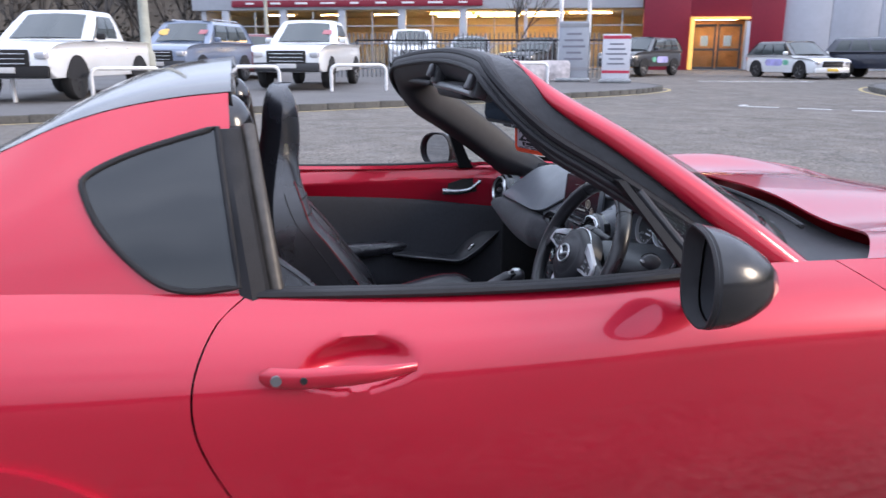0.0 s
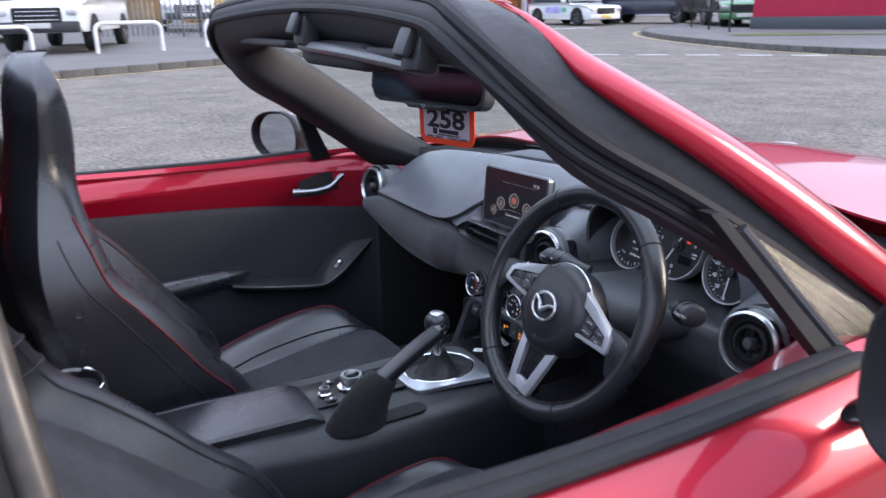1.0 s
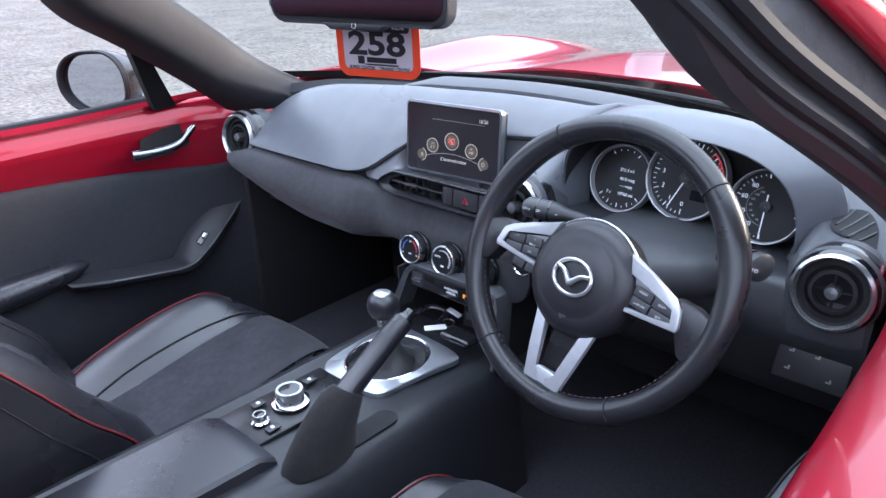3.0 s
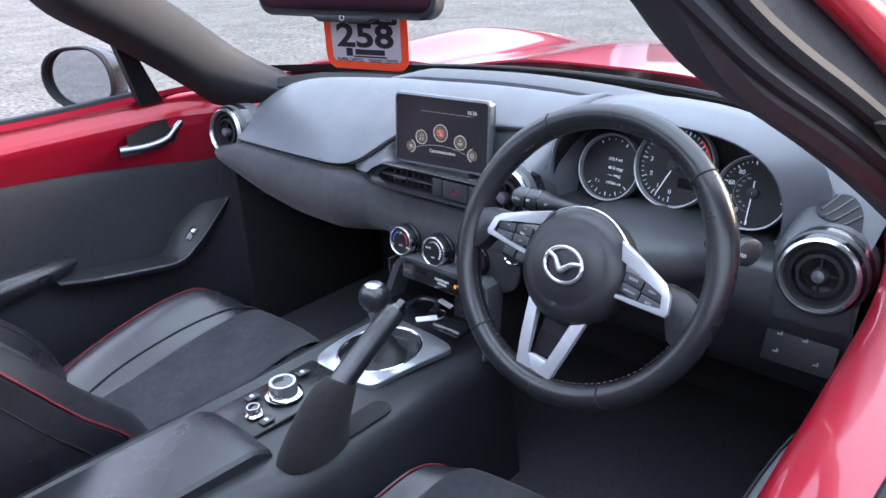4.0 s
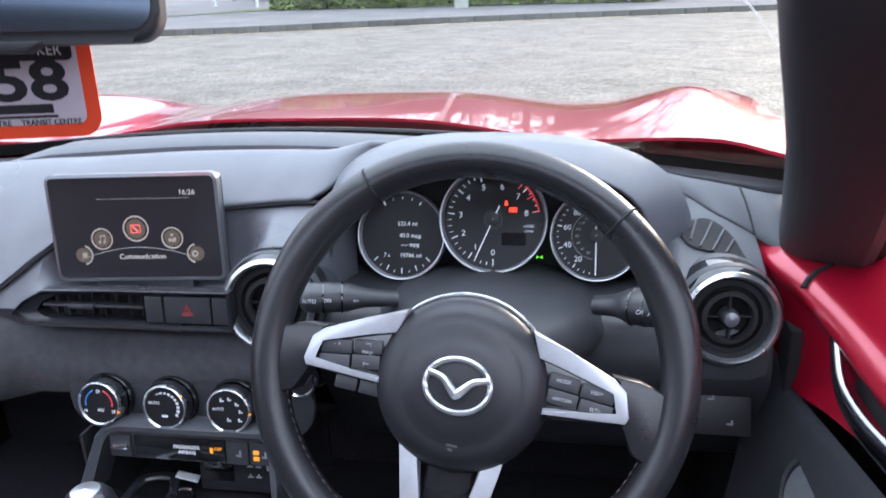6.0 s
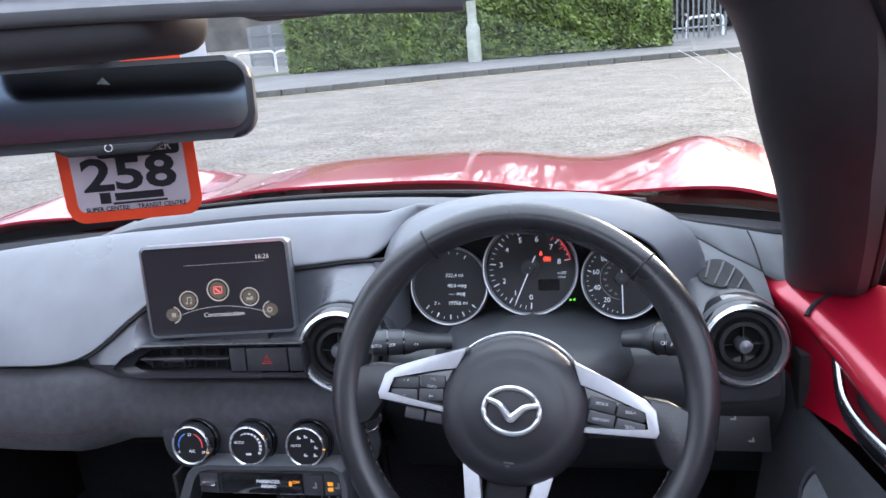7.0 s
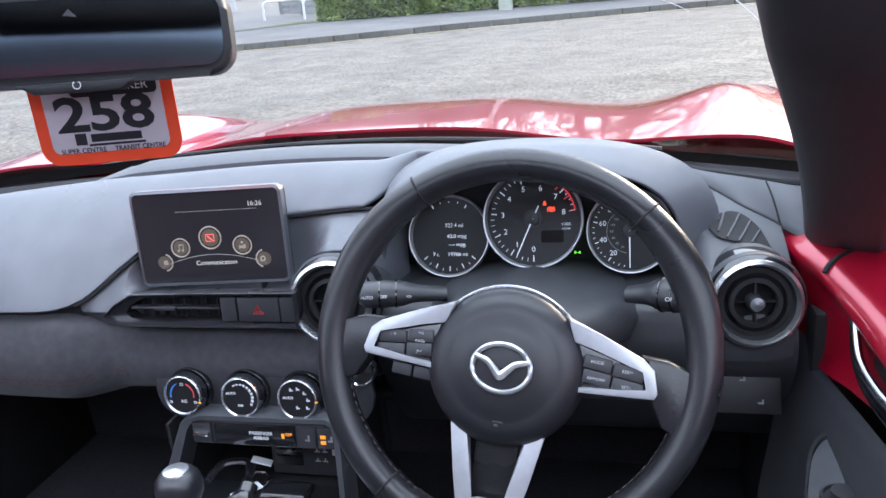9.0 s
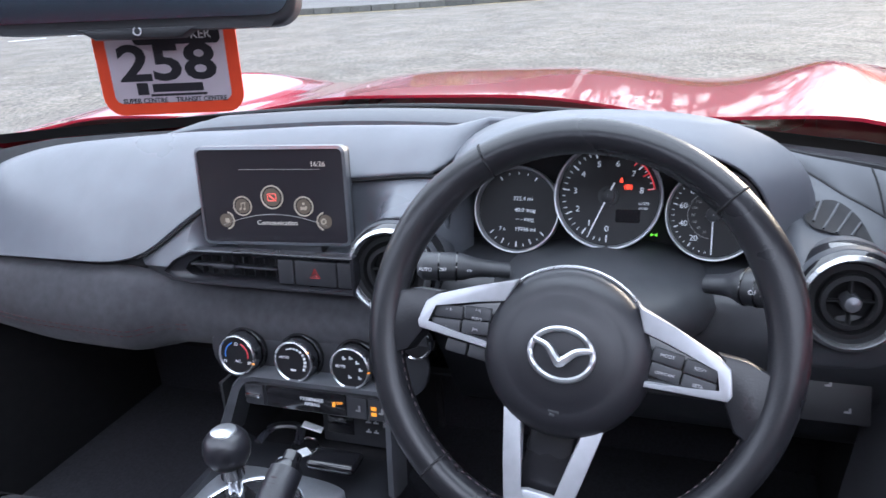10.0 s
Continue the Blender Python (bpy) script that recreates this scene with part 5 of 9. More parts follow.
def seat(yc, dx, lean, label, dz=0.0):
    """A bucket seat: cushion, backrest with fixed headrest, suede centres, red stitched bolsters."""
    m = Matrix.Translation((dx, 0, dz)) @ Matrix.Translation((-0.36, 0, 0.44)) @ pose(0, 0, 0, 0, -lean) @ Matrix.Translation((0.36, 0, -0.44))
    mc = Matrix.Translation((dx + (0.025 if yc > 0 else 0.0), 0, -0.008 if yc > 0 else 0.0))
    inner = -1 if yc > 0 else 1
    zs = (0.36, 0.46, 0.60, 0.72, 0.80, 0.87, 0.93, 1.0, 1.13)
    hw = (0.215, 0.235, 0.25, 0.255, 0.237, 0.19, 0.156, 0.148, 0.148)
    zx = (0.36, 0.497, 0.571, 0.645, 0.712, 0.756, 0.818, 0.87, 0.93, 1.0, 1.13)
    xf = (-0.300, -0.345, -0.404, -0.456, -0.508, -0.546, -0.568, -0.572, -0.572, -0.572, -0.580)
    roll = (0.035, 0.035, 0.035, 0.033, 0.028, 0.024, 0.022, 0.035, 0.05, 0.05, 0.05)
    xb = (-0.60, -0.645, -0.685, -0.71, -0.715, -0.705, -0.693, -0.680, -0.672)
    rec = (0.04, 0.055, 0.06, 0.06, 0.05, 0.03, 0.012, 0.004, 0.0)

    def dome(z):
        return 1.0 if z < 1.0 else max(0.02, 1 - ((z - 1.0) / 0.13) ** 2.4) ** 0.5

    def front(z, f_):
        w, a = interp(z, zs, hw) * dome(z), -0.628 + (interp(z, zx, xf) + 0.628) * dome(z) ** 0.7
        y = f_ * w * 0.985
        r = interp(z, zs, rec)
        s_ = min(1.0, max(0.0, (abs(f_) - 0.36) / 0.40))
        k = min(1.0, max(0.0, (0.93 - z) / 0.10))
        bolster = (s_ * s_ * (3 - 2 * s_)) * k + abs(f_) ** 2.5 * (1 - k)
        edge = ((max(0, abs(f_) - 0.74) / 0.26) ** 2) * k + ((max(0, abs(f_) - 0.55) / 0.45) ** 2.2) * (1 - k)
        return Vector((a - r * (1 - bolster) - interp(z, zx, roll) * dome(z) * edge, yc + y, z))

    bm = bmesh.new()
    rings = []
    for z in [0.36 + 0.64 * i / 26 for i in range(27)] + [1.0 + 0.13 * math.sin(math.pi / 2 * i / 12) for i in range(1, 13)]:
        w, b = interp(z, zs, hw) * dome(z), -0.628 + (interp(z, zs, xb) + 0.628) * dome(z) ** 0.7
        fr = [front(z, -1 + 2 * j / 32) for j in range(33)]
        bk = [Vector((b + 0.05 * abs(f_) ** 4, yc + f_ * w, z)) for f_ in (1.0, 0.8, 0.4, 0.0, -0.4, -0.8, -1.0)]
        rings.append([m @ p for p in fr + bk])
    loft(bm, rings)
    back = part("seat_back", bm, LEATHER, car, label)
    bm = bmesh.new()
    sheet(bm, lambda u, v: m @ (front(0.42 + 0.42 * u, (-0.52 + 1.04 * v) * (1 - 0.15 * u)) + Vector((0.004 + 0.003 * math.sin(u * 40) ** 8, 0, 0))), 40, 12)
    part("back_centre", bm, SEATCLOTH, back, "dark suede backrest centre")
    for f_ in (-1, 1):
        bm = bmesh.new()
        tube(bm, [m @ (front(0.40 + 0.47 * i / 44, f_ * 0.985) + Vector((0.001, f_ * 0.002, 0))) for i in range(45)], 0.0019, 6)
        part("bolster_piping", bm, STITCH, back)
        bm = bmesh.new()
        tube(bm, [m @ (front(0.44 + 0.40 * i / 40, f_ * 0.66) + Vector((0.0005, 0, 0))) for i in range(41)], 0.0017, 6)
        part("bolster_seam", bm, BLACK, back)
        # seam down the side panel
        bm = bmesh.new()
        tube(bm, [m @ (front(z, f_).lerp(Vector((interp(z, zs, xb) + 0.05, yc + f_ * interp(z, zs, hw), z)), interp(z, (0.40, 0.70, 0.84), (0.20, 0.26, 0.55))) + Vector((0, f_ * 0.0004, 0))) for z in (0.40 + 0.44 * i / 30 for i in range(31))], 0.0014, 6)
        part("side_seam", bm, BLACK, back)
    for zz in (0.842, 0.80):
        bm = bmesh.new()
        tube(bm, [m @ (front(zz - 0.02 * abs(-1 + 2 * j / 30) ** 2, -1 + 2 * j / 30) + Vector((0.001, 0, 0))) for j in range(31)], 0.0022, 6)
        part("back_seam", bm, BLACK, back)
    # belt guide on the shoulder
    bm = bmesh.new()
    sgn = 1 if yc > 0 else -1
    rbox(bm, 0.035, 0.03, 0.035, m @ pose(-0.60, yc + sgn * 0.205, 0.815, 0, 30), 0.01)
    part("belt_guide", bm, PLASTIC, back)
    # cushion
    bm = bmesh.new()

    def top(u, f_):
        x = -0.42 + 0.49 * u - 0.075 * abs(f_) ** 3 * u ** 3
        w = interp(u, (0, 0.3, 0.8, 1.0), (0.185, 0.198, 0.196, 0.170))
        crown = interp(u, (0, 0.25, 0.7, 0.9, 1.0), (0.357, 0.366, 0.40, 0.398, 0.35))
        bol = interp(u, (0, 0.3, 0.75, 0.93, 1.0), (0.025, 0.052, 0.05, 0.022, 0.0))
        if f_ * inner > 0:
            bol *= 0.35
        a = abs(f_)
        rise = 0.0 if a < 0.42 else math.sin(min(1.0, (a - 0.42) / 0.46) * math.pi / 2) ** 1.3
        edge = 0.12 * max(0, (a - 0.93) / 0.07) ** 2
        return Vector((x, yc + f_ * w, crown + bol * rise - edge))

    rings = []
    for i in range(25):
        u = i / 24
        t_ = [top(u, -1 + 2 * j / 28) for j in range(29)]
        low = [Vector((t_[-1].x - 0.02 * u, t_[-1].y * 0.98 + yc * 0.02, 0.25)), Vector((t_[0].x - 0.02 * u, t_[0].y * 0.98 + yc * 0.02, 0.25))]
        rings.append([mc @ p for p in t_ + low])
    loft(bm, rings)
    cush = part("seat_cushion", bm, LEATHER, back)
    bm = bmesh.new()
    sheet(bm, lambda u, v: mc @ (top(0.04 + 0.93 * u, ((-1 + 2 * v) * 0.56 + inner * 0.13)) + Vector((0, 0, 0.004 - 0.0012 * math.exp(-((((u * 5.0) % 1) - 0.5) / 0.05) ** 2) * (u < 0.5)))), 70, 14)
    part("cushion_centre", bm, SEATCLOTH, cush, "dark suede cushion centre")
    for f_, r, mm in ((-inner * 0.91, 0.0016, STITCH), (inner * 0.91, 0.0012, STITCH), (-inner * 0.58, 0.0020, BLACK)):
        bm = bmesh.new()
        tube(bm, [mc @ (top(0.03 + 0.93 * i / 40, f_ * (1 - (0.02 if abs(f_) > 0.8 else 0.16) * (i / 40) ** 3 - 0.20 * max(0.0, 1 - i / 16) ** 2)) + Vector((0, 0, 0.0015))) for i in range(41)], r, 6)
        part("cushion_stitching", bm, mm, cush)


seat(0.36, 0.02, 0, "black leather bucket seat with red stitching", -0.022)
seat(-0.355, -0.05, 9, "black leather driver's seat, slid back")

# ---- centre console ----
bm = bmesh.new()
rings = []
for x, w0, w1, z in ((-0.70, -0.090, 0.085, 0.497), (-0.45, -0.112, 0.092, 0.494), (-0.30, -0.135, 0.094, 0.487), (-0.20, -0.145, 0.098, 0.482), (-0.08, -0.146, 0.103, 0.479), (0.02, -0.142, 0.108, 0.474), (0.10, -0.138, 0.112, 0.472), (0.16, -0.135, 0.115, 0.476)):
    prof = [(w0 - 0.022, 0.23), (w0 - 0.008, z - 0.10), (w0 + 0.002, z - 0.034), (w0 + 0.016, z - 0.010), (w0 + 0.034, z - 0.001), (w0 + 0.05, z), (0, z + 0.001), (w1 - 0.032, z), (w1 - 0.024, z + 0.006), (w1 - 0.012, z + 0.012), (w1, z + 0.008), (w1 + 0.006, z - 0.006), (w1 + 0.010, z - 0.05), (w1 + 0.026, 0.23)]
    rings.append([Vector((x, y, zz)) for y, zz in prof])
loft(bm, rings)
console = part("centre_console", bm, mat("console_black", (0.020, 0.021, 0.025), 0.36, grain=0.12, scale=60, bump=0.25, bump_scale=900, rough_var=0.06), car, "black centre console")
# raised cup holder and belt buckle between the seat backs
bm = bmesh.new()
rbox(bm, 0.17, 0.15, 0.16, pose(-0.665, 0.012, 0.530), 0.02, 3)
riser = part("rear_console", bm, PLASTIC, console)
bm = bmesh.new()
CH = pose(-0.632, 0.030, 0.614, 8, 6, 0)
lathe(bm, [(0.046, -0.01), (0.047, 0.004), (0.044, 0.007), (0.039, 0.004), (0.037, -0.03), (0.0002, -0.032)], CH, 36, cap=False)
holder = part("cup_holder", bm, PIANO, riser, "gloss black cup holder")
bm = bmesh.new()
tube(bm, [CH @ Vector((0.0455 * math.cos(radians(a)), 0.0455 * math.sin(radians(a)), 0.006)) for a in range(-120, 61, 9)], 0.003, 8)
part("cup_rim", bm, CHROME, holder, "bright chrome rim")
bm = bmesh.new()
rbox(bm, 0.032, 0.022, 0.05, pose(-0.560, 0.002, 0.538, 0, 28), 0.006, 3)
buckle = part("belt_buckle", bm, PLASTIC, riser)
bm = bmesh.new()
tube(bm, [pose(-0.549, 0.002, 0.561, 0, 28) @ Vector((0.013 * math.cos(radians(a)), 0.011 * math.sin(radians(a)), 0)) for a in range(0, 360, 15)], 0.0022, 6, closed=True)
part("buckle_slot", bm, CHROME, buckle)
bm = bmesh.new()
rings = []
for i in range(13):
    f_ = i / 12
    x = -0.545 + 0.285 * f_
    e = min(1.0, f_ / 0.06, (1 - f_) / 0.05) ** 0.5 if 0 < f_ < 1 else 0.25
    h = 0.016 * e
    zc = 0.497 - 0.006 * f_
    wa, wb = -0.066 - 0.006 * f_, 0.070
    rings.append([Vector((x, y, zz)) for y, zz in ((wa, zc - 0.012), (wa + 0.001, zc + h - 0.006), (wa + 0.006, zc + h - 0.001), ((wa + wb) / 2, zc + h + 0.002), (wb - 0.006, zc + h - 0.001), (wb - 0.001, zc + h - 0.006), (wb, zc - 0.012))])
loft(bm, rings)
part("armrest_lid", bm, LEATHER, console, "padded leather armrest lid")
bm = bmesh.new()
rbox(bm, 0.19, 0.098, 0.012, pose(-0.172, 0.024, 0.4835, 0, 1), 0.004)
deck = part("control_deck", bm, mat("deck_black", (0.016, 0.016, 0.018), 0.3, grain=0.1, scale=80, rough_var=0.05), console)


def knob(c, r, h, parent, name="rotary_knob"):
    bm = bmesh.new()
    prof = [(r * 1.35, 0), (r * 1.35, 0.002), (r * 1.1, 0.004), (r * 1.02, 0.004)]
    lathe(bm, prof, Matrix.Translation(c), 32)
    base = part(name, bm, CHROME, parent, "silver rotary knob")
    bm = bmesh.new()
    lathe(bm, [(r, 0.004), (r, h * 0.8), (r * 0.95, h), (r * 0.78, h), (r * 0.74, h - 0.0015), (r * 0.0005, h - 0.001)], Matrix.Translation(c), 28, cap=False)
    part("knob_cap", bm, SATIN, base)
    bm = bmesh.new()
    lathe(bm, [(r * 0.72, h - 0.0008), (r * 0.0005, h - 0.0002)], Matrix.Translation(c), 24, cap=False)
    part("knob_face", bm, PIANO, base)


knob(Vector((-0.17, 0.021, 0.4935)), 0.0205, 0.022, deck)
knob(Vector((-0.227, 0.014, 0.4935)), 0.010, 0.013, deck)
for k, (x, y) in enumerate(((-0.118, 0.045), (-0.118, 0.0), (-0.205, 0.052), (-0.225, -0.012), (-0.14, -0.014))):
    bm = bmesh.new()
    rbox(bm, 0.02, 0.014, 0.003, pose(x, y, 0.494), 0.001)
    part("deck_button", bm, PLASTIC, deck)
    bm = bmesh.new()
    rbox(bm, 0.005, 0.006, 0.0006, pose(x, y, 0.4958), 0.0)
    part("button_mark", bm, WHITE_INK, deck)

# gear lever: satin surround, leather gaiter, round knob
bm = bmesh.new()
outer = [(-0.090, 0.040), (-0.083, 0.058), (-0.066, 0.070), (-0.03, 0.0765), (0.02, 0.080), (0.06, 0.0775), (0.084, 0.062), (0.090, 0.036), (0.089, 0.0), (0.086, -0.045), (0.079, -0.077), (0.066, -0.088), (0.02, -0.079), (-0.03, -0.072), (-0.072, -0.066), (-0.084, -0.050), (-0.089, -0.01)]
outer = [(p.x, p.y) for p in curve([Vector((x, y, 0)) for x, y in outer], 4, closed=True)]
hole = []
for x, y in outer:
    a = math.atan2(y, x)
    hole.append((0.072 * math.cos(a), 0.0625 * math.sin(a)))
SC = Vector((0.010, 0.008, 0.482))
loft(bm, [[SC + Vector((x, y, -0.004)) for x, y in outer], [SC + Vector((x * 0.995, y * 0.995, 0.004)) for x, y in outer], [SC + Vector((x * 0.97, y * 0.97, 0.006)) for x, y in outer], [SC + Vector((x * 1.03, y * 1.03, 0.0075)) for x, y in hole], [SC + Vector((x, y, 0.006)) for x, y in hole], [SC + Vector((x, y, -0.014)) for x, y in hole]], cap=False)
plate = part("shift_surround", bm, mat("brushed_silver", (0.46, 0.48, 0.52), 0.34, 0.85, grain=0.05, scale=200, rough_var=0.06), console, "satin silver gear lever surround")
bm = bmesh.new()
tube(bm, [SC + Vector((x * 0.985, y * 0.985, 0.0055)) for x, y in hole], 0.0022, 8, closed=True)
part("shift_ring", bm, CHROME, plate)
bm = bmesh.new()
rings = []
for r, h in ((1.0, -0.012), (0.93, -0.005), (0.80, -0.009), (0.66, -0.004), (0.50, 0.004), (0.36, 0.016), (0.25, 0.030), (0.17, 0.042)):
    rings.append([SC + Vector((0.004 * (1 - r) + r * 0.0705 * math.cos(a) * (1 + 0.03 * math.sin(5 * a + 9 * r)), 0.006 * (1 - r) + r * 0.061 * math.sin(a) * (1 + 0.03 * math.cos(4 * a)), h + 0.005 * math.sin(3 * a + 11 * r) * math.sin(math.pi * r))) for a in (2 * math.pi * j / 48 for j in range(48))])
loft(bm, rings)
part("gaiter", bm, mat("gaiter_hide", (0.014, 0.014, 0.016), 0.55, grain=0.15, scale=60, bump=0.25, bump_scale=300), plate, "creased black leather gaiter")
bm = bmesh.new()
lathe(bm, [(0.008, 0.0), (0.008, 0.03), (0.0125, 0.034), (0.0125, 0.048)], pose(0.008, 0.008, 0.515), 20)
part("lever_shaft", bm, CHROME, plate)
bm = bmesh.new()
lathe(bm, [(0.0005, 0.0), (0.012, 0.0015), (0.021, 0.008), (0.0265, 0.018), (0.028, 0.028), (0.026, 0.039), (0.020, 0.047), (0.014, 0.050)], pose(0.011, 0.012, 0.556) @ Matrix.Scale(0.9, 4), 32, cap=False)
gk = part("gear_knob", bm, LEATHER, plate, "round black leather gear knob")
bm = bmesh.new()
lathe(bm, [(0.0155, 0.0495), (0.0145, 0.0515), (0.0005, 0.0535)], pose(0.011, 0.012, 0.556) @ Matrix.Scale(0.9, 4), 28, cap=False)
part("knob_badge", bm, SATIN, gk, "silver shift pattern badge")
# handbrake
bm = bmesh.new()
grip = curve([(-0.172, -0.10, 0.548), (-0.13, -0.10, 0.574), (-0.085, -0.10, 0.600), (-0.050, -0.10, 0.617)], 6)
tube(bm, grip, lambda t: 0.0172 - 0.0018 * t, 18)
hb = part("handbrake", bm, LEATHER, console, "black leather handbrake lever, pulled up")
bm = bmesh.new()
tube(bm, [Vector((-0.0505, -0.10, 0.6168)), Vector((-0.046, -0.10, 0.619)), Vector((-0.043, -0.10, 0.6205))], lambda t: 0.0148 - 0.004 * t, 16)
tube(bm, [Vector((-0.044, -0.10, 0.620)), Vector((-0.034, -0.10, 0.625))], 0.0085, 14)
part("release_button", bm, PIANO, hb)
bm = bmesh.new()
rings = []
for f_, rx, ry, cx, cz in ((0, 0.058, 0.031, -0.214, 0.480), (0.12, 0.055, 0.0305, -0.212, 0.489), (0.28, 0.049, 0.029, -0.206, 0.503), (0.46, 0.041, 0.028, -0.196, 0.519), (0.64, 0.034, 0.0265, -0.184, 0.535), (0.82, 0.0275, 0.024, -0.171, 0.5495), (0.94, 0.0225, 0.0205, -0.160, 0.557), (1.0, 0.0195, 0.0182, -0.156, 0.559)):
    rings.append([Vector((cx, -0.10, cz)) + Vector((rx * math.cos(a) * (1 + 0.03 * math.sin(5 * a + 9 * f_)), ry * math.sin(a) * (1 + 0.04 * math.sin(3 * a + 13 * f_)), -rx * 0.75 * math.cos(a) * f_)) for a in (2 * math.pi * j / 36 for j in range(36))])
loft(bm, rings)
part("brake_gaiter", bm, mat("gaiter_suede", (0.013, 0.0115, 0.0125), 0.95, grain=0.25, scale=120, stain=0.2, stain_scale=30, bump=0.4, bump_scale=900, sheen=0.05), hb, "dark suede handbrake gaiter")
bm = bmesh.new()
for i in range(22):
    p = grip[0].lerp(grip[-1], i / 24)
    tube(bm, [p + Vector((-0.004, 0.003, 0.0165)), p + Vector((-0.004, -0.003, 0.0165))], 0.0008, 4)
part("grip_stitching", bm, mat("grey_thread", (0.045, 0.030, 0.034)), hb)
bm = bmesh.new()
prism(bm, rounded(0.11, 0.036, 0.016), pose(-0.135, -0.10, 0.4795), 0.0025)
part("brake_slot", bm, BLACK, console)

# ---- instruments ----
LIT = mat("lit_white", (0.6, 0.62, 0.65), 0.5, emit=(0.75, 0.8, 0.9), power=0.2)
LIT_RED = mat("lit_red", (0.6, 0.02, 0.01), 0.5, emit=(1.0, 0.07, 0.03), power=0.75)
LIT_GREEN = mat("lit_green", (0.1, 0.6, 0.05), 0.5, emit=(0.25, 1.0, 0.05), power=0.35)
LIT_AMBER = mat("lit_amber", (0.7, 0.25, 0.02), 0.5, emit=(1.0, 0.34, 0.03), power=0.36)
UI_DIM = mat("dim_scale", (0.22, 0.22, 0.23), 0.5, emit=(0.4, 0.4, 0.42), power=0.12)
DIAL = mat("dial_black", (0.013, 0.013, 0.015), 0.4, grain=0.1, scale=80)
DIAL_RED = mat("dial_red", (0.5, 0.03, 0.04), 0.5, emit=(0.8, 0.05, 0.06), power=0.25)
g_up = (math.sin(radians(18)), 0, math.cos(radians(18)))


def gauge(c, r, label):
    m = basis(c, (0, -1, 0), g_up)
    bm = bmesh.new()
    lathe(bm, [(r * 1.0, -0.012), (r * 1.0, 0.0), (r * 0.0005, 0.0005)], m, 48, cap=False)
    face = part("gauge", bm, DIAL, hood, label)
    bm = bmesh.new()
    lathe(bm, [(r * 1.02, -0.008), (r * 1.03, 0.006), (r * 1.015, 0.009), (r * 0.985, 0.0085), (r * 0.965, 0.003), (r * 0.955, 0.0)], m, 56, cap=False)
    part("gauge_ring", bm, mat("gauge_silver", (0.50, 0.51, 0.54), 0.32, 0.55, grain=0.03, scale=200), face, "bright silver gauge ring")
    return m, face


def ticks(m, face, r, a0, a1, n, long_every, l0=0.1, l1=0.16, material=None):
    bm = bmesh.new()
    for i in range(n + 1):
        a = radians(a0 + (a1 - a0) * i / n)
        big = i % long_every == 0
        ln = r * (l1 if big else l0)
        rbox(bm, ln, 0.0012 if big else 0.0007, 0.0006, m @ pose(0, 0, 0.0012, 0, 0, math.degrees(a)) @ pose(r * 0.88 - ln / 2, 0, 0), 0.0)
    part("scale", bm, material or LIT, face)


def needle(m, face, length, deg, off=(0, 0)):
    bm = bmesh.new()
    q = m @ pose(off[0], off[1], 0.004, 0, 0, deg)
    prism(bm, [(-0.016, -0.0007), (length, -0.0006), (length, 0.0006), (-0.016, 0.0007)], q, 0.001)
    part("needle", bm, LIT, face)
    bm = bmesh.new()
    lathe(bm, [(0.0075, 0.0), (0.0072, 0.0035), (0.0055, 0.0042), (0.0005, 0.0042)], m @ pose(off[0], off[1], 0.0025), 24, cap=False)
    part("needle_boss", bm, PLASTIC, face)


# trip display, rev counter, speedometer
m, face = gauge((0.272, -0.2425, 0.768), 0.0485, "round trip computer display")
ticks(m, face, 0.0485, 222, 318, 8, 2, 0.06, 0.12)
ticks(m, face, 0.0485, 60, 120, 4, 4, 0.05, 0.09)
for y, txt, x in ((0.0125, "322.4 mi", 0.006), (-0.0005, "40.0 mpg", 0.009), (-0.0105, "--.- mpg", 0.009), (-0.0225, "19766 mi", 0.010), (-0.0225, "7 c", -0.017)):
    letters("display_text", txt, 0.0066, m @ pose(x, y, 0.0015), LIT, face)
m, face = gauge((0.268, -0.3455, 0.789), 0.057, "rev counter")
ticks(m, face, 0.057, 270, 11, 32, 4, 0.07, 0.13)
ticks(m, face, 0.057, 52, 11, 6, 3, 0.05, 0.14, DIAL_RED)
bm = bmesh.new()
tube(bm, [m @ Vector((0.0495 * math.cos(radians(a)), 0.0495 * math.sin(radians(a)), 0.0014)) for a in range(11, 53, 3)], 0.0008, 5)
part("red_line", bm, DIAL_RED, face)
for i in range(9):
    a = radians(270 - 259 * i / 8)
    letters("numeral", str(i), 0.0090, m @ pose(0.057 * 0.63 * math.cos(a), 0.057 * 0.63 * math.sin(a), 0.0015), LIT, face)
letters("numeral", "x1000", 0.0045, m @ pose(0.038, -0.007, 0.0015), LIT, face)
letters("numeral", "r/min", 0.0045, m @ pose(0.038, -0.012, 0.0015), LIT, face)
bm = bmesh.new()
prism(bm, rounded(0.026, 0.014, 0.002), m @ pose(0.022, -0.021, 0.001), 0.0005)
part("gear_display", bm, PIANO, face)
bm = bmesh.new()
lathe(bm, [(0.011, 0.0), (0.011, 0.0025), (0.0005, 0.003)], m @ pose(0, 0, 0.0005), 28, cap=False)
part("needle_boss", bm, PLASTIC, face)
needle(m, face, 0.046, 246)
bm = bmesh.new()
lathe(bm, [(0.0028, 0.0), (0.0028, 0.0006), (0.0005, 0.0006)], m @ pose(0.021, 0.0105, 0.0015), 20, cap=False)
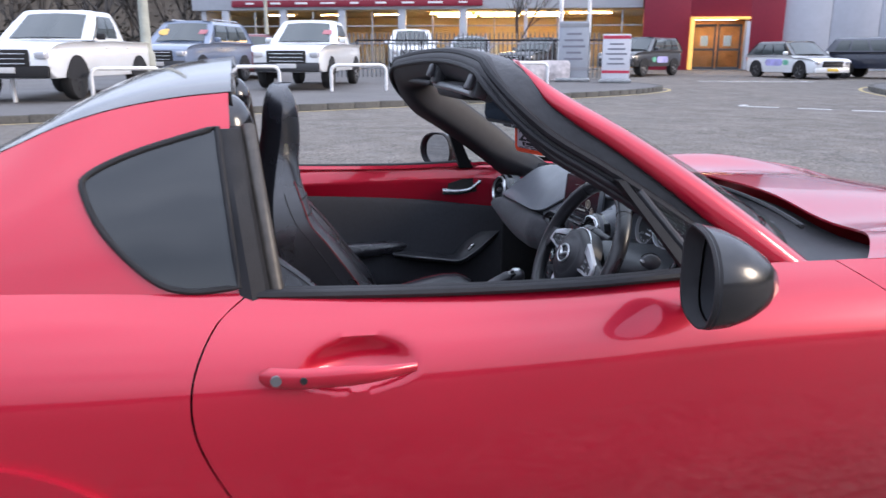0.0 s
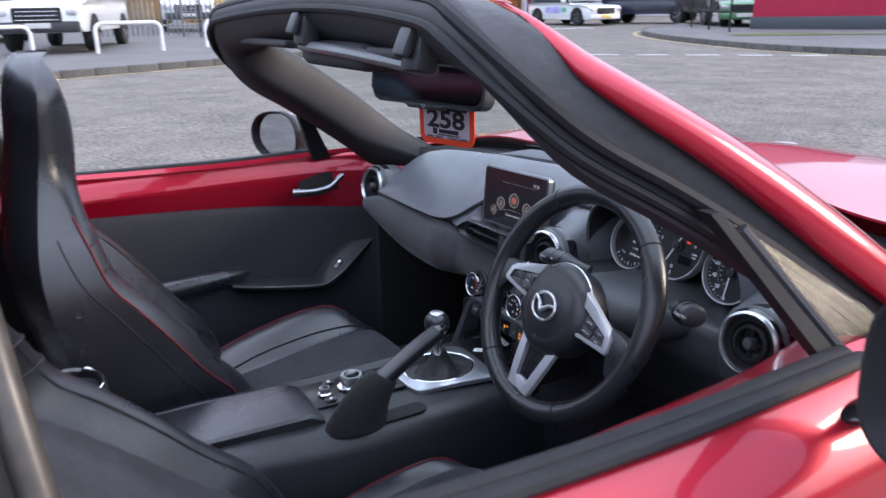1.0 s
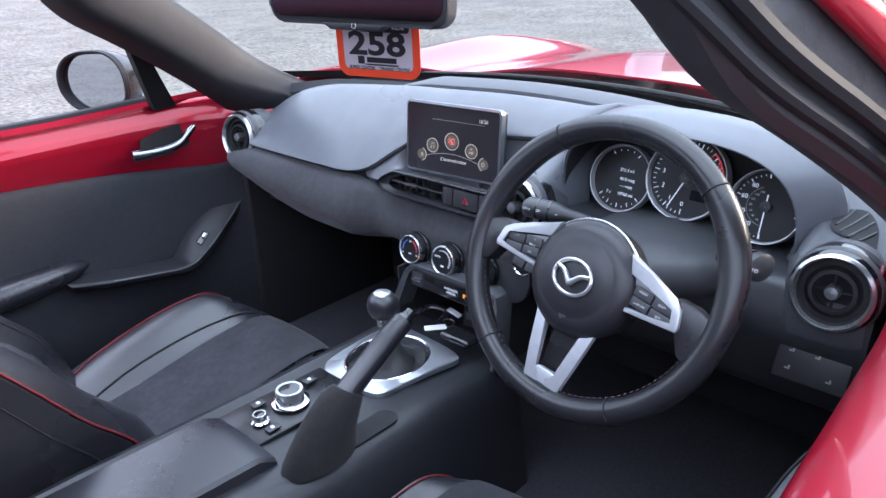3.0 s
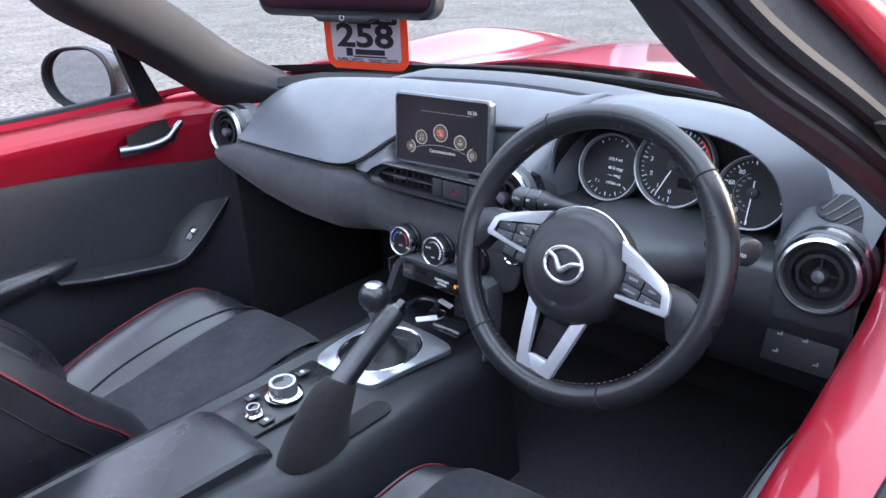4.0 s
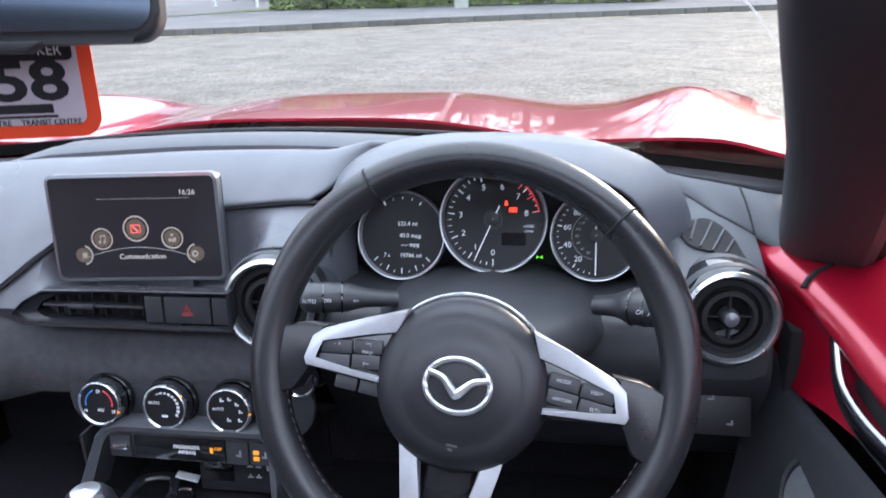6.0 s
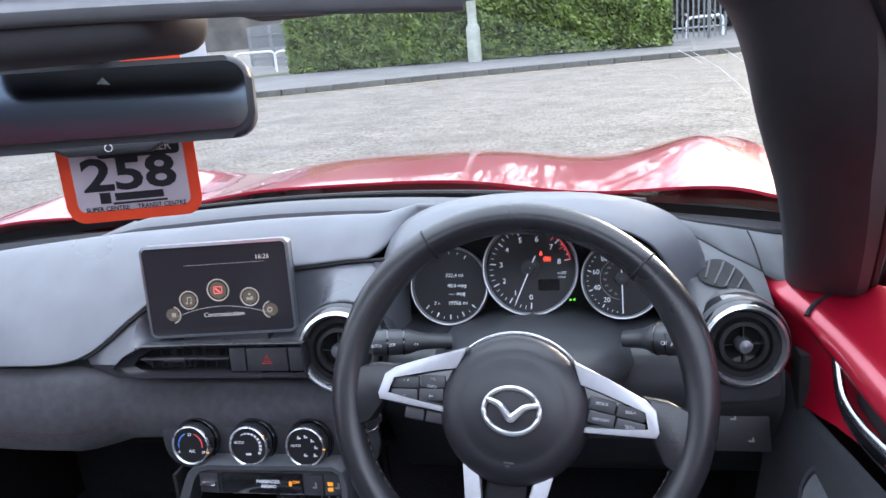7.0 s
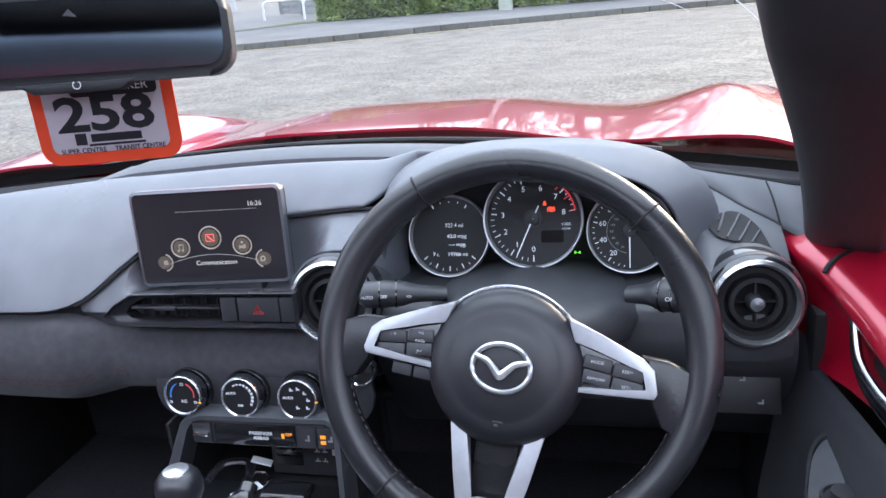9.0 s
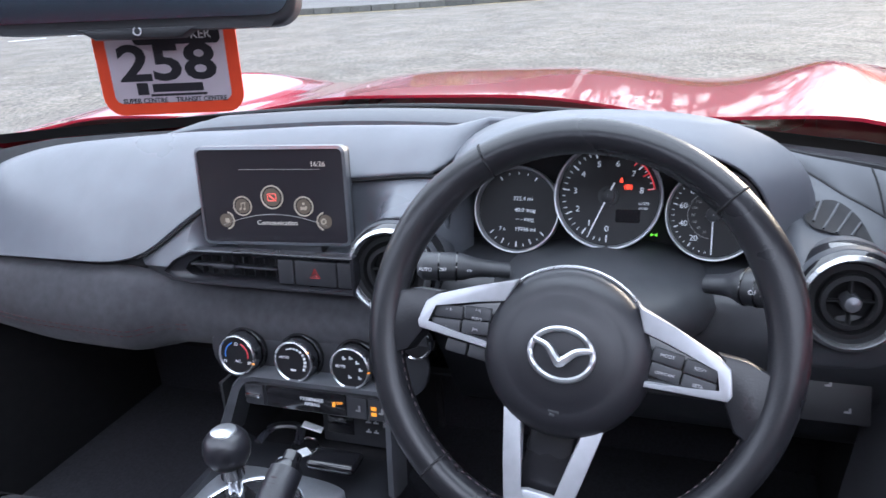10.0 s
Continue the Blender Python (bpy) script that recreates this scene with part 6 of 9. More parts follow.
for s_ in (-1, 1):
    tube(bm, [m @ Vector((0.021 + s_ * 0.0041 * math.cos(radians(a)), 0.0105 + 0.0041 * math.sin(radians(a)), 0.0018)) for a in range(-45, 46, 15)], 0.0005, 4)
part("brake_warning", bm, LIT_RED, face)
bm = bmesh.new()
prism(bm, [(-0.0019, -0.0023), (0.0019, -0.0023), (0.0008, 0.0027), (-0.0008, 0.0027)], m @ pose(0.0135, 0.0175, 0.0015), 0.0006)
part("belt_warning", bm, LIT_RED, face)
m, face = gauge((0.270, -0.4545, 0.7715), 0.0475, "speedometer in miles per hour")
ticks(m, face, 0.0475, 270, -10, 32, 4, 0.05, 0.10)
for k, txt in enumerate(("20", "40", "60", "80")):
    a = radians(234 - 35 * k)
    letters("numeral", txt, 0.0085, m @ pose(0.0475 * 0.66 * math.cos(a), 0.0475 * 0.66 * math.sin(a), 0.0015), LIT, face)
for k in range(7):
    a = radians(247 - 21.7 * k)
    letters("numeral", str(20 * (k + 1)), 0.0040, m @ pose(0.0475 * 0.42 * math.cos(a), 0.0475 * 0.42 * math.sin(a), 0.0015), UI_DIM, face)
bm = bmesh.new()
tube(bm, [m @ Vector((0.0255 * math.cos(radians(a)), 0.0255 * math.sin(radians(a)), 0.0012)) for a in range(110, 263, 8)], 0.0003, 4)
part("inner_scale", bm, UI_DIM, face)
needle(m, face, 0.042, 270)
bm = bmesh.new()
mg = basis((0.283, -0.394, 0.741), (0, -1, 0), g_up)
for s in (-1, 1):
    prism(bm, [(0, 0), (s * 0.0036, 0.0021), (s * 0.0036, -0.0021)][::s], mg, 0.001)
part("side_lamp_sign", bm, LIT_GREEN, hood)

# ---- centre screen ----
SCR = basis((0.214, 0.0435, 0.7915), (0.10, -1, 0), (0.10, 0.0, 1))
bm = bmesh.new()
prism(bm, rounded(0.192, 0.119, 0.008), SCR @ pose(0, 0, -0.016), 0.014, 0.002)
disp = part("centre_screen", bm, PLASTIC, dash, "free-standing display showing a round icon menu")
bm = bmesh.new()
o_, i_ = rounded(0.193, 0.120, 0.009), rounded(0.186, 0.113, 0.006)
loft(bm, [[SCR @ Vector((x, y, -0.010)) for x, y in o_], [SCR @ Vector((x, y, 0.001)) for x, y in o_], [SCR @ Vector((x, y, 0.002)) for x, y in i_], [SCR @ Vector((x, y, -0.002)) for x, y in i_]], cap=False)
part("screen_frame", bm, DIM_SILVER, disp, "thin silver screen frame")
bm = bmesh.new()
prism(bm, rounded(0.186, 0.113, 0.006), SCR @ pose(0, 0, -0.002), 0.0025)
part("screen_glass", bm, mat("screen_glass", (0.016, 0.015, 0.018), 0.12, emit=(0.05, 0.045, 0.055), power=0.08), disp)
UI = SCR @ pose(0, 0, 0.0007)
bm = bmesh.new()
tube(bm, [UI @ Vector((x, -0.052 + 0.030 * math.cos(x / 0.068), 0)) for x in (-0.068 + 0.136 * i / 30 for i in range(31))], 0.0004, 4)
rbox(bm, 0.104, 0.0005, 0.0004, UI @ pose(0.012, 0.0325, 0), 0.0)
part("menu_line", bm, mat("ui_grey", (0.2, 0.2, 0.2), 0.5, emit=(0.5, 0.5, 0.5), power=0.10), disp)
UI_RING = mat("ui_ring", (0.24, 0.21, 0.17), 0.4, emit=(0.60, 0.54, 0.46), power=0.11)
UI_DARK = mat("ui_dark", (0.03, 0.025, 0.022), 0.4, emit=(0.2, 0.16, 0.12), power=0.2)
for x, y, r in ((-0.040, -0.012, 0.0115), (0.0, -0.001, 0.0138), (0.040, -0.012, 0.0115), (-0.064, -0.030, 0.0105), (0.066, -0.030, 0.0105)):
    bm = bmesh.new()
    if abs(x) > 0.05:
        c_ = 1 if x > 0 else -1
        arc = range(100, 262, 9) if x > 0 else range(-80, 82, 9)
        tube(bm, [UI @ Vector((x + r * math.cos(radians(a)), y + r * math.sin(radians(a)), 0.0)) for a in arc], 0.0011, 5)
    else:
        tube(bm, [UI @ Vector((x + r * math.cos(radians(a)), y + r * math.sin(radians(a)), 0.0)) for a in range(0, 360, 10)], 0.0010, 5, closed=True)
    part("menu_icon", bm, UI_RING, disp)
    bm = bmesh.new()
    lathe(bm, [(r * 0.8, 0.0002), (r * 0.0005, 0.0003)], UI @ pose(x, y, 0), 28, cap=False)
    part("icon_field", bm, UI_DARK, disp)
    bm = bmesh.new()
    if x == 0.0:
        tube(bm, [UI @ Vector((x + px, y + py, 0.0005)) for px, py in rounded(0.0105, 0.0085, 0.001, 2)], 0.0005, 4, closed=True)
        tube(bm, [UI @ Vector((x + px, y + py, 0.0005)) for px, py in ((-0.003, 0.0025), (0.0005, -0.001), (0.003, -0.0025))], 0.0009, 5)
        part("icon_mark", bm, mat("ui_red", (0.4, 0.06, 0.05), 0.5, emit=(0.85, 0.10, 0.08), power=0.55), disp)
    else:
        Q = UI @ pose(x, y, 0.0004)
        if x < -0.05:
            prism(bm, rounded(0.0055, 0.0055, 0.001), Q @ pose(0.002, 0, 0), 0.0003)
        elif x < 0:
            # a pair of notes
            for dx in (-0.0028, 0.0024):
                lathe(bm, [(0.0015, 0), (0.0015, 0.0003), (0.0002, 0.0003)], Q @ pose(dx, -0.0035, 0), 12, cap=False)
                rbox(bm, 0.0007, 0.0075, 0.0003, Q @ pose(dx + 0.0012, 0.0002, 0), 0.0)
            rbox(bm, 0.0058, 0.0014, 0.0003, Q @ pose(0.001, 0.0037, 0, 0, 0, 6), 0.0)
        elif x < 0.05:
            # a pin over a folded map
            lathe(bm, [(0.0017, 0), (0.0017, 0.0003), (0.0002, 0.0003)], Q @ pose(0, 0.0035, 0), 12, cap=False)
            prism(bm, [(-0.0042, -0.0045), (-0.001, -0.0035), (0.0012, -0.0045), (0.0042, -0.0035), (0.0042, 0.001), (0.0012, 0.0), (0.0, -0.001), (-0.0042, 0.0)], Q, 0.0003)
        else:
            tube(bm, [Q @ Vector((-0.002 + 0.0028 * math.cos(radians(a)), 0.0028 * math.sin(radians(a)), 0)) for a in range(0, 360, 30)], 0.0010, 5, closed=True)
        part("icon_mark", bm, UI_RING, disp)
UI_TEXT = mat("ui_text", (0.35, 0.34, 0.32), 0.5, emit=(0.75, 0.72, 0.66), power=0.16)
letters("screen_text", "Communication", 0.0082, UI @ pose(0.004, -0.0325, 0.0003), UI_TEXT, disp)
letters("screen_text", "16:26", 0.0084, UI @ pose(0.062, 0.0385, 0.0003), UI_TEXT, disp)
# plinth under the screen
bm = bmesh.new()
rbox(bm, 0.03, 0.12, 0.02, pose(0.228, 0.045, 0.724), 0.004)
part("screen_plinth", bm, PLASTIC, dash)

# ---- flat centre vent and hazard switch ----
CV = basis((0.156, 0.048, 0.7215), (0, -1, 0), (0.10, 0, 1))
bm = bmesh.new()
o_ = [(p.x, p.y) for p in curve([Vector((x, y, 0)) for x, y in ((-0.122, -0.010), (-0.104, 0.006), (-0.078, 0.0195), (0.0, 0.0215), (0.135, 0.0225), (0.135, -0.0215), (0.0, -0.0215), (-0.080, -0.0215), (-0.108, -0.018))], 1, closed=True)]
i_ = [(-0.094, -0.007), (-0.086, 0.003), (-0.068, 0.0125), (0.0, 0.0135), (0.130, 0.0140), (0.130, -0.0150), (0.0, -0.0150), (-0.068, -0.0150), (-0.086, -0.013)]
loft(bm, [[CV @ Vector((x, y, -0.01)) for x, y in o_], [CV @ Vector((x, y, 0.006)) for x, y in o_], [CV @ Vector((x * 0.99, y * 0.96, 0.0075)) for x, y in o_], [CV @ Vector((x * 0.975, y * 0.88, 0.0072)) for x, y in o_], [CV @ Vector((x * 0.96, y * 0.80, 0.002)) for x, y in o_], [CV @ Vector((x, y, -0.001)) for x, y in i_], [CV @ Vector((x, y, -0.02)) for x, y in i_]], cap=False)
bez = part("vent_bezel", bm, mat("bezel_black", (0.022, 0.022, 0.026), 0.30, grain=0.1, scale=60, rough_var=0.06), dash, "gloss black centre vent surround")
bm = bmesh.new()
prism(bm, i_, CV @ pose(0, 0, -0.022), 0.002)
part("vent_back", bm, BLACK, bez)
for k in range(8):
    bm = bmesh.new()
    rbox(bm, 0.0012, 0.027, 0.010, CV @ pose(-0.074 + 0.0145 * k, 0, -0.013), 0.0005)
    part("vane", bm, PLASTIC, bez)
bm = bmesh.new()
rbox(bm, 0.118, 0.003, 0.012, CV @ pose(-0.024, 0.001, -0.004), 0.001)
rbox(bm, 0.030, 0.006, 0.012, CV @ pose(-0.036, 0.001, -0.001), 0.002)
part("slat", bm, PLASTIC, bez)
for x, w in ((0.047, 0.020), (0.085, 0.052), (0.121, 0.017)):
    bm = bmesh.new()
    rbox(bm, w, 0.029, 0.01, CV @ pose(x, 0, -0.002), 0.0015)
    part("hazard_switch" if w > 0.05 else "blank_switch", bm, PLASTIC, bez)
bm = bmesh.new()
tri = [(0.007 * math.cos(radians(a)), 0.007 * math.sin(radians(a)) - 0.001) for a in (90, 210, 330)]
tube(bm, [CV @ Vector((0.085 + x, y, 0.0034)) for x, y in tri], 0.0007, 5, closed=True)
tube(bm, [CV @ Vector((0.085 + 0.5 * x, 0.5 * y, 0.0034)) for x, y in tri], 0.0006, 5, closed=True)
part("hazard_sign", bm, mat("hazard_red", (0.6, 0.04, 0.04), 0.5), bez)

# ---- heater controls ----
bm = bmesh.new()
HP = basis((0.152, -0.022, 0.616), (0, -1, 0), (0.16, 0, 1))
prism(bm, rounded(0.285, 0.078, 0.034, 8), HP @ pose(0, 0, -0.006), 0.006, 0.002)
heat = part("heater_panel", bm, PLASTIC, dash, "black heater control panel")
for k, y in enumerate((0.070, -0.006, -0.0785)):
    m = basis((0.147, y, 0.6165), (0, -1, 0), (0.16, 0.0, 1))
    bm = bmesh.new()
    n, r, q_ = 48, 0.0258, 0.0258 / 0.0305
    lathe(bm, [(r * 1.12, -0.004), (r * 1.12, 0.001), (r * 1.06, 0.003)], m, 40, cap=False)
    body = part("heater_dial", bm, PIANO, heat, "rotary heater dial with chrome rim")
    bm = bmesh.new()
    rings = []
    for h, q in ((0.0, 1.0), (0.014, 0.985), (0.0165, 0.95)):
        rings.append([m @ Vector((r * q * (1 - 0.025 * (j % 4 == 0)) * math.cos(2 * math.pi * j / n), r * q * (1 - 0.025 * (j % 4 == 0)) * math.sin(2 * math.pi * j / n), h)) for j in range(n)])
    loft(bm, rings, cap=False)
    part("dial_grip", bm, mat("dark_chrome", (0.42, 0.43, 0.46), 0.2, 1.0, rough_var=0.06), body)
    bm = bmesh.new()
    lathe(bm, [(r * 0.96, 0.015), (r * 0.95, 0.019), (r * 0.90, 0.020), (r * 0.84, 0.0175)], m, 48, cap=False)
    part("dial_rim", bm, SATIN, body)
    bm = bmesh.new()
    lathe(bm, [(r * 0.86, 0.018), (r * 0.0005, 0.0178)], m, 40, cap=False)
    part("dial_face", bm, DIAL, body)
    F = lambda x, yy: m @ pose(x * q_, yy * q_, 0.0183) @ Matrix.Diagonal((q_, q_, 1, 1))
    bm = bmesh.new()
    a = (-20, 33, -5)[k]
    rbox(bm, 0.0034, 0.0017, 0.002, m @ pose(0, 0, 0.019, 0, 0, a) @ pose(r * 0.93, 0, 0), 0.0005)
    part("pointer", bm, LIT_AMBER, body, "orange pointer")
    if k == 0:
        letters("dial_text", "22", 0.0062, F(0, 0.0165), WHITE_INK, body)
        letters("dial_text", "15", 0.0055, F(-0.0195, -0.010), WHITE_INK, body)
        letters("dial_text", "29", 0.0055, F(0.0195, -0.010), WHITE_INK, body)
        letters("dial_text", "A/C", 0.006, F(0.002, -0.0085), WHITE_INK, body)
        for a0, a1, mm in ((112, 190, mat("dial_blue", (0.08, 0.25, 0.7), 0.5)), (68, -8, mat("dial_warm", (0.7, 0.06, 0.08), 0.5))):
            bm = bmesh.new()
            tube(bm, [F(0.0185 * math.cos(radians(a0 + (a1 - a0) * i / 12)), 0.0185 * math.sin(radians(a0 + (a1 - a0) * i / 12))).translation for i in range(13)], 0.0009, 5)
            part("temperature_arc", bm, mm, body)
    else:
        letters("dial_text", "AUTO", 0.0055, F(-0.0135, 0.0055 if k == 1 else 0.002), WHITE_INK, body)
        bm = bmesh.new()
        if k == 1:
            for i in range(9):
                a = radians(115 - 16 * i)
                rbox(bm, 0.0018 + 0.0003 * i, 0.0035, 0.0005, F(0.019 * math.cos(a), 0.019 * math.sin(a)) @ pose(0, 0, 0, 0, 0, math.degrees(a)), 0.0)
            rbox(bm, 0.0035, 0.0035, 0.0005, F(0.0165, -0.0095), 0.0)
            rbox(bm, 0.008, 0.0028, 0.0005, F(0.0, -0.0115), 0.0)
        else:
            for x, yy in ((-0.008, 0.014), (0.002, 0.0155), (0.0115, 0.0095), (0.016, 0.0), (0.0145, -0.0115), (0.0, -0.0115)):
                rbox(bm, 0.0022, 0.0045, 0.0005, F(x - 0.001, yy), 0.0)
                rbox(bm, 0.005, 0.0018, 0.0005, F(x + 0.0005, yy - 0.001), 0.0)
        part("dial_symbol", bm, WHITE_INK, body)
# start button, half hidden behind the wheel
m = basis((0.158, -0.150, 0.645), (0, -1, 0), (0.16, 0, 1))
bm = bmesh.new()
lathe(bm, [(0.0195, -0.004), (0.0195, 0.004), (0.0175, 0.006), (0.016, 0.004)], m, 32, cap=False)
sb = part("start_button", bm, CHROME, dash, "round start button with chrome ring")
bm = bmesh.new()
lathe(bm, [(0.016, 0.003), (0.0005, 0.004)], m, 28, cap=False)
part("button_face", bm, DIAL, sb)

# ---- switch strip and open tray ----
TR = basis((0.132, -0.023, 0.57), (0, -1, 0), (0.12, 0, 1))
bm = bmesh.new()
arch_o = [(-0.155, -0.105), (-0.105, 0.010), (-0.090, 0.024), (-0.070, 0.029), (0.090, 0.030), (0.103, 0.022), (0.108, 0.005), (0.108, -0.105)]
arch_i = [(-0.135, -0.105), (-0.094, 0.004), (-0.086, 0.014), (-0.074, 0.018), (0.086, 0.019), (0.094, 0.014), (0.096, 0.0), (0.096, -0.105)]
arch_m = [(a[0] * 0.7 + b[0] * 0.3, a[1] * 0.7 + b[1] * 0.3) for a, b in zip(arch_o, arch_i)]
vo = [[bm.verts.new(TR @ Vector((x, y, z))) for x, y in arch] for arch, z in ((arch_o, -0.02), (arch_o, 0.004), (arch_m, 0.013), (arch_i, 0.009), (arch_i, -0.03))]
for ra, rb in zip(vo, vo[1:]):
    for q in range(len(ra) - 1):
        bm.faces.new((ra[q], ra[q + 1], rb[q + 1], rb[q]))
tray_frame = part("tray_frame", bm, mat("satin_black", (0.085, 0.088, 0.098), 0.34, 0.1, grain=0.1, scale=40), dash, "satin black frame round the tray")
bm = bmesh.new()
rbox(bm, 0.172, 0.032, 0.012, TR @ pose(0.0, 0.0, -0.002), 0.003)
strip_ = part("switch_strip", bm, PLASTIC, dash)
for x, w, mm, nm in ((-0.075, 0.025, PLASTIC, "toggle_switch"), (-0.006, 0.105, PIANO, "warning_window"), (0.061, 0.024, PLASTIC, "seat_heater_switch"), (0.086, 0.022, PLASTIC, "seat_heater_switch")):
    bm = bmesh.new()
    rbox(bm, w, 0.026, 0.004, TR @ pose(x, 0, 0.005), 0.001)
    part(nm, bm, mm, strip_)
bm = bmesh.new()
rbox(bm, 0.021, 0.006, 0.007, TR @ pose(-0.075, 0.0, 0.008), 0.002)
part("toggle", bm, CHROME, strip_, "chrome toggle")
letters("strip_text", "PASSENGER", 0.0058, TR @ pose(0.003, 0.003, 0.0072), WHITE_INK, strip_, bold=0.0001)
letters("strip_text", "AIRBAG", 0.0058, TR @ pose(0.003, -0.003, 0.0072), WHITE_INK, strip_, bold=0.0001)
letters("strip_text", "OFF", 0.0050, TR @ pose(0.039, 0.003, 0.0072), LIT_AMBER, strip_)
bm = bmesh.new()
rbox(bm, 0.0035, 0.006, 0.0006, TR @ pose(0.0315, 0.001, 0.0072), 0.0)
part("warning_lamp", bm, LIT_AMBER, strip_)
for y in (-0.005, 0.002):
    bm = bmesh.new()
    rbox(bm, 0.0068, 0.0046, 0.0006, TR @ pose(0.082, y, 0.0072), 0.001)
    part("warning_lamp", bm, LIT_AMBER, strip_)
for x in (0.064, 0.0925):
    bm = bmesh.new()
    prism(bm, [(-0.0045, -0.004), (0.0012, -0.004), (0.0012, 0.0035), (-0.0012, 0.0035), (-0.0012, -0.002), (-0.0045, -0.002)], TR @ pose(x, 0, 0.007), 0.0006)
    part("seat_symbol", bm, mat("dim_print", (0.25, 0.25, 0.26), 0.6), strip_)
# tray box
bm = bmesh.new()
loft(bm, [[Vector((x, y, z)) for y, z in ((-0.128, 0.58), (-0.128, 0.466), (0.10, 0.466), (0.10, 0.58))] for x in (0.125, 0.262)], cap=False, closed=False)
thick(bm, 0.004)
tray = part("oddments_tray", bm, BLACK, dash, "open black oddments tray")
bm = bmesh.new()
rbox(bm, 0.008, 0.24, 0.14, pose(0.266, -0.015, 0.53), 0.002)
part("tray_back", bm, BLACK, tray)
US = basis((0.176, -0.055, 0.507), (0, -1, 0), (0.12, 0, 1))
bm = bmesh.new()
rbox(bm, 0.10, 0.05, 0.02, US @ pose(0, 0, -0.01), 0.003)
usb = part("socket_panel", bm, PLASTIC, tray)
bm = bmesh.new()
rbox(bm, 0.036, 0.026, 0.003, US @ pose(-0.024, 0.002, 0.001), 0.001)
part("socket_lid", bm, PIANO, usb)
bm = bmesh.new()
for y in (0.009, -0.004):
    for x in (0.014, 0.024):
        rbox(bm, 0.007, 0.0018, 0.0006, US @ pose(x, y, 0.0006), 0.0)
        rbox(bm, 0.0018, 0.004, 0.0006, US @ pose(x, y + 0.002, 0.0006), 0.0)
rbox(bm, 0.004, 0.008, 0.0006, US @ pose(0.036, 0.009, 0.0006), 0.0)
part("socket_mark", bm, WHITE_INK, usb)

# small side vent, right switches
SV = basis((0.2675, -0.540, 0.7925), (-0.042, -0.059, -0.025), (0.8158, -0.5783, -0.0056))
leaf_top = curve([(-0.001, 0.001, 0), (0.006, 0.0165, 0), (0.022, 0.0255, 0), (0.050, 0.0185, 0), (0.077, -0.0015, 0)], 5)
leaf_low = curve([(-0.001, 0.001, 0), (0.012, -0.0165, 0), (0.030, -0.0250, 0), (0.056, -0.0165, 0), (0.077, -0.0015, 0)], 5)


def on_corner(p, lift):
    """The point of the dash end's top face above or below p."""
    ring = [corner(k / 48, min(1.0, max(0.0, (-0.497 - p.y) / 0.118))) for k in range(30)]
    for a, b in zip(ring, ring[1:]):
        if b.x <= p.x <= a.x and a.x > b.x:
            return Vector((p.x, p.y, a.z + (b.z - a.z) * (a.x - p.x) / (a.x - b.x) + lift))
    return p


bm = bmesh.new()
sheet(bm, lambda u, v: on_corner(SV @ leaf_top[int(round(v * 20))].lerp(leaf_low[int(round(v * 20))], u), 0.0026), 10, 20)
sv = part("side_vent", bm, BLACK, dash, "small slatted demister vent")
for x, h, a in ((0.0155, 0.0185, 111), (0.0305, 0.0225, 104), (0.0445, 0.0200, 102), (0.0575, 0.0135, 101)):
    bm = bmesh.new()
    c, s_ = math.cos(radians(a)), math.sin(radians(a))
    tube(bm, [on_corner(SV @ Vector((x + c * q * h, s_ * q * h, 0)), 0.0034) for q in (-1, -0.5, 0, 0.5, 1)], 0.0013, 6)
    part("slat", bm, mat("shaded_vinyl", (0.066, 0.069, 0.078)), sv)
KS = basis((0.186, -0.565, 0.618), (0, -1, 0), (0.42, 0, 1))
bm = bmesh.new()
rbox(bm, 0.085, 0.05, 0.008, KS @ pose(0, 0, 0.004), 0.002)
ks = part("switch_bank", bm, mat("bank_black", (0.018, 0.018, 0.021), 0.5, grain=0.12, scale=60, bump=0.2, bump_scale=900), knee_panel)
for x, y in ((-0.026, 0.011), (0.004, 0.011), (-0.026, -0.011), (0.022, -0.013)):
    bm = bmesh.new()
    prism(bm, [(-0.003, -0.001), (0.003, -0.001), (0.003, 0.004), (0.001, 0.004), (0.001, 0.001), (-0.003, 0.001)], KS @ pose(x, y, 0.0082), 0.0006)
    part("switch_symbol", bm, mat("dim_print", (0.25, 0.25, 0.26), 0.6), ks)

# ---- inside mirror, header latches, wiper ----
MR = basis((-0.010, -0.003, 1.041), (math.sin(radians(20)), -math.cos(radians(20)), -0.03), (0.12, 0, 1))
bm = bmesh.new()
prism(bm, rounded(0.262, 0.074, 0.022, 6), MR @ pose(0, 0, -0.03), 0.03, 0.006, 3)
im = part("inside_mirror", bm, PLASTIC, car, "black dipping inside mirror")
bm = bmesh.new()
prism(bm, rounded(0.25, 0.060, 0.017, 6), MR @ pose(0, 0.002, 0.0003), 0.002)
part("mirror_glass", bm, mat("dim_mirror", (0.10, 0.125, 0.16), 0.09, 1.0), im, "auto-dimming mirror glass")
bm = bmesh.new()
prism(bm, [(-0.05, 0.0), (-0.035, -0.009), (0.035, -0.009), (0.05, 0.0)], MR @ pose(0.0, -0.034, -0.016), 0.018, 0.003)
part("mirror_chin", bm, PLASTIC, im)
bm = bmesh.new()
tube(bm, [MR @ Vector((0.001 + 0.0032 * math.cos(a), -0.037 + 0.0032 * math.sin(a), 0.0028)) for a in (radians(120 + 300 * i / 14) for i in range(15))], 0.0005, 4)
part("power_sign", bm, WHITE_INK, im)
bm = bmesh.new()
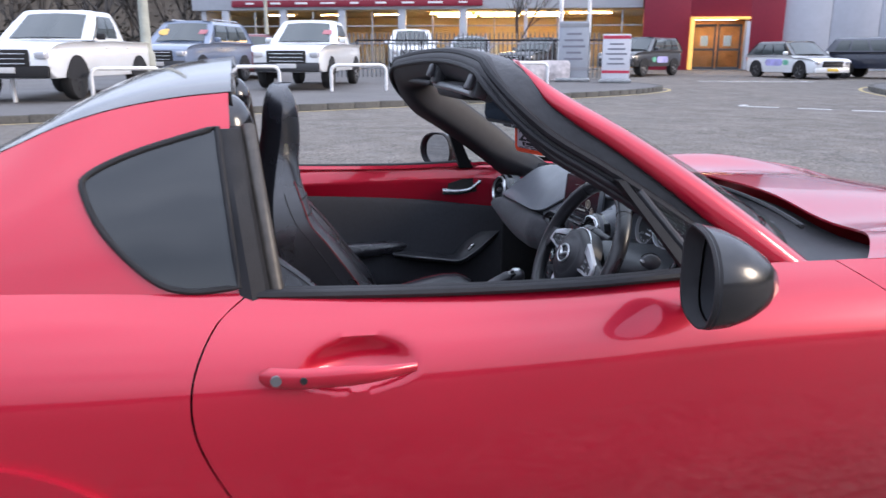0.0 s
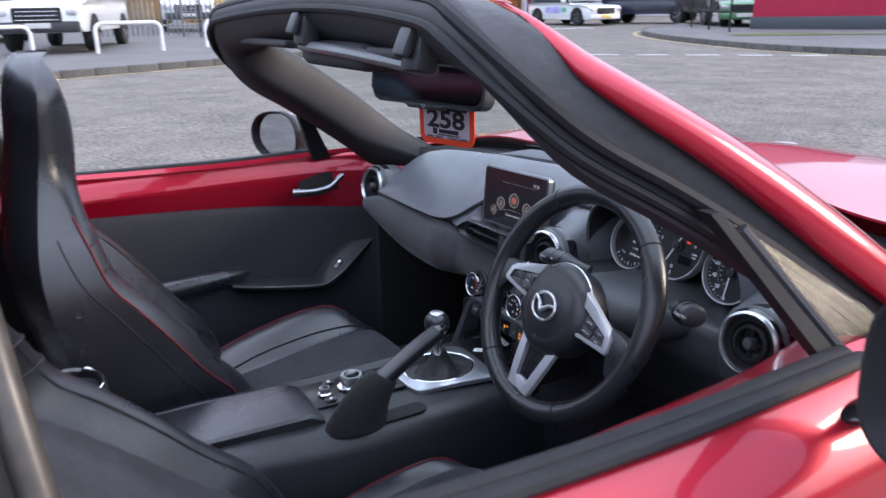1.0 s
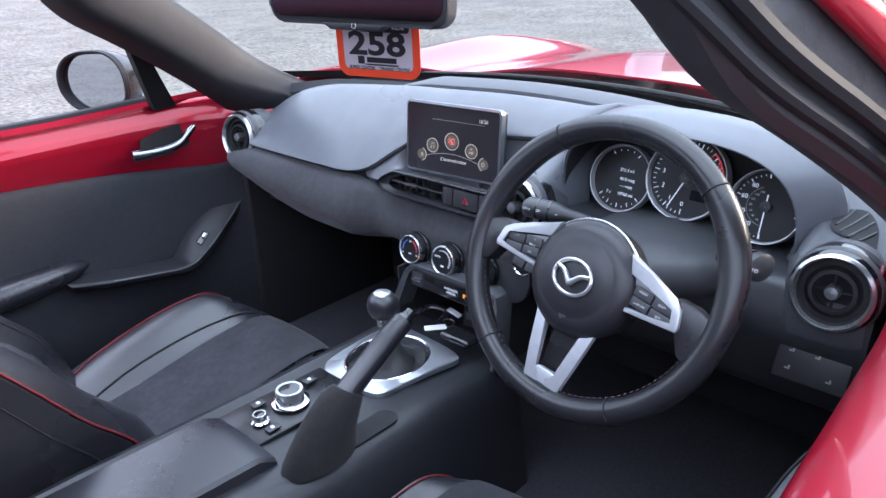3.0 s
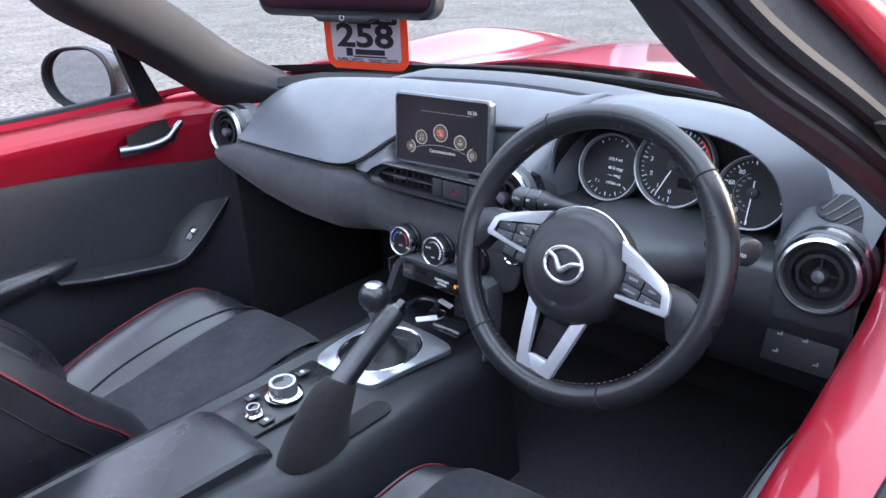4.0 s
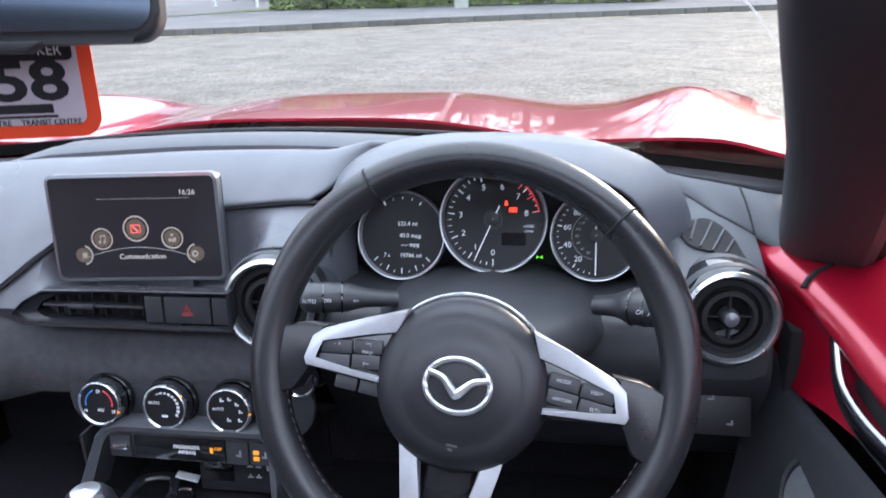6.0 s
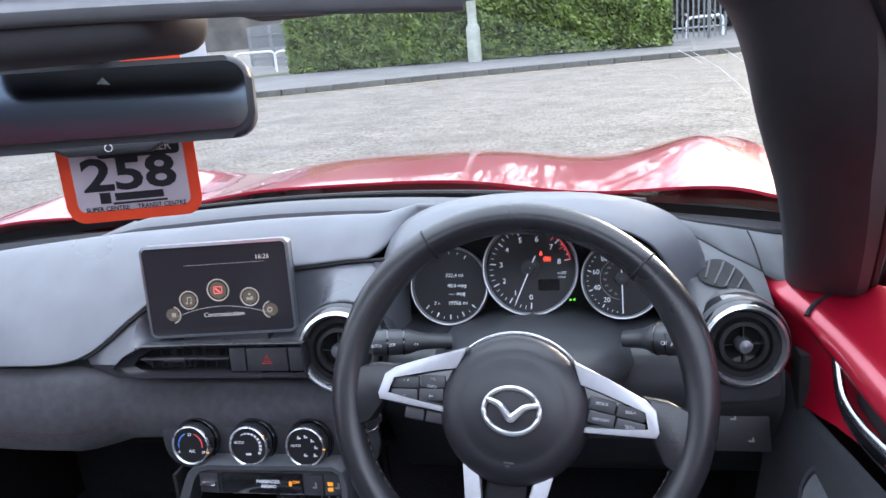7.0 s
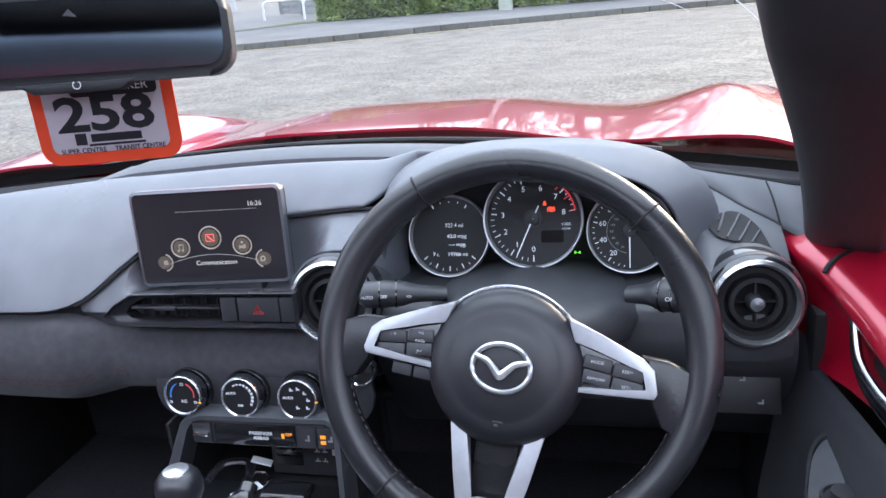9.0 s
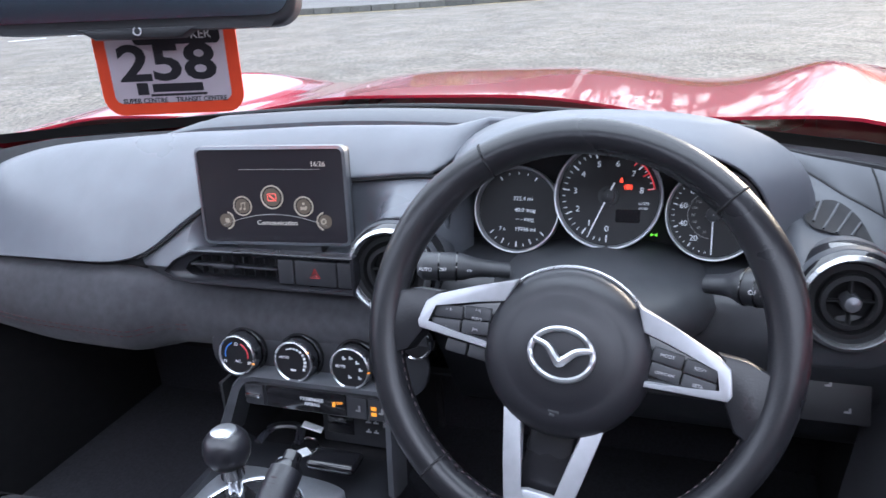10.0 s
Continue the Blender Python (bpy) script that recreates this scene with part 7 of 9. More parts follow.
tube(bm, curve([(0.0, -0.004, 1.055), (0.008, -0.004, 1.08), (-0.03, -0.004, 1.105), (-0.05, 0.0, 1.115)], 5), 0.012, 10)
part("mirror_stem", bm, PLASTIC, im)
for y in (0.012, -0.395):
    bm = bmesh.new()
    x, z = header_x(y), header_z(y)
    rbox(bm, 0.03, 0.045, 0.05, pose(x - 0.075, y, z - 0.028, 0, 12), 0.007)
    rbox(bm, 0.014, 0.03, 0.035, pose(x - 0.095, y, z - 0.018, 0, 25), 0.005)
    part("roof_latch", bm, PLASTIC, header)
bm = bmesh.new()
tube(bm, curve([(-0.214, 0.03, 1.112), (-0.210, -0.10, 1.109), (-0.205, -0.23, 1.103), (-0.194, -0.36, 1.094)], 6), 0.011, 10, flat=0.8)
# the bar's grey is raised to carry the sky's glare on it
part("latch_bar", bm, mat("latch_sky_glare", (0.16, 0.165, 0.175), 0.36, grain=0.1, scale=60), header, "roof latch handle with sky glare in its pale grey")
# folded sun visors and the cover between them
for y0, y1 in ((-0.50, -0.20), (0.14, 0.50)):
    bm = bmesh.new()
    rbox(bm, 0.11, y1 - y0, 0.014, pose(-0.156, (y0 + y1) / 2, 1.106, 0, 6), 0.006, 3)
    part("sun_visor", bm, mat("visor_cloth", (0.045, 0.044, 0.048), 0.7, grain=0.1, scale=60, bump=0.15, bump_scale=900), header, "dark grey folded sun visor")
bm = bmesh.new()
rbox(bm, 0.085, 0.25, 0.040, pose(-0.166, -0.055, 1.099, 0, 4), 0.018, 4)
part("latch_cover", bm, mat("visor_cloth", (0.045, 0.044, 0.048)), header)
# wipers and washer jets
for y0, y1 in ((0.42, -0.10), (-0.02, -0.50)):
    bm = bmesh.new()
    path = [Vector((0.585 - 0.30 * y * y, y, 0.826 - 0.07 * y * y)) for y in (y0 + (y1 - y0) * i / 14 for i in range(15))]
    tube(bm, path, 0.006, 6)
    tube(bm, [p + Vector((-0.012, 0, 0.004)) for p in path], 0.003, 5)
    part("wiper", bm, RUBBER, car, "black wiper blade")

# ---- loose things in the car ----
tag = thing("hanging_tag", "orange-edged card 258 hanging from the inside mirror", "price tag", pose(0.045, 0.020, 0.958))
TG = basis((0, 0, 0), (0.36, -0.94, -0.03), (-0.06, 0, 1)) @ Matrix.Diagonal((0.915, 1, 1, 1))
bm = bmesh.new()
prism(bm, rounded(0.140, 0.176, 0.018, 6), TG @ pose(0, 0.055, -0.001), 0.0015)
part("card", bm, mat("orange_card", (0.95, 0.085, 0.025), 0.45, grain=0.05, scale=30), tag)
bm = bmesh.new()
prism(bm, rounded(0.116, 0.128, 0.008, 5), TG @ pose(0, 0.042, 0.0006), 0.0006)
part("paper", bm, mat("pale_paper", (0.62, 0.54, 0.60), 0.5, grain=0.04, scale=60), tag)
INK = mat("black_ink", (0.015, 0.013, 0.02), 0.5)
TT = TG @ pose(0, 0, 0.0014)
letters("number", "258", 0.0445, TT @ pose(-0.001, 0.0125, 0), INK, tag, bold=0.0012, stretch=1.45)
letters("tag_line", "SUPER CENTRE", 0.0064, TT @ pose(-0.0285, -0.0200, 0), INK, tag, bold=0.0001, stretch=1.03)
letters("tag_line", "TRANSIT CENTRE", 0.0064, TT @ pose(0.0275, -0.0200, 0), INK, tag, bold=0.0001, stretch=1.0)
bm = bmesh.new()
prism(bm, rounded(0.085, 0.016, 0.005), TT @ pose(0.012, 0.038, 0), 0.0003)
part("heading_pill", bm, INK, tag)
letters("tag_line", "KER", 0.0115, TT @ pose(0.036, 0.038, 0.0006), WHITE_INK, tag)
bm = bmesh.new()
rbox(bm, 0.050, 0.0075, 0.0004, TT @ pose(0.006, -0.0085, 0), 0.0)
rbox(bm, 0.011, 0.011, 0.0004, TT @ pose(-0.029, -0.009, 0), 0.0)
rbox(bm, 0.056, 0.0022, 0.0004, TT @ pose(0.006, -0.0150, 0), 0.0)
part("dealer_mark", bm, INK, tag)
bm = bmesh.new()
tube(bm, [TG @ Vector((0, 0.12, 0)), TG @ Vector((0.0, 0.15, 0.0))], 0.001, 5)
part("hook", bm, WHITE_INK, tag)

key = thing("car_key", "black car key with white paper tag lying in the tray", "key", pose(0.125, -0.02, 0.502, 0, 0, -20))
bm = bmesh.new()
rbox(bm, 0.035, 0.062, 0.013, pose(0.0, -0.035, 0, 0, 0, 20), 0.006, 3)
part("fob", bm, PIANO, key)
bm = bmesh.new()
tube(bm, [Vector((0.016 * math.cos(a), 0.018 + 0.016 * math.sin(a), 0.0)) for a in (2 * math.pi * j / 20 for j in range(20))], 0.0015, 6, closed=True)
part("ring", bm, CHROME, key)
for sx, sy, mk in ((0.018, 0.036, pose(-0.022, 0.01, 0.002, 0, 6, 70)), (0.012, 0.026, pose(0.025, 0.03, 0.008, 20, 0, 30))):
    bm = bmesh.new()
    rbox(bm, sx, sy, 0.002, mk, 0.0006)
    part("paper_tag", bm, WHITE_INK, key, "white paper key tag")
bm = bmesh.new()
tube(bm, curve([(0.0, 0.03, 0.0), (0.02, 0.05, 0.004), (0.0, 0.075, 0.006), (-0.03, 0.07, 0.002)], 6), 0.006, 8, flat=0.6)
part("strap", bm, LEATHER, key, "black leather key strap")

# ---- the site: road, kerbs, footways ----
def ground_z(x, y):
    return 0.0115 * y + 0.004 * x


def site(x, y, turn=0.0, up=0.0):
    return pose(x, y, ground_z(x, y) + up, 0, 0, turn)


ASPHALT = mat("asphalt", (0.122, 0.106, 0.089), 0.72, grain=0.95, scale=30, stain=0.27, stain_scale=1.1, bump=1.0, bump_scale=30, rough_var=0.14)
PAVING = mat("tarmac_path", (0.115, 0.11, 0.108), 0.85, grain=0.3, scale=60, stain=0.22, stain_scale=0.8, bump=0.5, bump_scale=90)
KERB = mat("concrete_kerb", (0.10, 0.096, 0.088), 0.85, grain=0.3, scale=25, stain=0.3, stain_scale=1.5, bump=0.5, bump_scale=60, per_piece=0.15)
ROADWHITE = mat("road_paint", (0.6, 0.6, 0.6), 0.7, grain=0.2, scale=40, stain=0.2, stain_scale=5)
ROADYELLOW = mat("yellow_line", (0.42, 0.33, 0.15), 0.75, grain=0.35, scale=30, stain=0.35, stain_scale=3)
GRASS = mat("grass", (0.085, 0.10, 0.035), 0.95, grain=0.4, scale=14, stain=0.3, stain_scale=0.7, bump=1.0, bump_scale=40)
bm = bmesh.new()
sheet(bm, lambda u, v: Vector(((u - 0.5) * 900, (v - 0.5) * 900, ground_z((u - 0.5) * 900, (v - 0.5) * 900))), 30, 30)
tagged(part("ground", bm, ASPHALT), "grey worn asphalt road surface", "road", kind="structure")

KERB_A = curve([(-40, 2.0, 0), (-14, 9.0, 0), (-4.2, 11.95, 0), (0.8, 13.45, 0), (5.0, 14.9, 0), (8.6, 16.4, 0), (10.6, 17.9, 0), (11.2, 19.6, 0), (11.0, 23.5, 0), (10.4, 33.0, 0)], 8)
KERB_B = curve([(30.0, 26.0, 0), (21.0, 19.6, 0), (17.6, 17.6, 0), (15.6, 15.0, 0), (14.2, 11.6, 0), (13.75, 9.0, 0), (14.4, 6.3, 0), (16.3, 2.3, 0), (17.8, -2.2, 0), (19.2, -8.0, 0), (20.5, -24.0, 0)], 8)


def slab(name, line, far, label):
    """A raised footway behind a kerb line."""
    bm = bmesh.new()
    a = [bm.verts.new((p.x, p.y, ground_z(p.x, p.y) + 0.12)) for p in line]
    b = [bm.verts.new((q[0], q[1], ground_z(*q[:2]) + 0.12)) for q in far]
    for i in range(len(line) - 1):
        bm.faces.new((a[i], a[i + 1], b[i + 1], b[i]))
    return tagged(part(name, bm, PAVING), label, "pavement", kind="structure")


slab("pavement", KERB_A, [(min(p.x - 0.3, 10.3) - 2.0, max(p.y + 3.0, 48.0)) for p in KERB_A], "raised grey tarmac footway behind a kerb")
slab("pavement", KERB_B, [(p.x + 26.0, p.y - 6.0) for p in KERB_B], "raised tarmac footway at the road bend")


def kerb(line, label):
    """Kerb stones end to end."""
    th = thing("kerb", label, "kerb", kind="structure")
    me = None
    run, nxt = 0.0, 0.0
    for p, q in zip(line, line[1:]):
        d = q - p
        n = max(1, round(d.length / 0.9))
        for i in range(n):
            c = p + d * ((i + 0.5) / n)
            if c.length > 46:
                continue
            if me is None:
                bm = bmesh.new()
                rbox(bm, 1.0, 0.14, 0.24, pose(0, 0, 0.008), 0.018, 2)
                ob = part("kerb_stone", bm, KERB, th)
                me = ob.data
            else:
                ob = new("kerb_stone", me)
                ob.parent = th
            ob.matrix_basis = pose(c.x, c.y, ground_z(c.x, c.y), 0, 0, math.degrees(math.atan2(d.y, d.x))) @ Matrix.Diagonal((d.length / n - 0.008, 1, 1, 1))
    # painted line beside it
    bm = bmesh.new()
    side = [Vector((-(b - a).y, (b - a).x, 0)).normalized() for a, b in zip(line, line[1:])]
    side.append(side[-1])
    return th, side


_, side_a = kerb(KERB_A, "weathered concrete kerb stones along the footway")
_, side_b = kerb(KERB_B, "weathered concrete kerb stones round the bend")
for line, side, s in ((KERB_A, side_a, -1), (KERB_B, side_b, -1)):
    bm = bmesh.new()
    for i in range(len(line) - 1):
        quad = []
        for j, off in ((i, 0.22), (i + 1, 0.22), (i + 1, 0.32), (i, 0.32)):
            p = line[j] + side[j] * (s * off)
            quad.append(bm.verts.new((p.x, p.y, ground_z(p.x, p.y) + 0.006)))
        bm.faces.new(quad)
    tagged(part("yellow_line", bm, ROADYELLOW), "faded yellow line painted beside the kerb", "road marking", kind="structure")


def mark(x, y, length, width, turn):
    bm = bmesh.new()
    rbox(bm, length, width, 0.006, pose(0, 0, 0.004), 0.0)
    ob = part("white_marking", bm, ROADWHITE)
    ob.matrix_basis = site(x, y, turn)
    return tagged(ob, "white painted dash on the asphalt", "road marking", "road dashes", "structure")


P0, P1 = Vector((9.42, 12.2)), Vector((12.35, 9.15))
dd = (P1 - P0)
ang = math.degrees(math.atan2(dd.y, dd.x))
for k in range(6):
    c = P0 + dd.normalized() * (0.33 + 0.98 * k)
    mark(c.x, c.y, 0.62, 0.11, ang)
mark(P0.x + 0.1, P0.y + 0.22, 0.5, 0.12, ang + 90)
for k, off in enumerate((0.0, 0.5)):
    mark(17.0 + off * 0.5, 22.2 + off, 4.2, 0.12, -14)

# ---- vehicles ----
CAR_GLASS = mat("car_glass", (0.035, 0.045, 0.045), 0.05, rough_var=0.02, coat=0.4)
LAMP = mat("headlamp", (0.5, 0.5, 0.52), 0.12, 0.3, coat=0.8)
TAIL = mat("tail_lamp", (0.4, 0.02, 0.02), 0.2, coat=0.8)
AMBERCARD = mat("yellow_sticker", (0.7, 0.42, 0.08), 0.5)
PINKCARD = mat("pink_sticker", (0.38, 0.13, 0.15), 0.5)
PLATE_W, PLATE_Y = mat("plate_white", (0.55, 0.55, 0.55), 0.5), mat("plate_yellow", (0.7, 0.5, 0.08), 0.5)


def paint(name, col):
    return mat(name, col, 0.3, 0.1, grain=0.03, scale=500, stain=0.05, stain_scale=1.5, coat=1.0)


VAN_WHITE, STEEL_BLUE, VAN_BLACK, DARK_BLUE, DARK_RED, GREENISH, GREY = (paint("white_paint", (0.72, 0.74, 0.76)), paint("steel_blue_paint", (0.16, 0.2, 0.29)), paint("black_paint", (0.02, 0.021, 0.024)), paint("dark_blue_paint", (0.02, 0.025, 0.045)), paint("maroon_paint", (0.12, 0.012, 0.02)), paint("green_paint", (0.05, 0.16, 0.06)), paint("silver_grey_paint", (0.3, 0.31, 0.33)))


def vehicle(name, label, m, size, colour, style, group="", extra=(), plate=PLATE_W):
    """A parked vehicle: body, glazed cabin, roof, wheels, lamps, grille, mirrors."""
    L, W, H = size
    th = thing(name, label, "car", m, group)
    w, r = W / 2, 0.215 * H if style != "hatch" else 0.225 * H
    clear = 0.24 * H if style != "hatch" else 0.15 * H
    bonnet, beltline = (0.635 * H, 0.655 * H) if style != "hatch" else (0.56 * H, 0.62 * H)
    cowl_x = {"pickup": 0.17, "suv": 0.19, "hatch": 0.20}[style] * L
    tail_x = {"pickup": -0.15, "suv": -0.47, "hatch": -0.46}[style] * L
    xs = [-0.5, -0.485, -0.45, -0.3, -0.15, 0.0, 0.17, 0.24, 0.34, 0.42, 0.465, 0.485, 0.497]
    rings = []
    for q in xs:
        x = q * L
        top = beltline if x < cowl_x else bonnet - (0.05 * H) * max(0, (q - 0.3) / 0.2) ** 1.5
        if q > 0.46:
            top -= 0.05 * H * (q - 0.46) / 0.035
        if q < -0.48:
            top -= 0.03 * H
        ww = w * (1 - 0.12 * max(0, (abs(q) - 0.42) / 0.08) ** 2)
        cl = clear + (0.06 * H if abs(q) > 0.47 else 0)
        rings.append([Vector((x, s * ww * a, z)) for s, a, z in ((1, 0.80, cl), (1, 0.97, cl + 0.06), (1, 1.0, (cl + top) / 2), (1, 0.97, top - 0.08), (1, 0.88, top), (-1, 0.88, top), (-1, 0.97, top - 0.08), (-1, 1.0, (cl + top) / 2), (-1, 0.97, cl + 0.06), (-1, 0.80, cl))])
    rings = [curve(ring, 3, closed=True) for ring in rings]
    fine = []
    for k in range(len(rings[0])):
        fine.append(curve([ring[k] for ring in rings], 2))
    bm = bmesh.new()
    loft(bm, [list(ring) for ring in zip(*fine)])
    part("body", bm, colour, th, "", 60)
    # glazed cabin under a painted roof
    rake_f, rake_r = (0.15 * L, 0.02 * L) if style == "pickup" else ((0.15 * L, 0.06 * L) if style == "suv" else (0.17 * L, 0.10 * L))
    bw, tw = w * 0.92, w * 0.74
    zr = H - 0.05
    base = [(cowl_x, bw * 0.93), (cowl_x - 0.3 * rake_f, bw), (tail_x + 0.05, bw), (tail_x, bw * 0.9)]
    topl = [(cowl_x - rake_f, tw * 0.93), (cowl_x - rake_f - 0.12, tw), (tail_x + rake_r + 0.05, tw), (tail_x + rake_r, tw * 0.9)]
    full = lambda pts: pts + [(x, -y) for x, y in reversed(pts)]
    top_paint = VAN_BLACK if "black_roof" in extra else colour
    bm = bmesh.new()
    stages = []
    for f_, g_ in ((0.0, 0.0), (0.3, 0.24), (0.6, 0.52), (0.85, 0.84), (1.0, 1.06)):
        stages.append([Vector((bx + (tx - bx) * f_, by + (ty - by) * g_, beltline - 0.02 + (zr - beltline + 0.02) * f_)) for (bx, by), (tx, ty) in zip(full(base), full(topl))])
    stages.append([Vector((tx * 0.97, ty * 0.86, H - 0.012)) for tx, ty in full(topl)])
    stages.append([Vector((tx * 0.85, ty * 0.6, H)) for tx, ty in full(topl)])
    loft(bm, [curve(stage, 3, closed=True) for stage in stages])
    part("cabin", bm, top_paint, th, "", 60)

    def pane(name, quad, u0, u1, v0, v1, out):
        """A window set in a side of the cabin."""
        a, b, c, d = [Vector(p) for p in quad]
        bm = bmesh.new()
        at = lambda u, v: a.lerp(b, u).lerp(d.lerp(c, u), v) + Vector(out) * (0.012 + 0.05 * math.sin(math.pi * min(1, max(0, v))) * (abs(out[1]) > 0.5) + 0.065 * math.sin(math.pi * min(1, max(0, u))) * (abs(out[1]) < 0.5))
        sheet(bm, lambda p, q: at(u0 + (u1 - u0) * p, v0 + (v1 - v0) * q), 4, 4)
        thick(bm, 0.012)
        part(name, bm, CAR_GLASS, th)

    zb, zt = beltline - 0.02, zr
    pane("windscreen", [(base[0][0], base[0][1], zb), (base[0][0], -base[0][1], zb), (topl[0][0], -topl[0][1], zt), (topl[0][0], topl[0][1], zt)], 0.05, 0.95, 0.06, 0.9, (0.7, 0, 0.5))
    pane("rear_window", [(base[3][0], base[3][1], zb), (base[3][0], -base[3][1], zb), (topl[3][0], -topl[3][1], zt), (topl[3][0], topl[3][1], zt)], 0.07, 0.93, 0.2, 0.88, (-0.8, 0, 0.3))
    for s in (-1, 1):
        quad = [(base[1][0], s * bw, zb), (base[2][0], s * bw, zb), (topl[2][0], s * tw, zt), (topl[1][0], s * tw, zt)]
        cuts = ((0.05, 0.47), (0.51, 0.90)) if style == "pickup" else ((0.04, 0.36), (0.40, 0.68), (0.72, 0.93))
        for u0, u1 in cuts:
            pane("side_window", quad, u0, u1, 0.10, 0.86, (0, s, 0.2))
    for q in (0.315, -0.30 if style == "pickup" else -0.31):
        for s in (-1, 1):
            bm = bmesh.new()
            mw = pose(q * L, s * (w - 0.098), r, -90 * s)
            lathe(bm, [(r * 0.62, -0.11), (r * 0.95, -0.11), (r, -0.07), (r, 0.07), (r * 0.95, 0.11), (r * 0.62, 0.11)], mw, 22)
            ty = part("wheel", bm, TYRE, th)
            bm = bmesh.new()
            lathe(bm, [(r * 0.62, 0.112), (r * 0.56, 0.09), (r * 0.2, 0.10), (0.001, 0.105)], mw, 20, cap=False)
            for k in range(5):
                rbox(bm, r * 0.5, 0.06, 0.03, mw @ pose(0, 0, 0.10, 0, 0, 72 * k) @ pose(r * 0.33, 0, 0), 0.01)
            part("rim", bm, BLACK if "dark_wheels" in extra else ALLOY, ty)
            bm = bmesh.new()
            ra = r * (1.24 if "dark_wheels" in extra else 1.15)
            arc = [(ra * math.cos(math.pi * j / 16), ra * math.sin(math.pi * j / 16)) for j in range(17)]
            arc = [(ra * 0.98, clear - r)] + arc + [(-ra * 0.98, clear - r)]
            prism(bm, arc, basis((q * L, s * w + 0.017, r), (1, 0, 0), (0, 0, 1)), 0.034)
            part("wheel_arch", bm, BLACK, th)
    # front: grille, lamps, bumper, plate
    fx = 0.497 * L
    bm = bmesh.new()
    gz = 0.44 * H if style != "hatch" else 0.38 * H
    rbox(bm, 0.05, W * 0.54, (0.19 if style == "pickup" else 0.16) * H, pose(fx, 0, gz), 0.03)
    gr = part("grille", bm, BLACK, th)
    bm = bmesh.new()
    for k in (-1, 0, 1):
        rbox(bm, 0.03, W * 0.46, 0.018, pose(fx + 0.025, 0, gz + k * 0.05 * H), 0.006)
    part("grille_bar", bm, CHROME if style != "hatch" else PLASTIC, gr)
    for s in (-1, 1):
        bm = bmesh.new()
        rbox(bm, 0.14, W * 0.19, 0.075 * H, pose(fx - 0.05, s * W * 0.355, gz + 0.035 * H, 0, 0, -s * 18), 0.03)
        part("headlamp", bm, LAMP, th)
        bm = bmesh.new()
        rbox(bm, 0.06, W * 0.12, 0.13 * H, pose(-0.492 * L, s * W * 0.40, 0.52 * H), 0.02)
        part("tail_lamp", bm, TAIL, th)
        bm = bmesh.new()
        rbox(bm, 0.12, 0.2, 0.14, pose(cowl_x - 0.28, s * (w + 0.09), beltline + 0.07), 0.04)
        part("door_mirror", bm, colour if "dark_wheels" not in extra else BLACK, th)
        for hx in (0.02, -0.2) if style != "hatch" else (-0.05,):
            bm = bmesh.new()
            rbox(bm, 0.22, 0.03, 0.035, pose(hx * L, s * w * 0.985, beltline - 0.17), 0.01)
            part("door_handle", bm, colour, th)
    bm = bmesh.new()
    rbox(bm, 0.10, W * 0.9, 0.13 * H, pose(fx - 0.02, 0, clear + 0.07 * H), 0.04)
    part("bumper", bm, BLACK if "dark_wheels" in extra else (colour if style == "hatch" else PLASTIC), th)
    bm = bmesh.new()
    rbox(bm, 0.012, 0.52, 0.11, pose(fx + 0.04, 0, clear + 0.085 * H), 0.004)
    part("number_plate", bm, plate, th)
    if style == "pickup":
        bm = bmesh.new()
        x0, x1 = -0.48 * L, tail_x - 0.06
        rbox(bm, x1 - x0, W * 0.74, 0.02, pose((x0 + x1) / 2, 0, beltline + 0.004), 0.005)
        part("bed_cover", bm, BLACK, th)
    if "rails" in extra:
        for s in (-1, 1):
            bm = bmesh.new()
            tube(bm, [Vector((topl[1][0] - 0.1, s * tw * 0.9, H + 0.03)), Vector((topl[2][0] + 0.1, s * tw * 0.9, H + 0.03))], 0.025, 6)
            part("roof_rail", bm, SATIN, th)
    wx, wz = cowl_x - rake_f * 0.5, (beltline + zr) / 2
    for key_, yy, mm in (("amber", -0.36, AMBERCARD), ("pink", 0.36, PINKCARD)):
        if key_ in extra:
            bm = bmesh.new()
            q = basis((wx + 0.03, yy * W * 0.8, wz), (0, 1, 0), (-rake_f, 0, zr - beltline))
            if key_ == "amber":
                lathe(bm, [(0.17, 0.0), (0.17, 0.01), (0.0005, 0.012)], q @ Matrix.Diagonal((1.3, 0.85, 1, 1)), 24, cap=False)
            else:
                prism(bm, rounded(0.34, 0.2, 0.04), q, 0.01)
            part("window_sticker", bm, mm, th, "price sticker behind the windscreen")
    if "decals" in extra:
        for s in (-1, 1):
            bm = bmesh.new()
            prism(bm, rounded(1.0, 0.26, 0.12), basis((-0.05 * L, s * (w + 0.002), 0.42 * H), (1, 0, 0), (0, 0, 1)) @ pose(0, 0, 0.0 if s < 0 else -0.006), 0.006)
            part("side_decal", bm, mat("lilac_decal", (0.4, 0.38, 0.7), 0.4, grain=0.3, scale=5), th)
            bm = bmesh.new()
            prism(bm, rounded(0.3, 0.2, 0.08), basis((0.12 * L, s * (w + 0.002), 0.42 * H), (1, 0, 0), (0, 0, 1)) @ pose(0, 0, 0.0 if s < 0 else -0.006), 0.006)
            part("side_decal", bm, mat("green_decal", (0.15, 0.45, 0.3), 0.4), th)
    return th

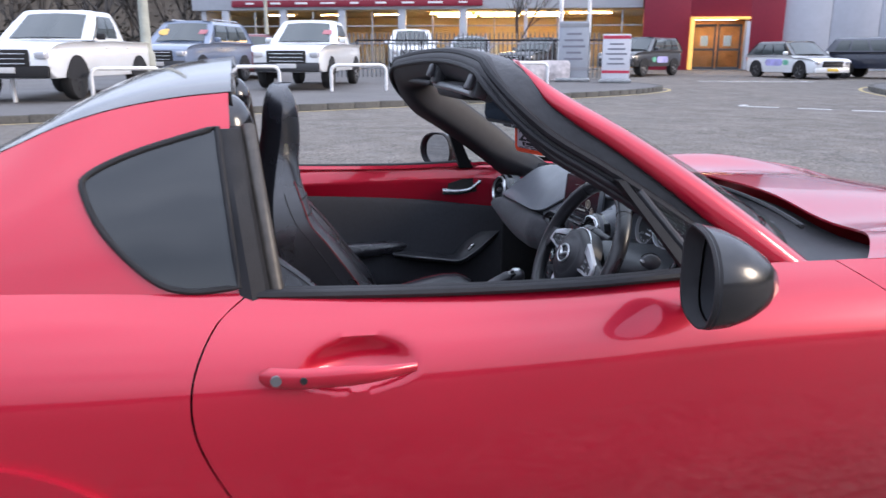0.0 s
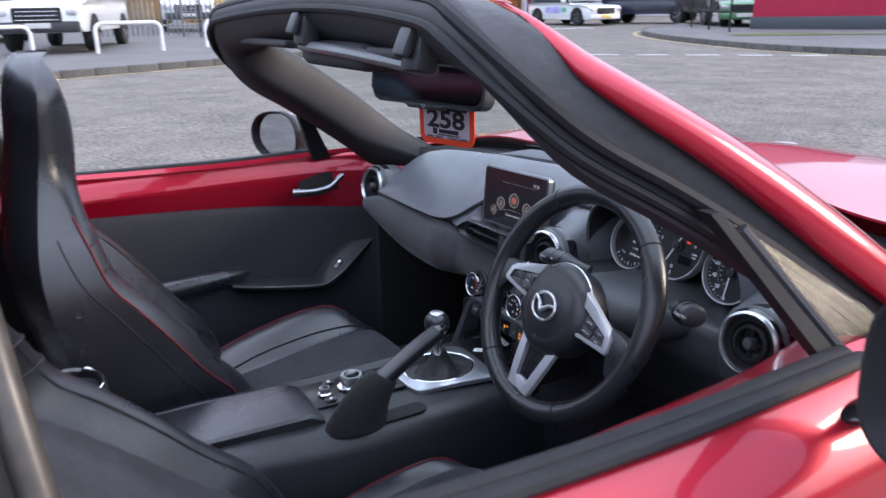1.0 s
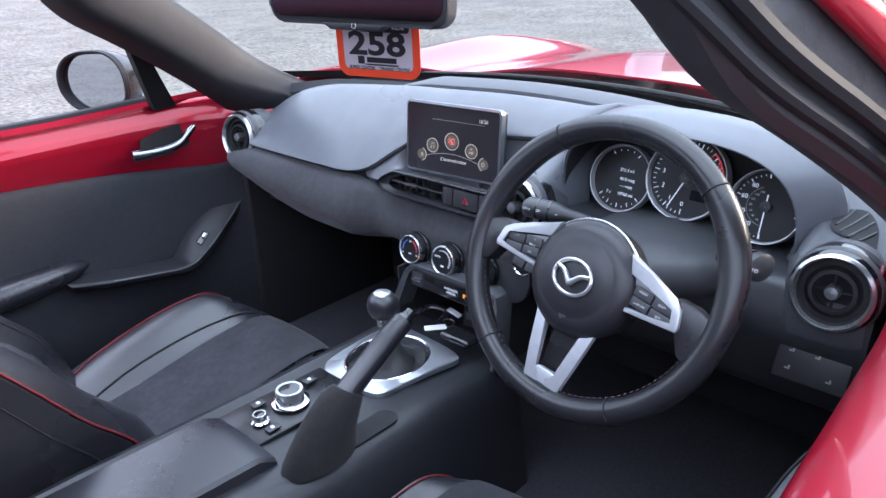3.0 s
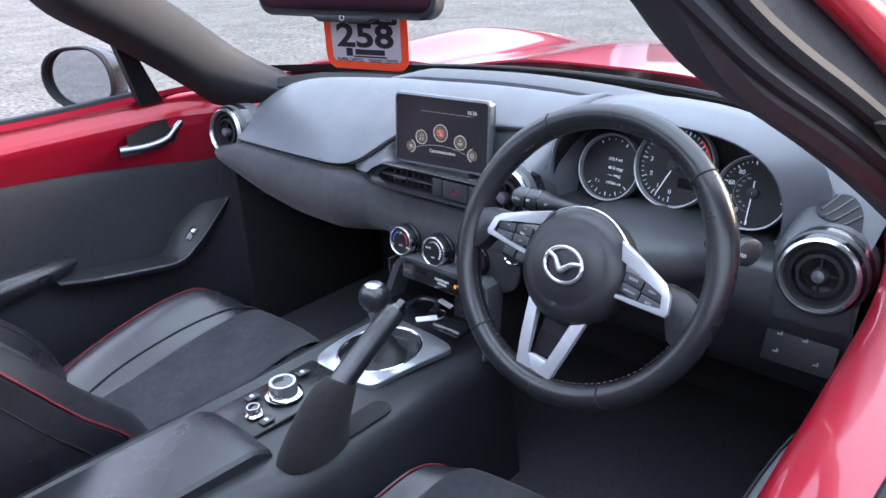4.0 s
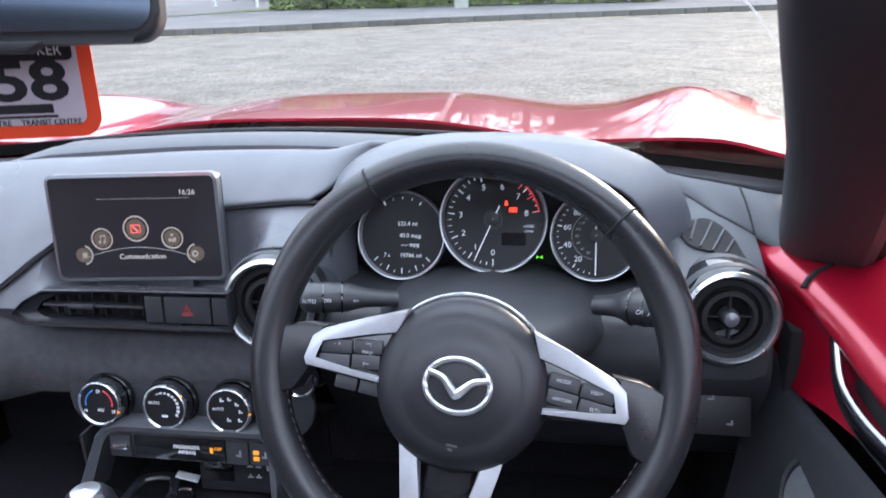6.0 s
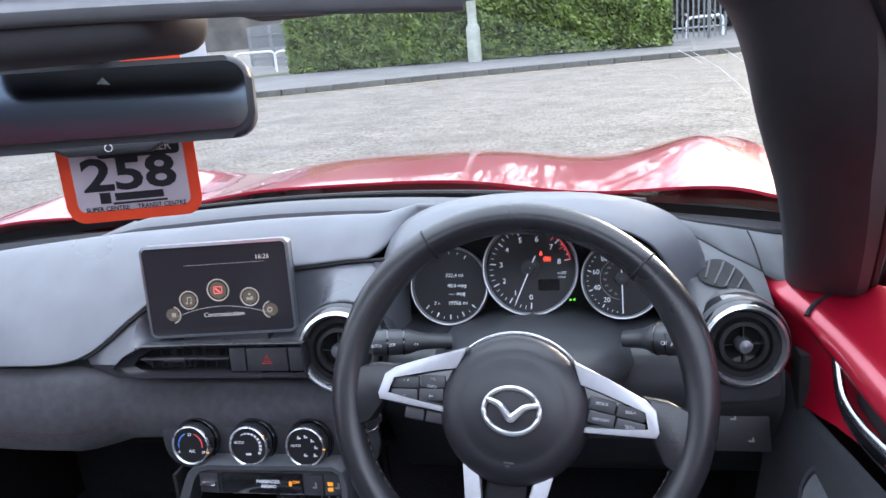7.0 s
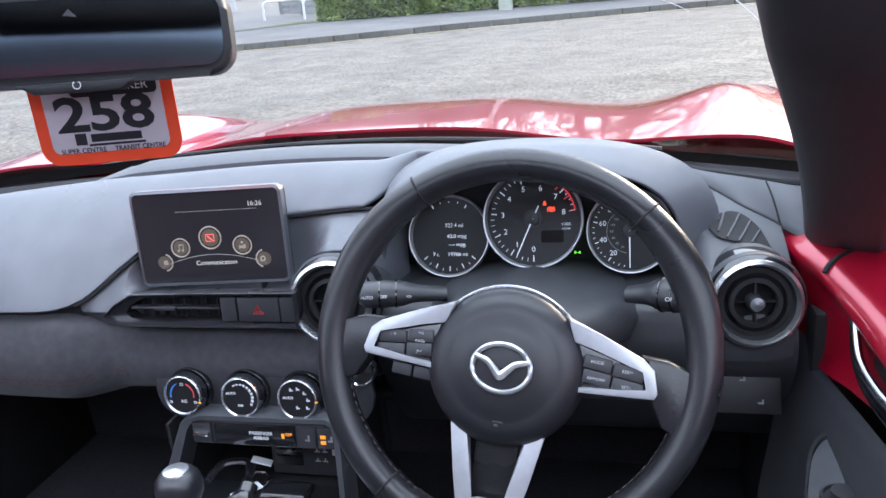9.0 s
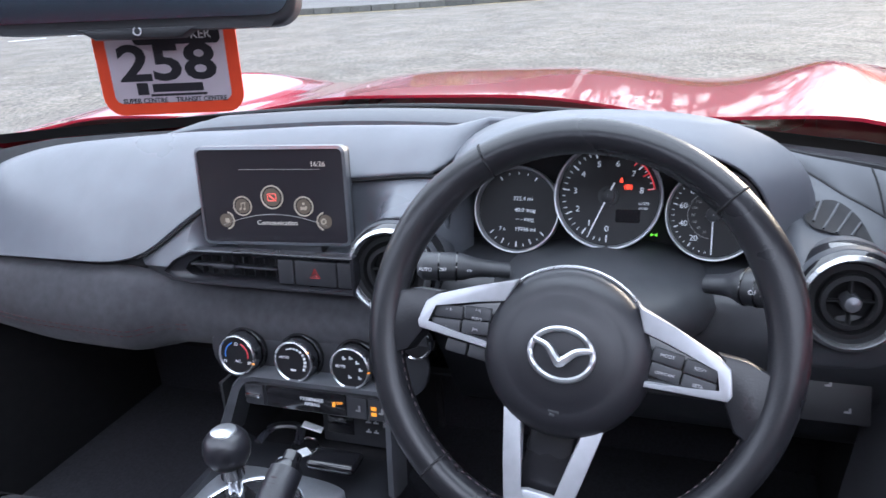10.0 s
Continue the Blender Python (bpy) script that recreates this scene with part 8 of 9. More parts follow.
UP = 0.12
FLEET = "parked cars"
vehicle("pickup_truck", "white double-cab pickup with black arches, parked behind hoops", site(-4.63, 17.41, -104, UP), (5.36, 2.03, 1.87), VAN_WHITE, "pickup", FLEET, ("dark_wheels",))
vehicle("pickup_truck", "blue-grey sport utility truck with yellow windscreen sticker", site(-2.2, 23.2, -112, UP), (4.9, 1.95, 1.84), STEEL_BLUE, "suv", FLEET, ("amber", "pink", "rails"))
vehicle("pickup_truck", "clean white double-cab pickup with chrome grille", site(1.15, 20.6, -109, UP), (5.28, 1.88, 1.80), VAN_WHITE, "pickup", FLEET, ("pink",))
vehicle("hatchback", "dark red hatchback parked among the pickups", site(-0.6, 27.5, 95, UP), (4.2, 1.78, 1.5), DARK_RED, "hatch", FLEET)
vehicle("parked_car", "white car parked behind the steel fence", site(-10.5, 22.5, -70, UP), (4.5, 1.85, 1.6), VAN_WHITE, "suv", FLEET)
vehicle("parked_car", "white van-like car behind the palings", site(6.1, 30.5, -100, UP), (4.6, 1.85, 1.8), VAN_WHITE, "suv", FLEET)
vehicle("parked_car", "silver grey car behind the palings", site(9.0, 31.5, -108, UP), (4.5, 1.82, 1.55), GREY, "suv", FLEET)
vehicle("parked_car", "black car parked beside the showroom", site(11.9, 30.5, -140, 0), (4.5, 1.82, 1.6), VAN_BLACK, "suv", FLEET)
vehicle("parked_car", "dark demonstrator with coloured door decals", site(16.0, 29.0, -147, 0), (4.3, 1.80, 1.62), VAN_BLACK, "suv", FLEET, ("decals",))
vehicle("hatchback", "white hatchback with black roof and lilac door decals", site(20.9, 25.3, -88, 0), (4.06, 1.77, 1.44), VAN_WHITE, "hatch", FLEET, ("black_roof", "decals"), PLATE_Y)
vehicle("parked_car", "dark blue crossover parked by the clad wall", site(24.0, 23.8, -62, 0), (4.3, 1.82, 1.58), DARK_BLUE, "suv", FLEET)
vehicle("parked_car", "black four-wheel-drive wagon facing the junction", site(22.4, 18.9, -120, UP), (4.6, 1.95, 1.75), VAN_BLACK, "suv", FLEET)
vehicle("hatchback", "green hatchback beside the red hoarding", site(22.0, 16.9, -150, UP), (4.1, 1.75, 1.5), GREENISH, "hatch", FLEET)

# ---- street furniture ----
PIPE = mat("white_pipe", (0.72, 0.73, 0.74), 0.45, grain=0.08, scale=20, stain=0.12, stain_scale=6)
STEEL = mat("galvanised", (0.33, 0.34, 0.35), 0.5, 0.5, grain=0.12, scale=15, stain=0.15, stain_scale=4)
POSTGREEN = mat("weathered_post", (0.36, 0.37, 0.32), 0.7, grain=0.12, scale=12, stain=0.25, stain_scale=2)


def hoop_barrier(w, h):
    bm = bmesh.new()
    r = 0.17
    pts = [Vector((-w / 2, 0, 0)), Vector((-w / 2, 0, (h - r) * 0.5))] + [Vector((-w / 2 + r - r * math.cos(a), 0, h - r + r * math.sin(a))) for a in (math.pi / 2 * j / 6 for j in range(7))]
    pts += [Vector((-p.x, 0, p.z)) for p in reversed(pts)]
    tube(bm, pts, 0.042, 10)
    return tagged(part("hoop_barrier", bm, PIPE), "white-painted bent steel hoop set in the footway", "barrier", "hoop barriers")


first_hoop = hoop_barrier(1.42, 0.64)
spots = [(-5.9, 15.0), (-3.15, 15.75), (-0.6, 16.75), (2.07, 17.7), (4.6, 18.3), (7.0, 19.0)]
for k, (x, y) in enumerate(spots):
    mm = site(x, y, 20 if k < 3 else 6, UP)
    if k == 0:
        first_hoop.matrix_basis = mm
    else:
        copy_thing(first_hoop, mm)
for x, y in ((26.0, 11.4), (24.4, 9.2), (26.4, -4.2)):
    copy_thing(first_hoop, site(x, y, -60, UP))


def lamp_post(x, y, h, r, label, material=POSTGREEN):
    bm = bmesh.new()
    lathe(bm, [(r * 1.5, 0), (r * 1.5, 0.9), (r * 1.05, 1.0), (r, 1.2), (r * 0.55, h)], Matrix(), 14)
    ob = part("lamp_post", bm, material)
    ob.matrix_basis = site(x, y, 0, UP)
    return tagged(ob, label, "lamp post")


lamp_post(-3.15, 19.6, 7.0, 0.13, "pale green weathered street lamp column")
lamp_post(0.4, 38.0, 7.0, 0.1, "thin grey lamp column")
lamp_post(20.6, 2.62, 6.0, 0.125, "pale concrete lamp column before the hedge")
lamp_post(13.6, 29.3, 6.5, 0.09, "slim white flagpole beside the showroom", PIPE)
lamp_post(10.2, 24.2, 6.5, 0.08, "slim white flagpole on the footway", PIPE)

# notice boards
for x, y, w, h, turn, face, band_, lab in ((9.5, 21.4, 0.95, 1.75, -24, mat("grey_board", (0.34, 0.36, 0.4), 0.6, grain=0.06, scale=10), GREY, "grey notice board on the footway"), (10.45, 20.3, 0.85, 1.35, -28, mat("poster_white", (0.62, 0.62, 0.66), 0.5, grain=0.05, scale=10), mat("poster_red", (0.5, 0.04, 0.08), 0.5), "white and red advertising swing sign")):
    th = thing("notice_board", lab, "sign", site(x, y, turn, UP))
    bm = bmesh.new()
    rbox(bm, w, 0.05, h, pose(0, 0, 0.12 + h / 2), 0.01)
    part("panel", bm, face, th)
    for z, hh, ww in ((0.12 + h * 0.93, h * 0.07, 0.98), (0.12 + h * 0.16, h * 0.06, 0.98)):
        bm = bmesh.new()
        rbox(bm, w * ww, 0.008, hh, pose(0, -0.028, z), 0.0)
        part("band", bm, band_, th)
    for k in range(5):
        bm = bmesh.new()
        rbox(bm, w * (0.5 + 0.25 * ((k * 7) % 3) / 2), 0.006, h * 0.035, pose(0, -0.028, 0.12 + h * (0.78 - 0.11 * k)), 0.0)
        part("text_bar", bm, mat("grey_text", (0.2, 0.2, 0.24), 0.6), th)
    bm = bmesh.new()
    rbox(bm, w * 1.15, 0.5, 0.12, pose(0, 0, 0.06), 0.04)
    part("base", bm, STEEL, th)
for x, y, lab in ((8.9, 21.5, "white printed barrier panel on the footway"), (7.9, 21.2, "white curved barrier panel on the footway")):
    bm = bmesh.new()
    prism(bm, rounded(1.0, 0.62, 0.12), basis((0, 0, 0.36), (1, 0, 0), (0, 0, 1)), 0.08, 0.02)
    ob = part("barrier_panel", bm, mat("panel_print", (0.6, 0.55, 0.55), 0.5, grain=0.3, scale=6, stain=0.2, stain_scale=3))
    ob.matrix_basis = site(x, y, -20, UP)
    tagged(ob, lab, "barrier")

# palisade fence
pale_mesh = None


def palisade(x0, y0, x1, y1, h, pitch, label):
    global pale_mesh
    th = thing("palisade_fence", label, "fence", site(x0, y0, math.degrees(math.atan2(y1 - y0, x1 - x0)), UP))
    n = int(math.hypot(x1 - x0, y1 - y0) / pitch)
    rise = (ground_z(x1, y1) - ground_z(x0, y0)) / max(1, n)
    for k in range(n + 1):
        if pale_mesh is None:
            bm = bmesh.new()
            poly = [(-0.026, 0), (0.026, 0), (0.026, 1.74), (0.014, 1.79), (0.0, 1.84), (-0.014, 1.79), (-0.026, 1.74)]
            prism(bm, poly, basis((0, 0, 0.05), (1, 0, 0), (0, 0, 1)), 0.02)
            ob = part("pale", bm, mat("weathered_pale", (0.2, 0.21, 0.22), 0.6, 0.4, grain=0.15, scale=10), th)
            pale_mesh = ob.data
        else:
            ob = new("pale", pale_mesh)
            ob.parent = th
        ob.matrix_basis = pose(k * pitch, 0, k * rise) @ Matrix.Diagonal((1, 1, h / 1.84, 1))
    for z in (0.35, h - 0.35):
        bm = bmesh.new()
        tube(bm, [Vector((0, 0.03, z)), Vector((n * pitch, 0.03, z + n * rise))], 0.03, 5)
        part("rail", bm, STEEL, th)
    for k in range(0, n + 1, 18):
        bm = bmesh.new()
        rbox(bm, 0.09, 0.09, h, pose(k * pitch, 0.07, h / 2 + k * rise), 0.005)
        part("post", bm, STEEL, th)


palisade(2.2, 26.2, 11.6, 22.6, 1.55, 0.155, "galvanised palisade fence beside the footway")
palisade(24.6, 7.4, 24.9, -4.6, 2.0, 0.16, "grey palisade fence behind the clipped hedge")
palisade(31.0, 13.8, 24.6, 8.4, 1.6, 0.16, "grey palisade fence beside the clipped hedge")
# dark foot wall and top rail of the roadside fence
bm = bmesh.new()
tube(bm, [Vector((3.0, 24.7, ground_z(3, 24.7) + 1.42)), Vector((11.3, 21.6, ground_z(11.3, 21.6) + 1.42))], 0.03, 6)
for k in range(5):
    x, y = 3.0 + 8.3 * k / 4, 24.7 - 3.1 * k / 4
    tube(bm, [Vector((x, y, ground_z(x, y) + UP - 0.02)), Vector((x, y, ground_z(x, y) + 1.42))], 0.03, 6)
tagged(part("guard_rail", bm, BLACK), "dark tubular guard rail along the footway", "railing")
bm = bmesh.new()
for (xa, ya), (xb, yb) in (((17.55, 14.2), (19.5, 17.4)),):
    for z in (1.0, 0.55):
        tube(bm, [Vector((xa, ya, ground_z(xa, ya) + UP + z)), Vector((xb, yb, ground_z(xb, yb) + UP + z))], 0.03, 6)
    for f_ in (0, 0.5, 1):
        x, y = xa + (xb - xa) * f_, ya + (yb - ya) * f_
        tube(bm, [Vector((x, y, ground_z(x, y) + UP - 0.03)), Vector((x, y, ground_z(x, y) + UP + 1.0))], 0.03, 6)
tagged(part("guard_rail", bm, BLACK), "dark tubular guard rail at the corner", "railing")
bm = bmesh.new()
tube(bm, [Vector((24.0, 9.0, ground_z(24, 9) + 0.1)), Vector((24.0, 9.0, ground_z(24, 9) + 1.6))], 0.07, 10)
tagged(part("gate_post", bm, BLACK), "black steel gate post beside the hedge", "post")

# verge and red hoarding
bm = bmesh.new()
sheet(bm, lambda u, v: Vector((15.9 + 7 * u + 1.5 * v, 12.6 - 5.2 * u + 2.2 * v - 0.0, ground_z(15.9 + 7 * u, 12.6 - 5.2 * u) + UP + 0.012 + 0.03 * math.sin(9 * u) * v * (1 - v))), 12, 5)
tagged(part("verge", bm, GRASS), "thin mossy grass verge beside the footway", "grass", kind="structure")
th = thing("hoarding", "red panelled hoarding on a dark plinth", "wall", site(20.6, 13.6, -58, UP))
bm = bmesh.new()
rbox(bm, 3.6, 0.15, 3.2, pose(0, 0, 1.95), 0.01)
part("panel", bm, mat("hoarding_red", (0.42, 0.02, 0.06), 0.5, grain=0.06, scale=6, stain=0.1, stain_scale=1), th)
bm = bmesh.new()
rbox(bm, 3.7, 0.25, 0.36, pose(0, 0, 0.18), 0.01)
part("plinth", bm, mat("dark_plinth", (0.06, 0.07, 0.08), 0.7, grain=0.1, scale=8), th)

# ---- the showroom ----
CLAD = mat("grey_cladding", (0.42, 0.44, 0.5), 0.5, grain=0.04, scale=4, stain=0.06, stain_scale=0.5)
FASCIA = mat("pale_fascia", (0.42, 0.44, 0.48), 0.5, grain=0.05, scale=5, stain=0.08, stain_scale=0.6)
SIGNRED = mat("sign_red", (0.21, 0.010, 0.03), 0.45, grain=0.05, scale=5)
WARMWALL = mat("cream_wall", (0.62, 0.45, 0.24), 0.8, grain=0.05, scale=3)
FA, FB = Vector((-2.0, 46.5)), Vector((24.0, 35.8))
fd = (FB - FA).normalized()
F_TURN = math.degrees(math.atan2(fd.y, fd.x))
hall = thing("showroom", "long car showroom with glazed front, red portal and grey cladding", "building", site(FA.x, FA.y, F_TURN))


def hall_part(name, sx, sy, sz, x, y, z, material, label="", r=0.01, parent=None):
    bm = bmesh.new()
    rbox(bm, sx, sy, sz, pose(x, y, z), r)
    return part(name, bm, material, parent or hall, label)


# local x runs along the front, local y goes in; the ground falls away slightly
hall_part("back_wall", 30.0, 0.3, 7.0, 14.0, 9.0, 3.3, WARMWALL)
hall_part("side_wall", 0.3, 9.0, 7.0, -1.0, 4.5, 3.3, FASCIA)
hall_part("hall_floor", 30.0, 9.0, 0.2, 14.0, 4.5, -0.05, GREY)
hall_part("upper_fascia", 25.8, 0.4, 3.4, 11.3, 0.0, 4.95, FASCIA, "pale panelled upper fascia")
hall_part("hall_ceiling", 30.0, 9.0, 0.2, 14.0, 4.6, 3.3, WARMWALL)
hall_part("roof", 62.0, 16.0, 0.3, 22.0, 7.8, 6.9, GREY)
sign = hall_part("sign_band", 14.6, 0.12, 0.36, 8.2, -0.27, 3.58, SIGNRED, "red sign band with white lettering")
for k in range(9):
    hall_part("sign_text", 0.5 + 0.35 * ((k * 5) % 4) / 3, 0.02, 0.11, 2.0 + 1.55 * k, -0.34, 3.6, WHITE_INK, parent=sign)
for k, x in enumerate((0.4, 3.9, 7.4, 10.9, 14.4, 17.9, 21.4)):
    hall_part("column", 0.42 if k < 5 else 0.2, 0.3, 3.3, x, 0.0, 1.6, FASCIA)
for k in range(7):
    hall_part("glazing_bar", 0.08, 0.12, 3.1, 2.15 + 3.5 * k, 0.05, 1.6, STEEL)
    hall_part("transom", 3.2, 0.1, 0.08, 2.15 + 3.5 * k, 0.05, 2.35, STEEL)
for k in range(7):
    bm = bmesh.new()
    rbox(bm, 3.3, 0.02, 3.0, pose(2.15 + 3.5 * k, 0.1, 1.65), 0.0)
    pn = part("window_pane", bm, glass, hall)
    pn.visible_shadow = False
GLOW = mat("warm_strip_light", (1, 0.8, 0.5), 0.5, emit=(1.0, 0.62, 0.26), power=45.0)
for k in range(7):
    hall_part("strip_light", 2.4, 0.25, 0.06, 13.4 + 2.7 * (k % 4), 2.2 + 3.0 * (k // 4), 3.12, GLOW, "warm ceiling strip light")
for k in range(3):
    hall_part("strip_light", 1.6, 0.12, 0.05, 2.5 + 3.4 * k, 3.5, 3.14, GLOW, "warm ceiling strip light")
for k, (x, w, h) in enumerate(((13.0, 1.4, 1.2), (15.5, 1.0, 1.5), (18.3, 1.8, 1.1), (4.0, 1.6, 1.1), (8.0, 1.2, 1.3))):
    hall_part("display_counter", w, 0.5, h, x, 5.5, h / 2, mat("counter_white", (0.5, 0.46, 0.42), 0.4, grain=0.05, scale=5))
# red portal and lit entrance
DX = 28.2
portal = hall_part("portal_left", 2.4, 0.6, 7.0, DX - 2.75, -0.3, 3.4, SIGNRED, "red clad entrance portal", 0.02)
hall_part("portal_right", 1.7, 0.6, 7.0, DX + 2.38, -0.3, 3.4, SIGNRED, "red clad entrance portal", 0.02)
hall_part("portal_head", 3.09, 0.6, 4.2, DX - 0.01, -0.3, 4.8, SIGNRED, "red clad entrance portal", 0.02)
AMBERFRAME = mat("amber_frame", (0.75, 0.42, 0.10), 0.5, emit=(1.0, 0.55, 0.12), power=0.7)
hall_part("lit_jamb", 0.20, 0.5, 2.6, DX - 1.42, -0.5, 1.3, AMBERFRAME, "lit amber door surround")
hall_part("lit_head", 3.04, 0.5, 0.12, DX + 0.0, -0.5, 2.67, AMBERFRAME, "lit amber door surround")
hall_part("door_pier", 0.2, 0.5, 2.5, DX + 1.42, -0.5, 1.25, CLAD)
DOORFRAME = mat("dark_door_frame", (0.07, 0.07, 0.075), 0.4, 0.3)
for s in (-1, 1):
    d_ = hall_part("entrance_door", 1.22, 0.06, 0.12, DX - 0.06 + s * 0.66, -0.30, 2.3, DOORFRAME, "glazed sliding entrance door")
    for x in (-0.56, 0.56):
        hall_part("stile", 0.1, 0.06, 2.35, DX - 0.06 + s * 0.66 + x, -0.30, 1.17, DOORFRAME, parent=d_)
    for z in (0.08, 1.05):
        hall_part("door_rail", 1.2, 0.05, 0.12, DX - 0.06 + s * 0.66, -0.30, z, DOORFRAME, parent=d_)
    bm = bmesh.new()
    rbox(bm, 1.1, 0.02, 2.2, pose(DX - 0.06 + s * 0.66, -0.30, 1.2), 0.0)
    part("pane", bm, glass, d_).visible_shadow = False
    hall_part("door_poster", 0.4, 0.01, 0.55, DX - 0.1 + s * 0.6, -0.26, 1.5, WHITE_INK, parent=d_)
hall_part("lobby_back", 4.0, 0.2, 3.0, DX, 2.6, 1.5, mat("lobby_wall", (0.5, 0.26, 0.12), 0.7, grain=0.3, scale=2))
hall_part("lobby_floor", 4.0, 3.0, 0.1, DX, 1.2, 0.0, GREY)
hall_part("lobby_ceiling", 4.0, 3.0, 0.1, DX, 1.2, 2.75, WARMWALL)
hall_part("lobby_light", 2.4, 0.8, 0.05, DX, 1.3, 2.68, mat("warm_lobby_light", (1, 0.8, 0.5), 0.5, emit=(1.0, 0.62, 0.26), power=12.0), "warm entrance light")
# grey clad hall on the far side
for k in range(10):
    hall_part("cladding_panel", 2.37, 0.3, 7.2, DX + 4.44 + 2.4 * k, -0.2 + 0.012 * (k % 2), 3.5, CLAD)
hall_part("cladding_sign", 4.5, 0.08, 0.9, DX + 11.5, -0.42, 4.4, SIGNRED)

# ---- hedge, woods and lone tree ----
LEAF = mat("hedge_leaf", (0.15, 0.20, 0.05), 0.5, grain=0.7, scale=2.8, stain=0.35, stain_scale=0.6)
TWIG = mat("bare_twigs", (0.085, 0.075, 0.068), 0.95, grain=0.4, scale=0.4)
rng = random.Random(7)


def leaf_mass(n, where, size, name, material):
    """Many small leaves as one mesh."""
    verts, faces = [], []
    for _ in range(n):
        p = where()
        a = Vector((rng.gauss(0, 1), rng.gauss(0, 1), rng.gauss(0, 1))).normalized()
        b = a.orthogonal().normalized()
        c = a.cross(b)
        s = size * rng.uniform(0.6, 1.3)
        k = len(verts)
        verts += [p - b * s, p + c * s * 0.5, p + b * s, p - c * s * 0.5]
        faces.append((k, k + 1, k + 2, k + 3))
    me = bpy.data.meshes.new(name)
    me.from_pydata(verts, [], faces)
    me.materials.append(material)
    return me


def hedge(x0, y0, x1, y1, h, d):
    th = thing("hedge", "clipped evergreen hedge behind the footway", "hedge")
    L = math.hypot(x1 - x0, y1 - y0)
    ux, uy = (x1 - x0) / L, (y1 - y0) / L

    def where():
        t, q = rng.uniform(0, L), rng.random()
        wob = 0.07 * math.sin(t * 2.1) + 0.05 * math.sin(t * 5.3 + 1)
        if q < 0.62:
            z = rng.uniform(0.03, h + wob)
            v = d / 2 - 0.03 + rng.gauss(0, 0.055) + wob * 0.6 + 0.05 * math.sin(z * 7 + t * 3.1)
        elif q < 0.9:
            v, z = rng.uniform(-d / 2, d / 2), h + wob + rng.gauss(0, 0.045)
        else:
            v, z, t = rng.uniform(-d / 2, d / 2), rng.uniform(0.05, h), rng.choice((0.0, L)) + rng.gauss(0, 0.05)
        x, y = x0 + ux * t - uy * -v, y0 + uy * t + ux * -v
        return Vector((x, y, ground_z(x, y) + UP + z))

    me = leaf_mass(46000, where, 0.055, "leaves", LEAF)
    ob = new("leaves", me)
    ob.parent = th
    # filler box, its near-black green painting the shade deep between the leaves
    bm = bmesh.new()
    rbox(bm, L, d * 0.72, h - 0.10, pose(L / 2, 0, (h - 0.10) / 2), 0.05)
    core = part("hedge_core", bm, mat("hedge_inner_shade", (0.022, 0.03, 0.012), 0.95, grain=0.5, scale=6), th)
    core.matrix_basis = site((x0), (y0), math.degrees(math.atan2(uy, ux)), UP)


hedge(21.9, 8.3, 22.0, -2.6, 1.62, 1.0)


def bare_trees(name, spots, label):
    """Leafless winter trees: trunks, limbs and twigs, one mesh."""
    verts, faces = [], []

    def stick(p, q, r0, r1):
        d = (q - p)
        if d.length < 1e-4:
            return
        d.normalize()
        s = d.orthogonal().normalized()
        u = d.cross(s)
        k = len(verts)
        for c, r in ((p, r0), (q, r1)):
            for a in (0, 2.094, 4.189):
                verts.append(c + (s * math.cos(a) + u * math.sin(a)) * r)
        for j in range(3):
            faces.append((k + j, k + (j + 1) % 3, k + 3 + (j + 1) % 3, k + 3 + j))

    def grow(p, d, length, r, depth):
        q = p + d * length
        stick(p, q, r, r * 0.62)
        if depth == 0:
            return
        for _ in range(4 if depth > 1 else 5):
            nd = (d + Vector((rng.gauss(0, 0.5), rng.gauss(0, 0.5), rng.gauss(0.12, 0.4)))).normalized()
            grow(p.lerp(q, rng.uniform(0.45, 1.0)), nd, length * rng.uniform(0.5, 0.75), r * 0.5, depth - 1)

    for x, y, h in spots:
        base = Vector((x, y, ground_z(x, y)))
        grow(base, Vector((rng.gauss(0, 0.05), rng.gauss(0, 0.05), 1)).normalized(), h * 0.38, h * 0.018, 4)
    me = bpy.data.meshes.new(name)
    me.from_pydata(verts, [], faces)
    me.materials.append(TWIG)
    ob = new(name, me)
    return tagged(ob, label, "trees", kind="stuff")


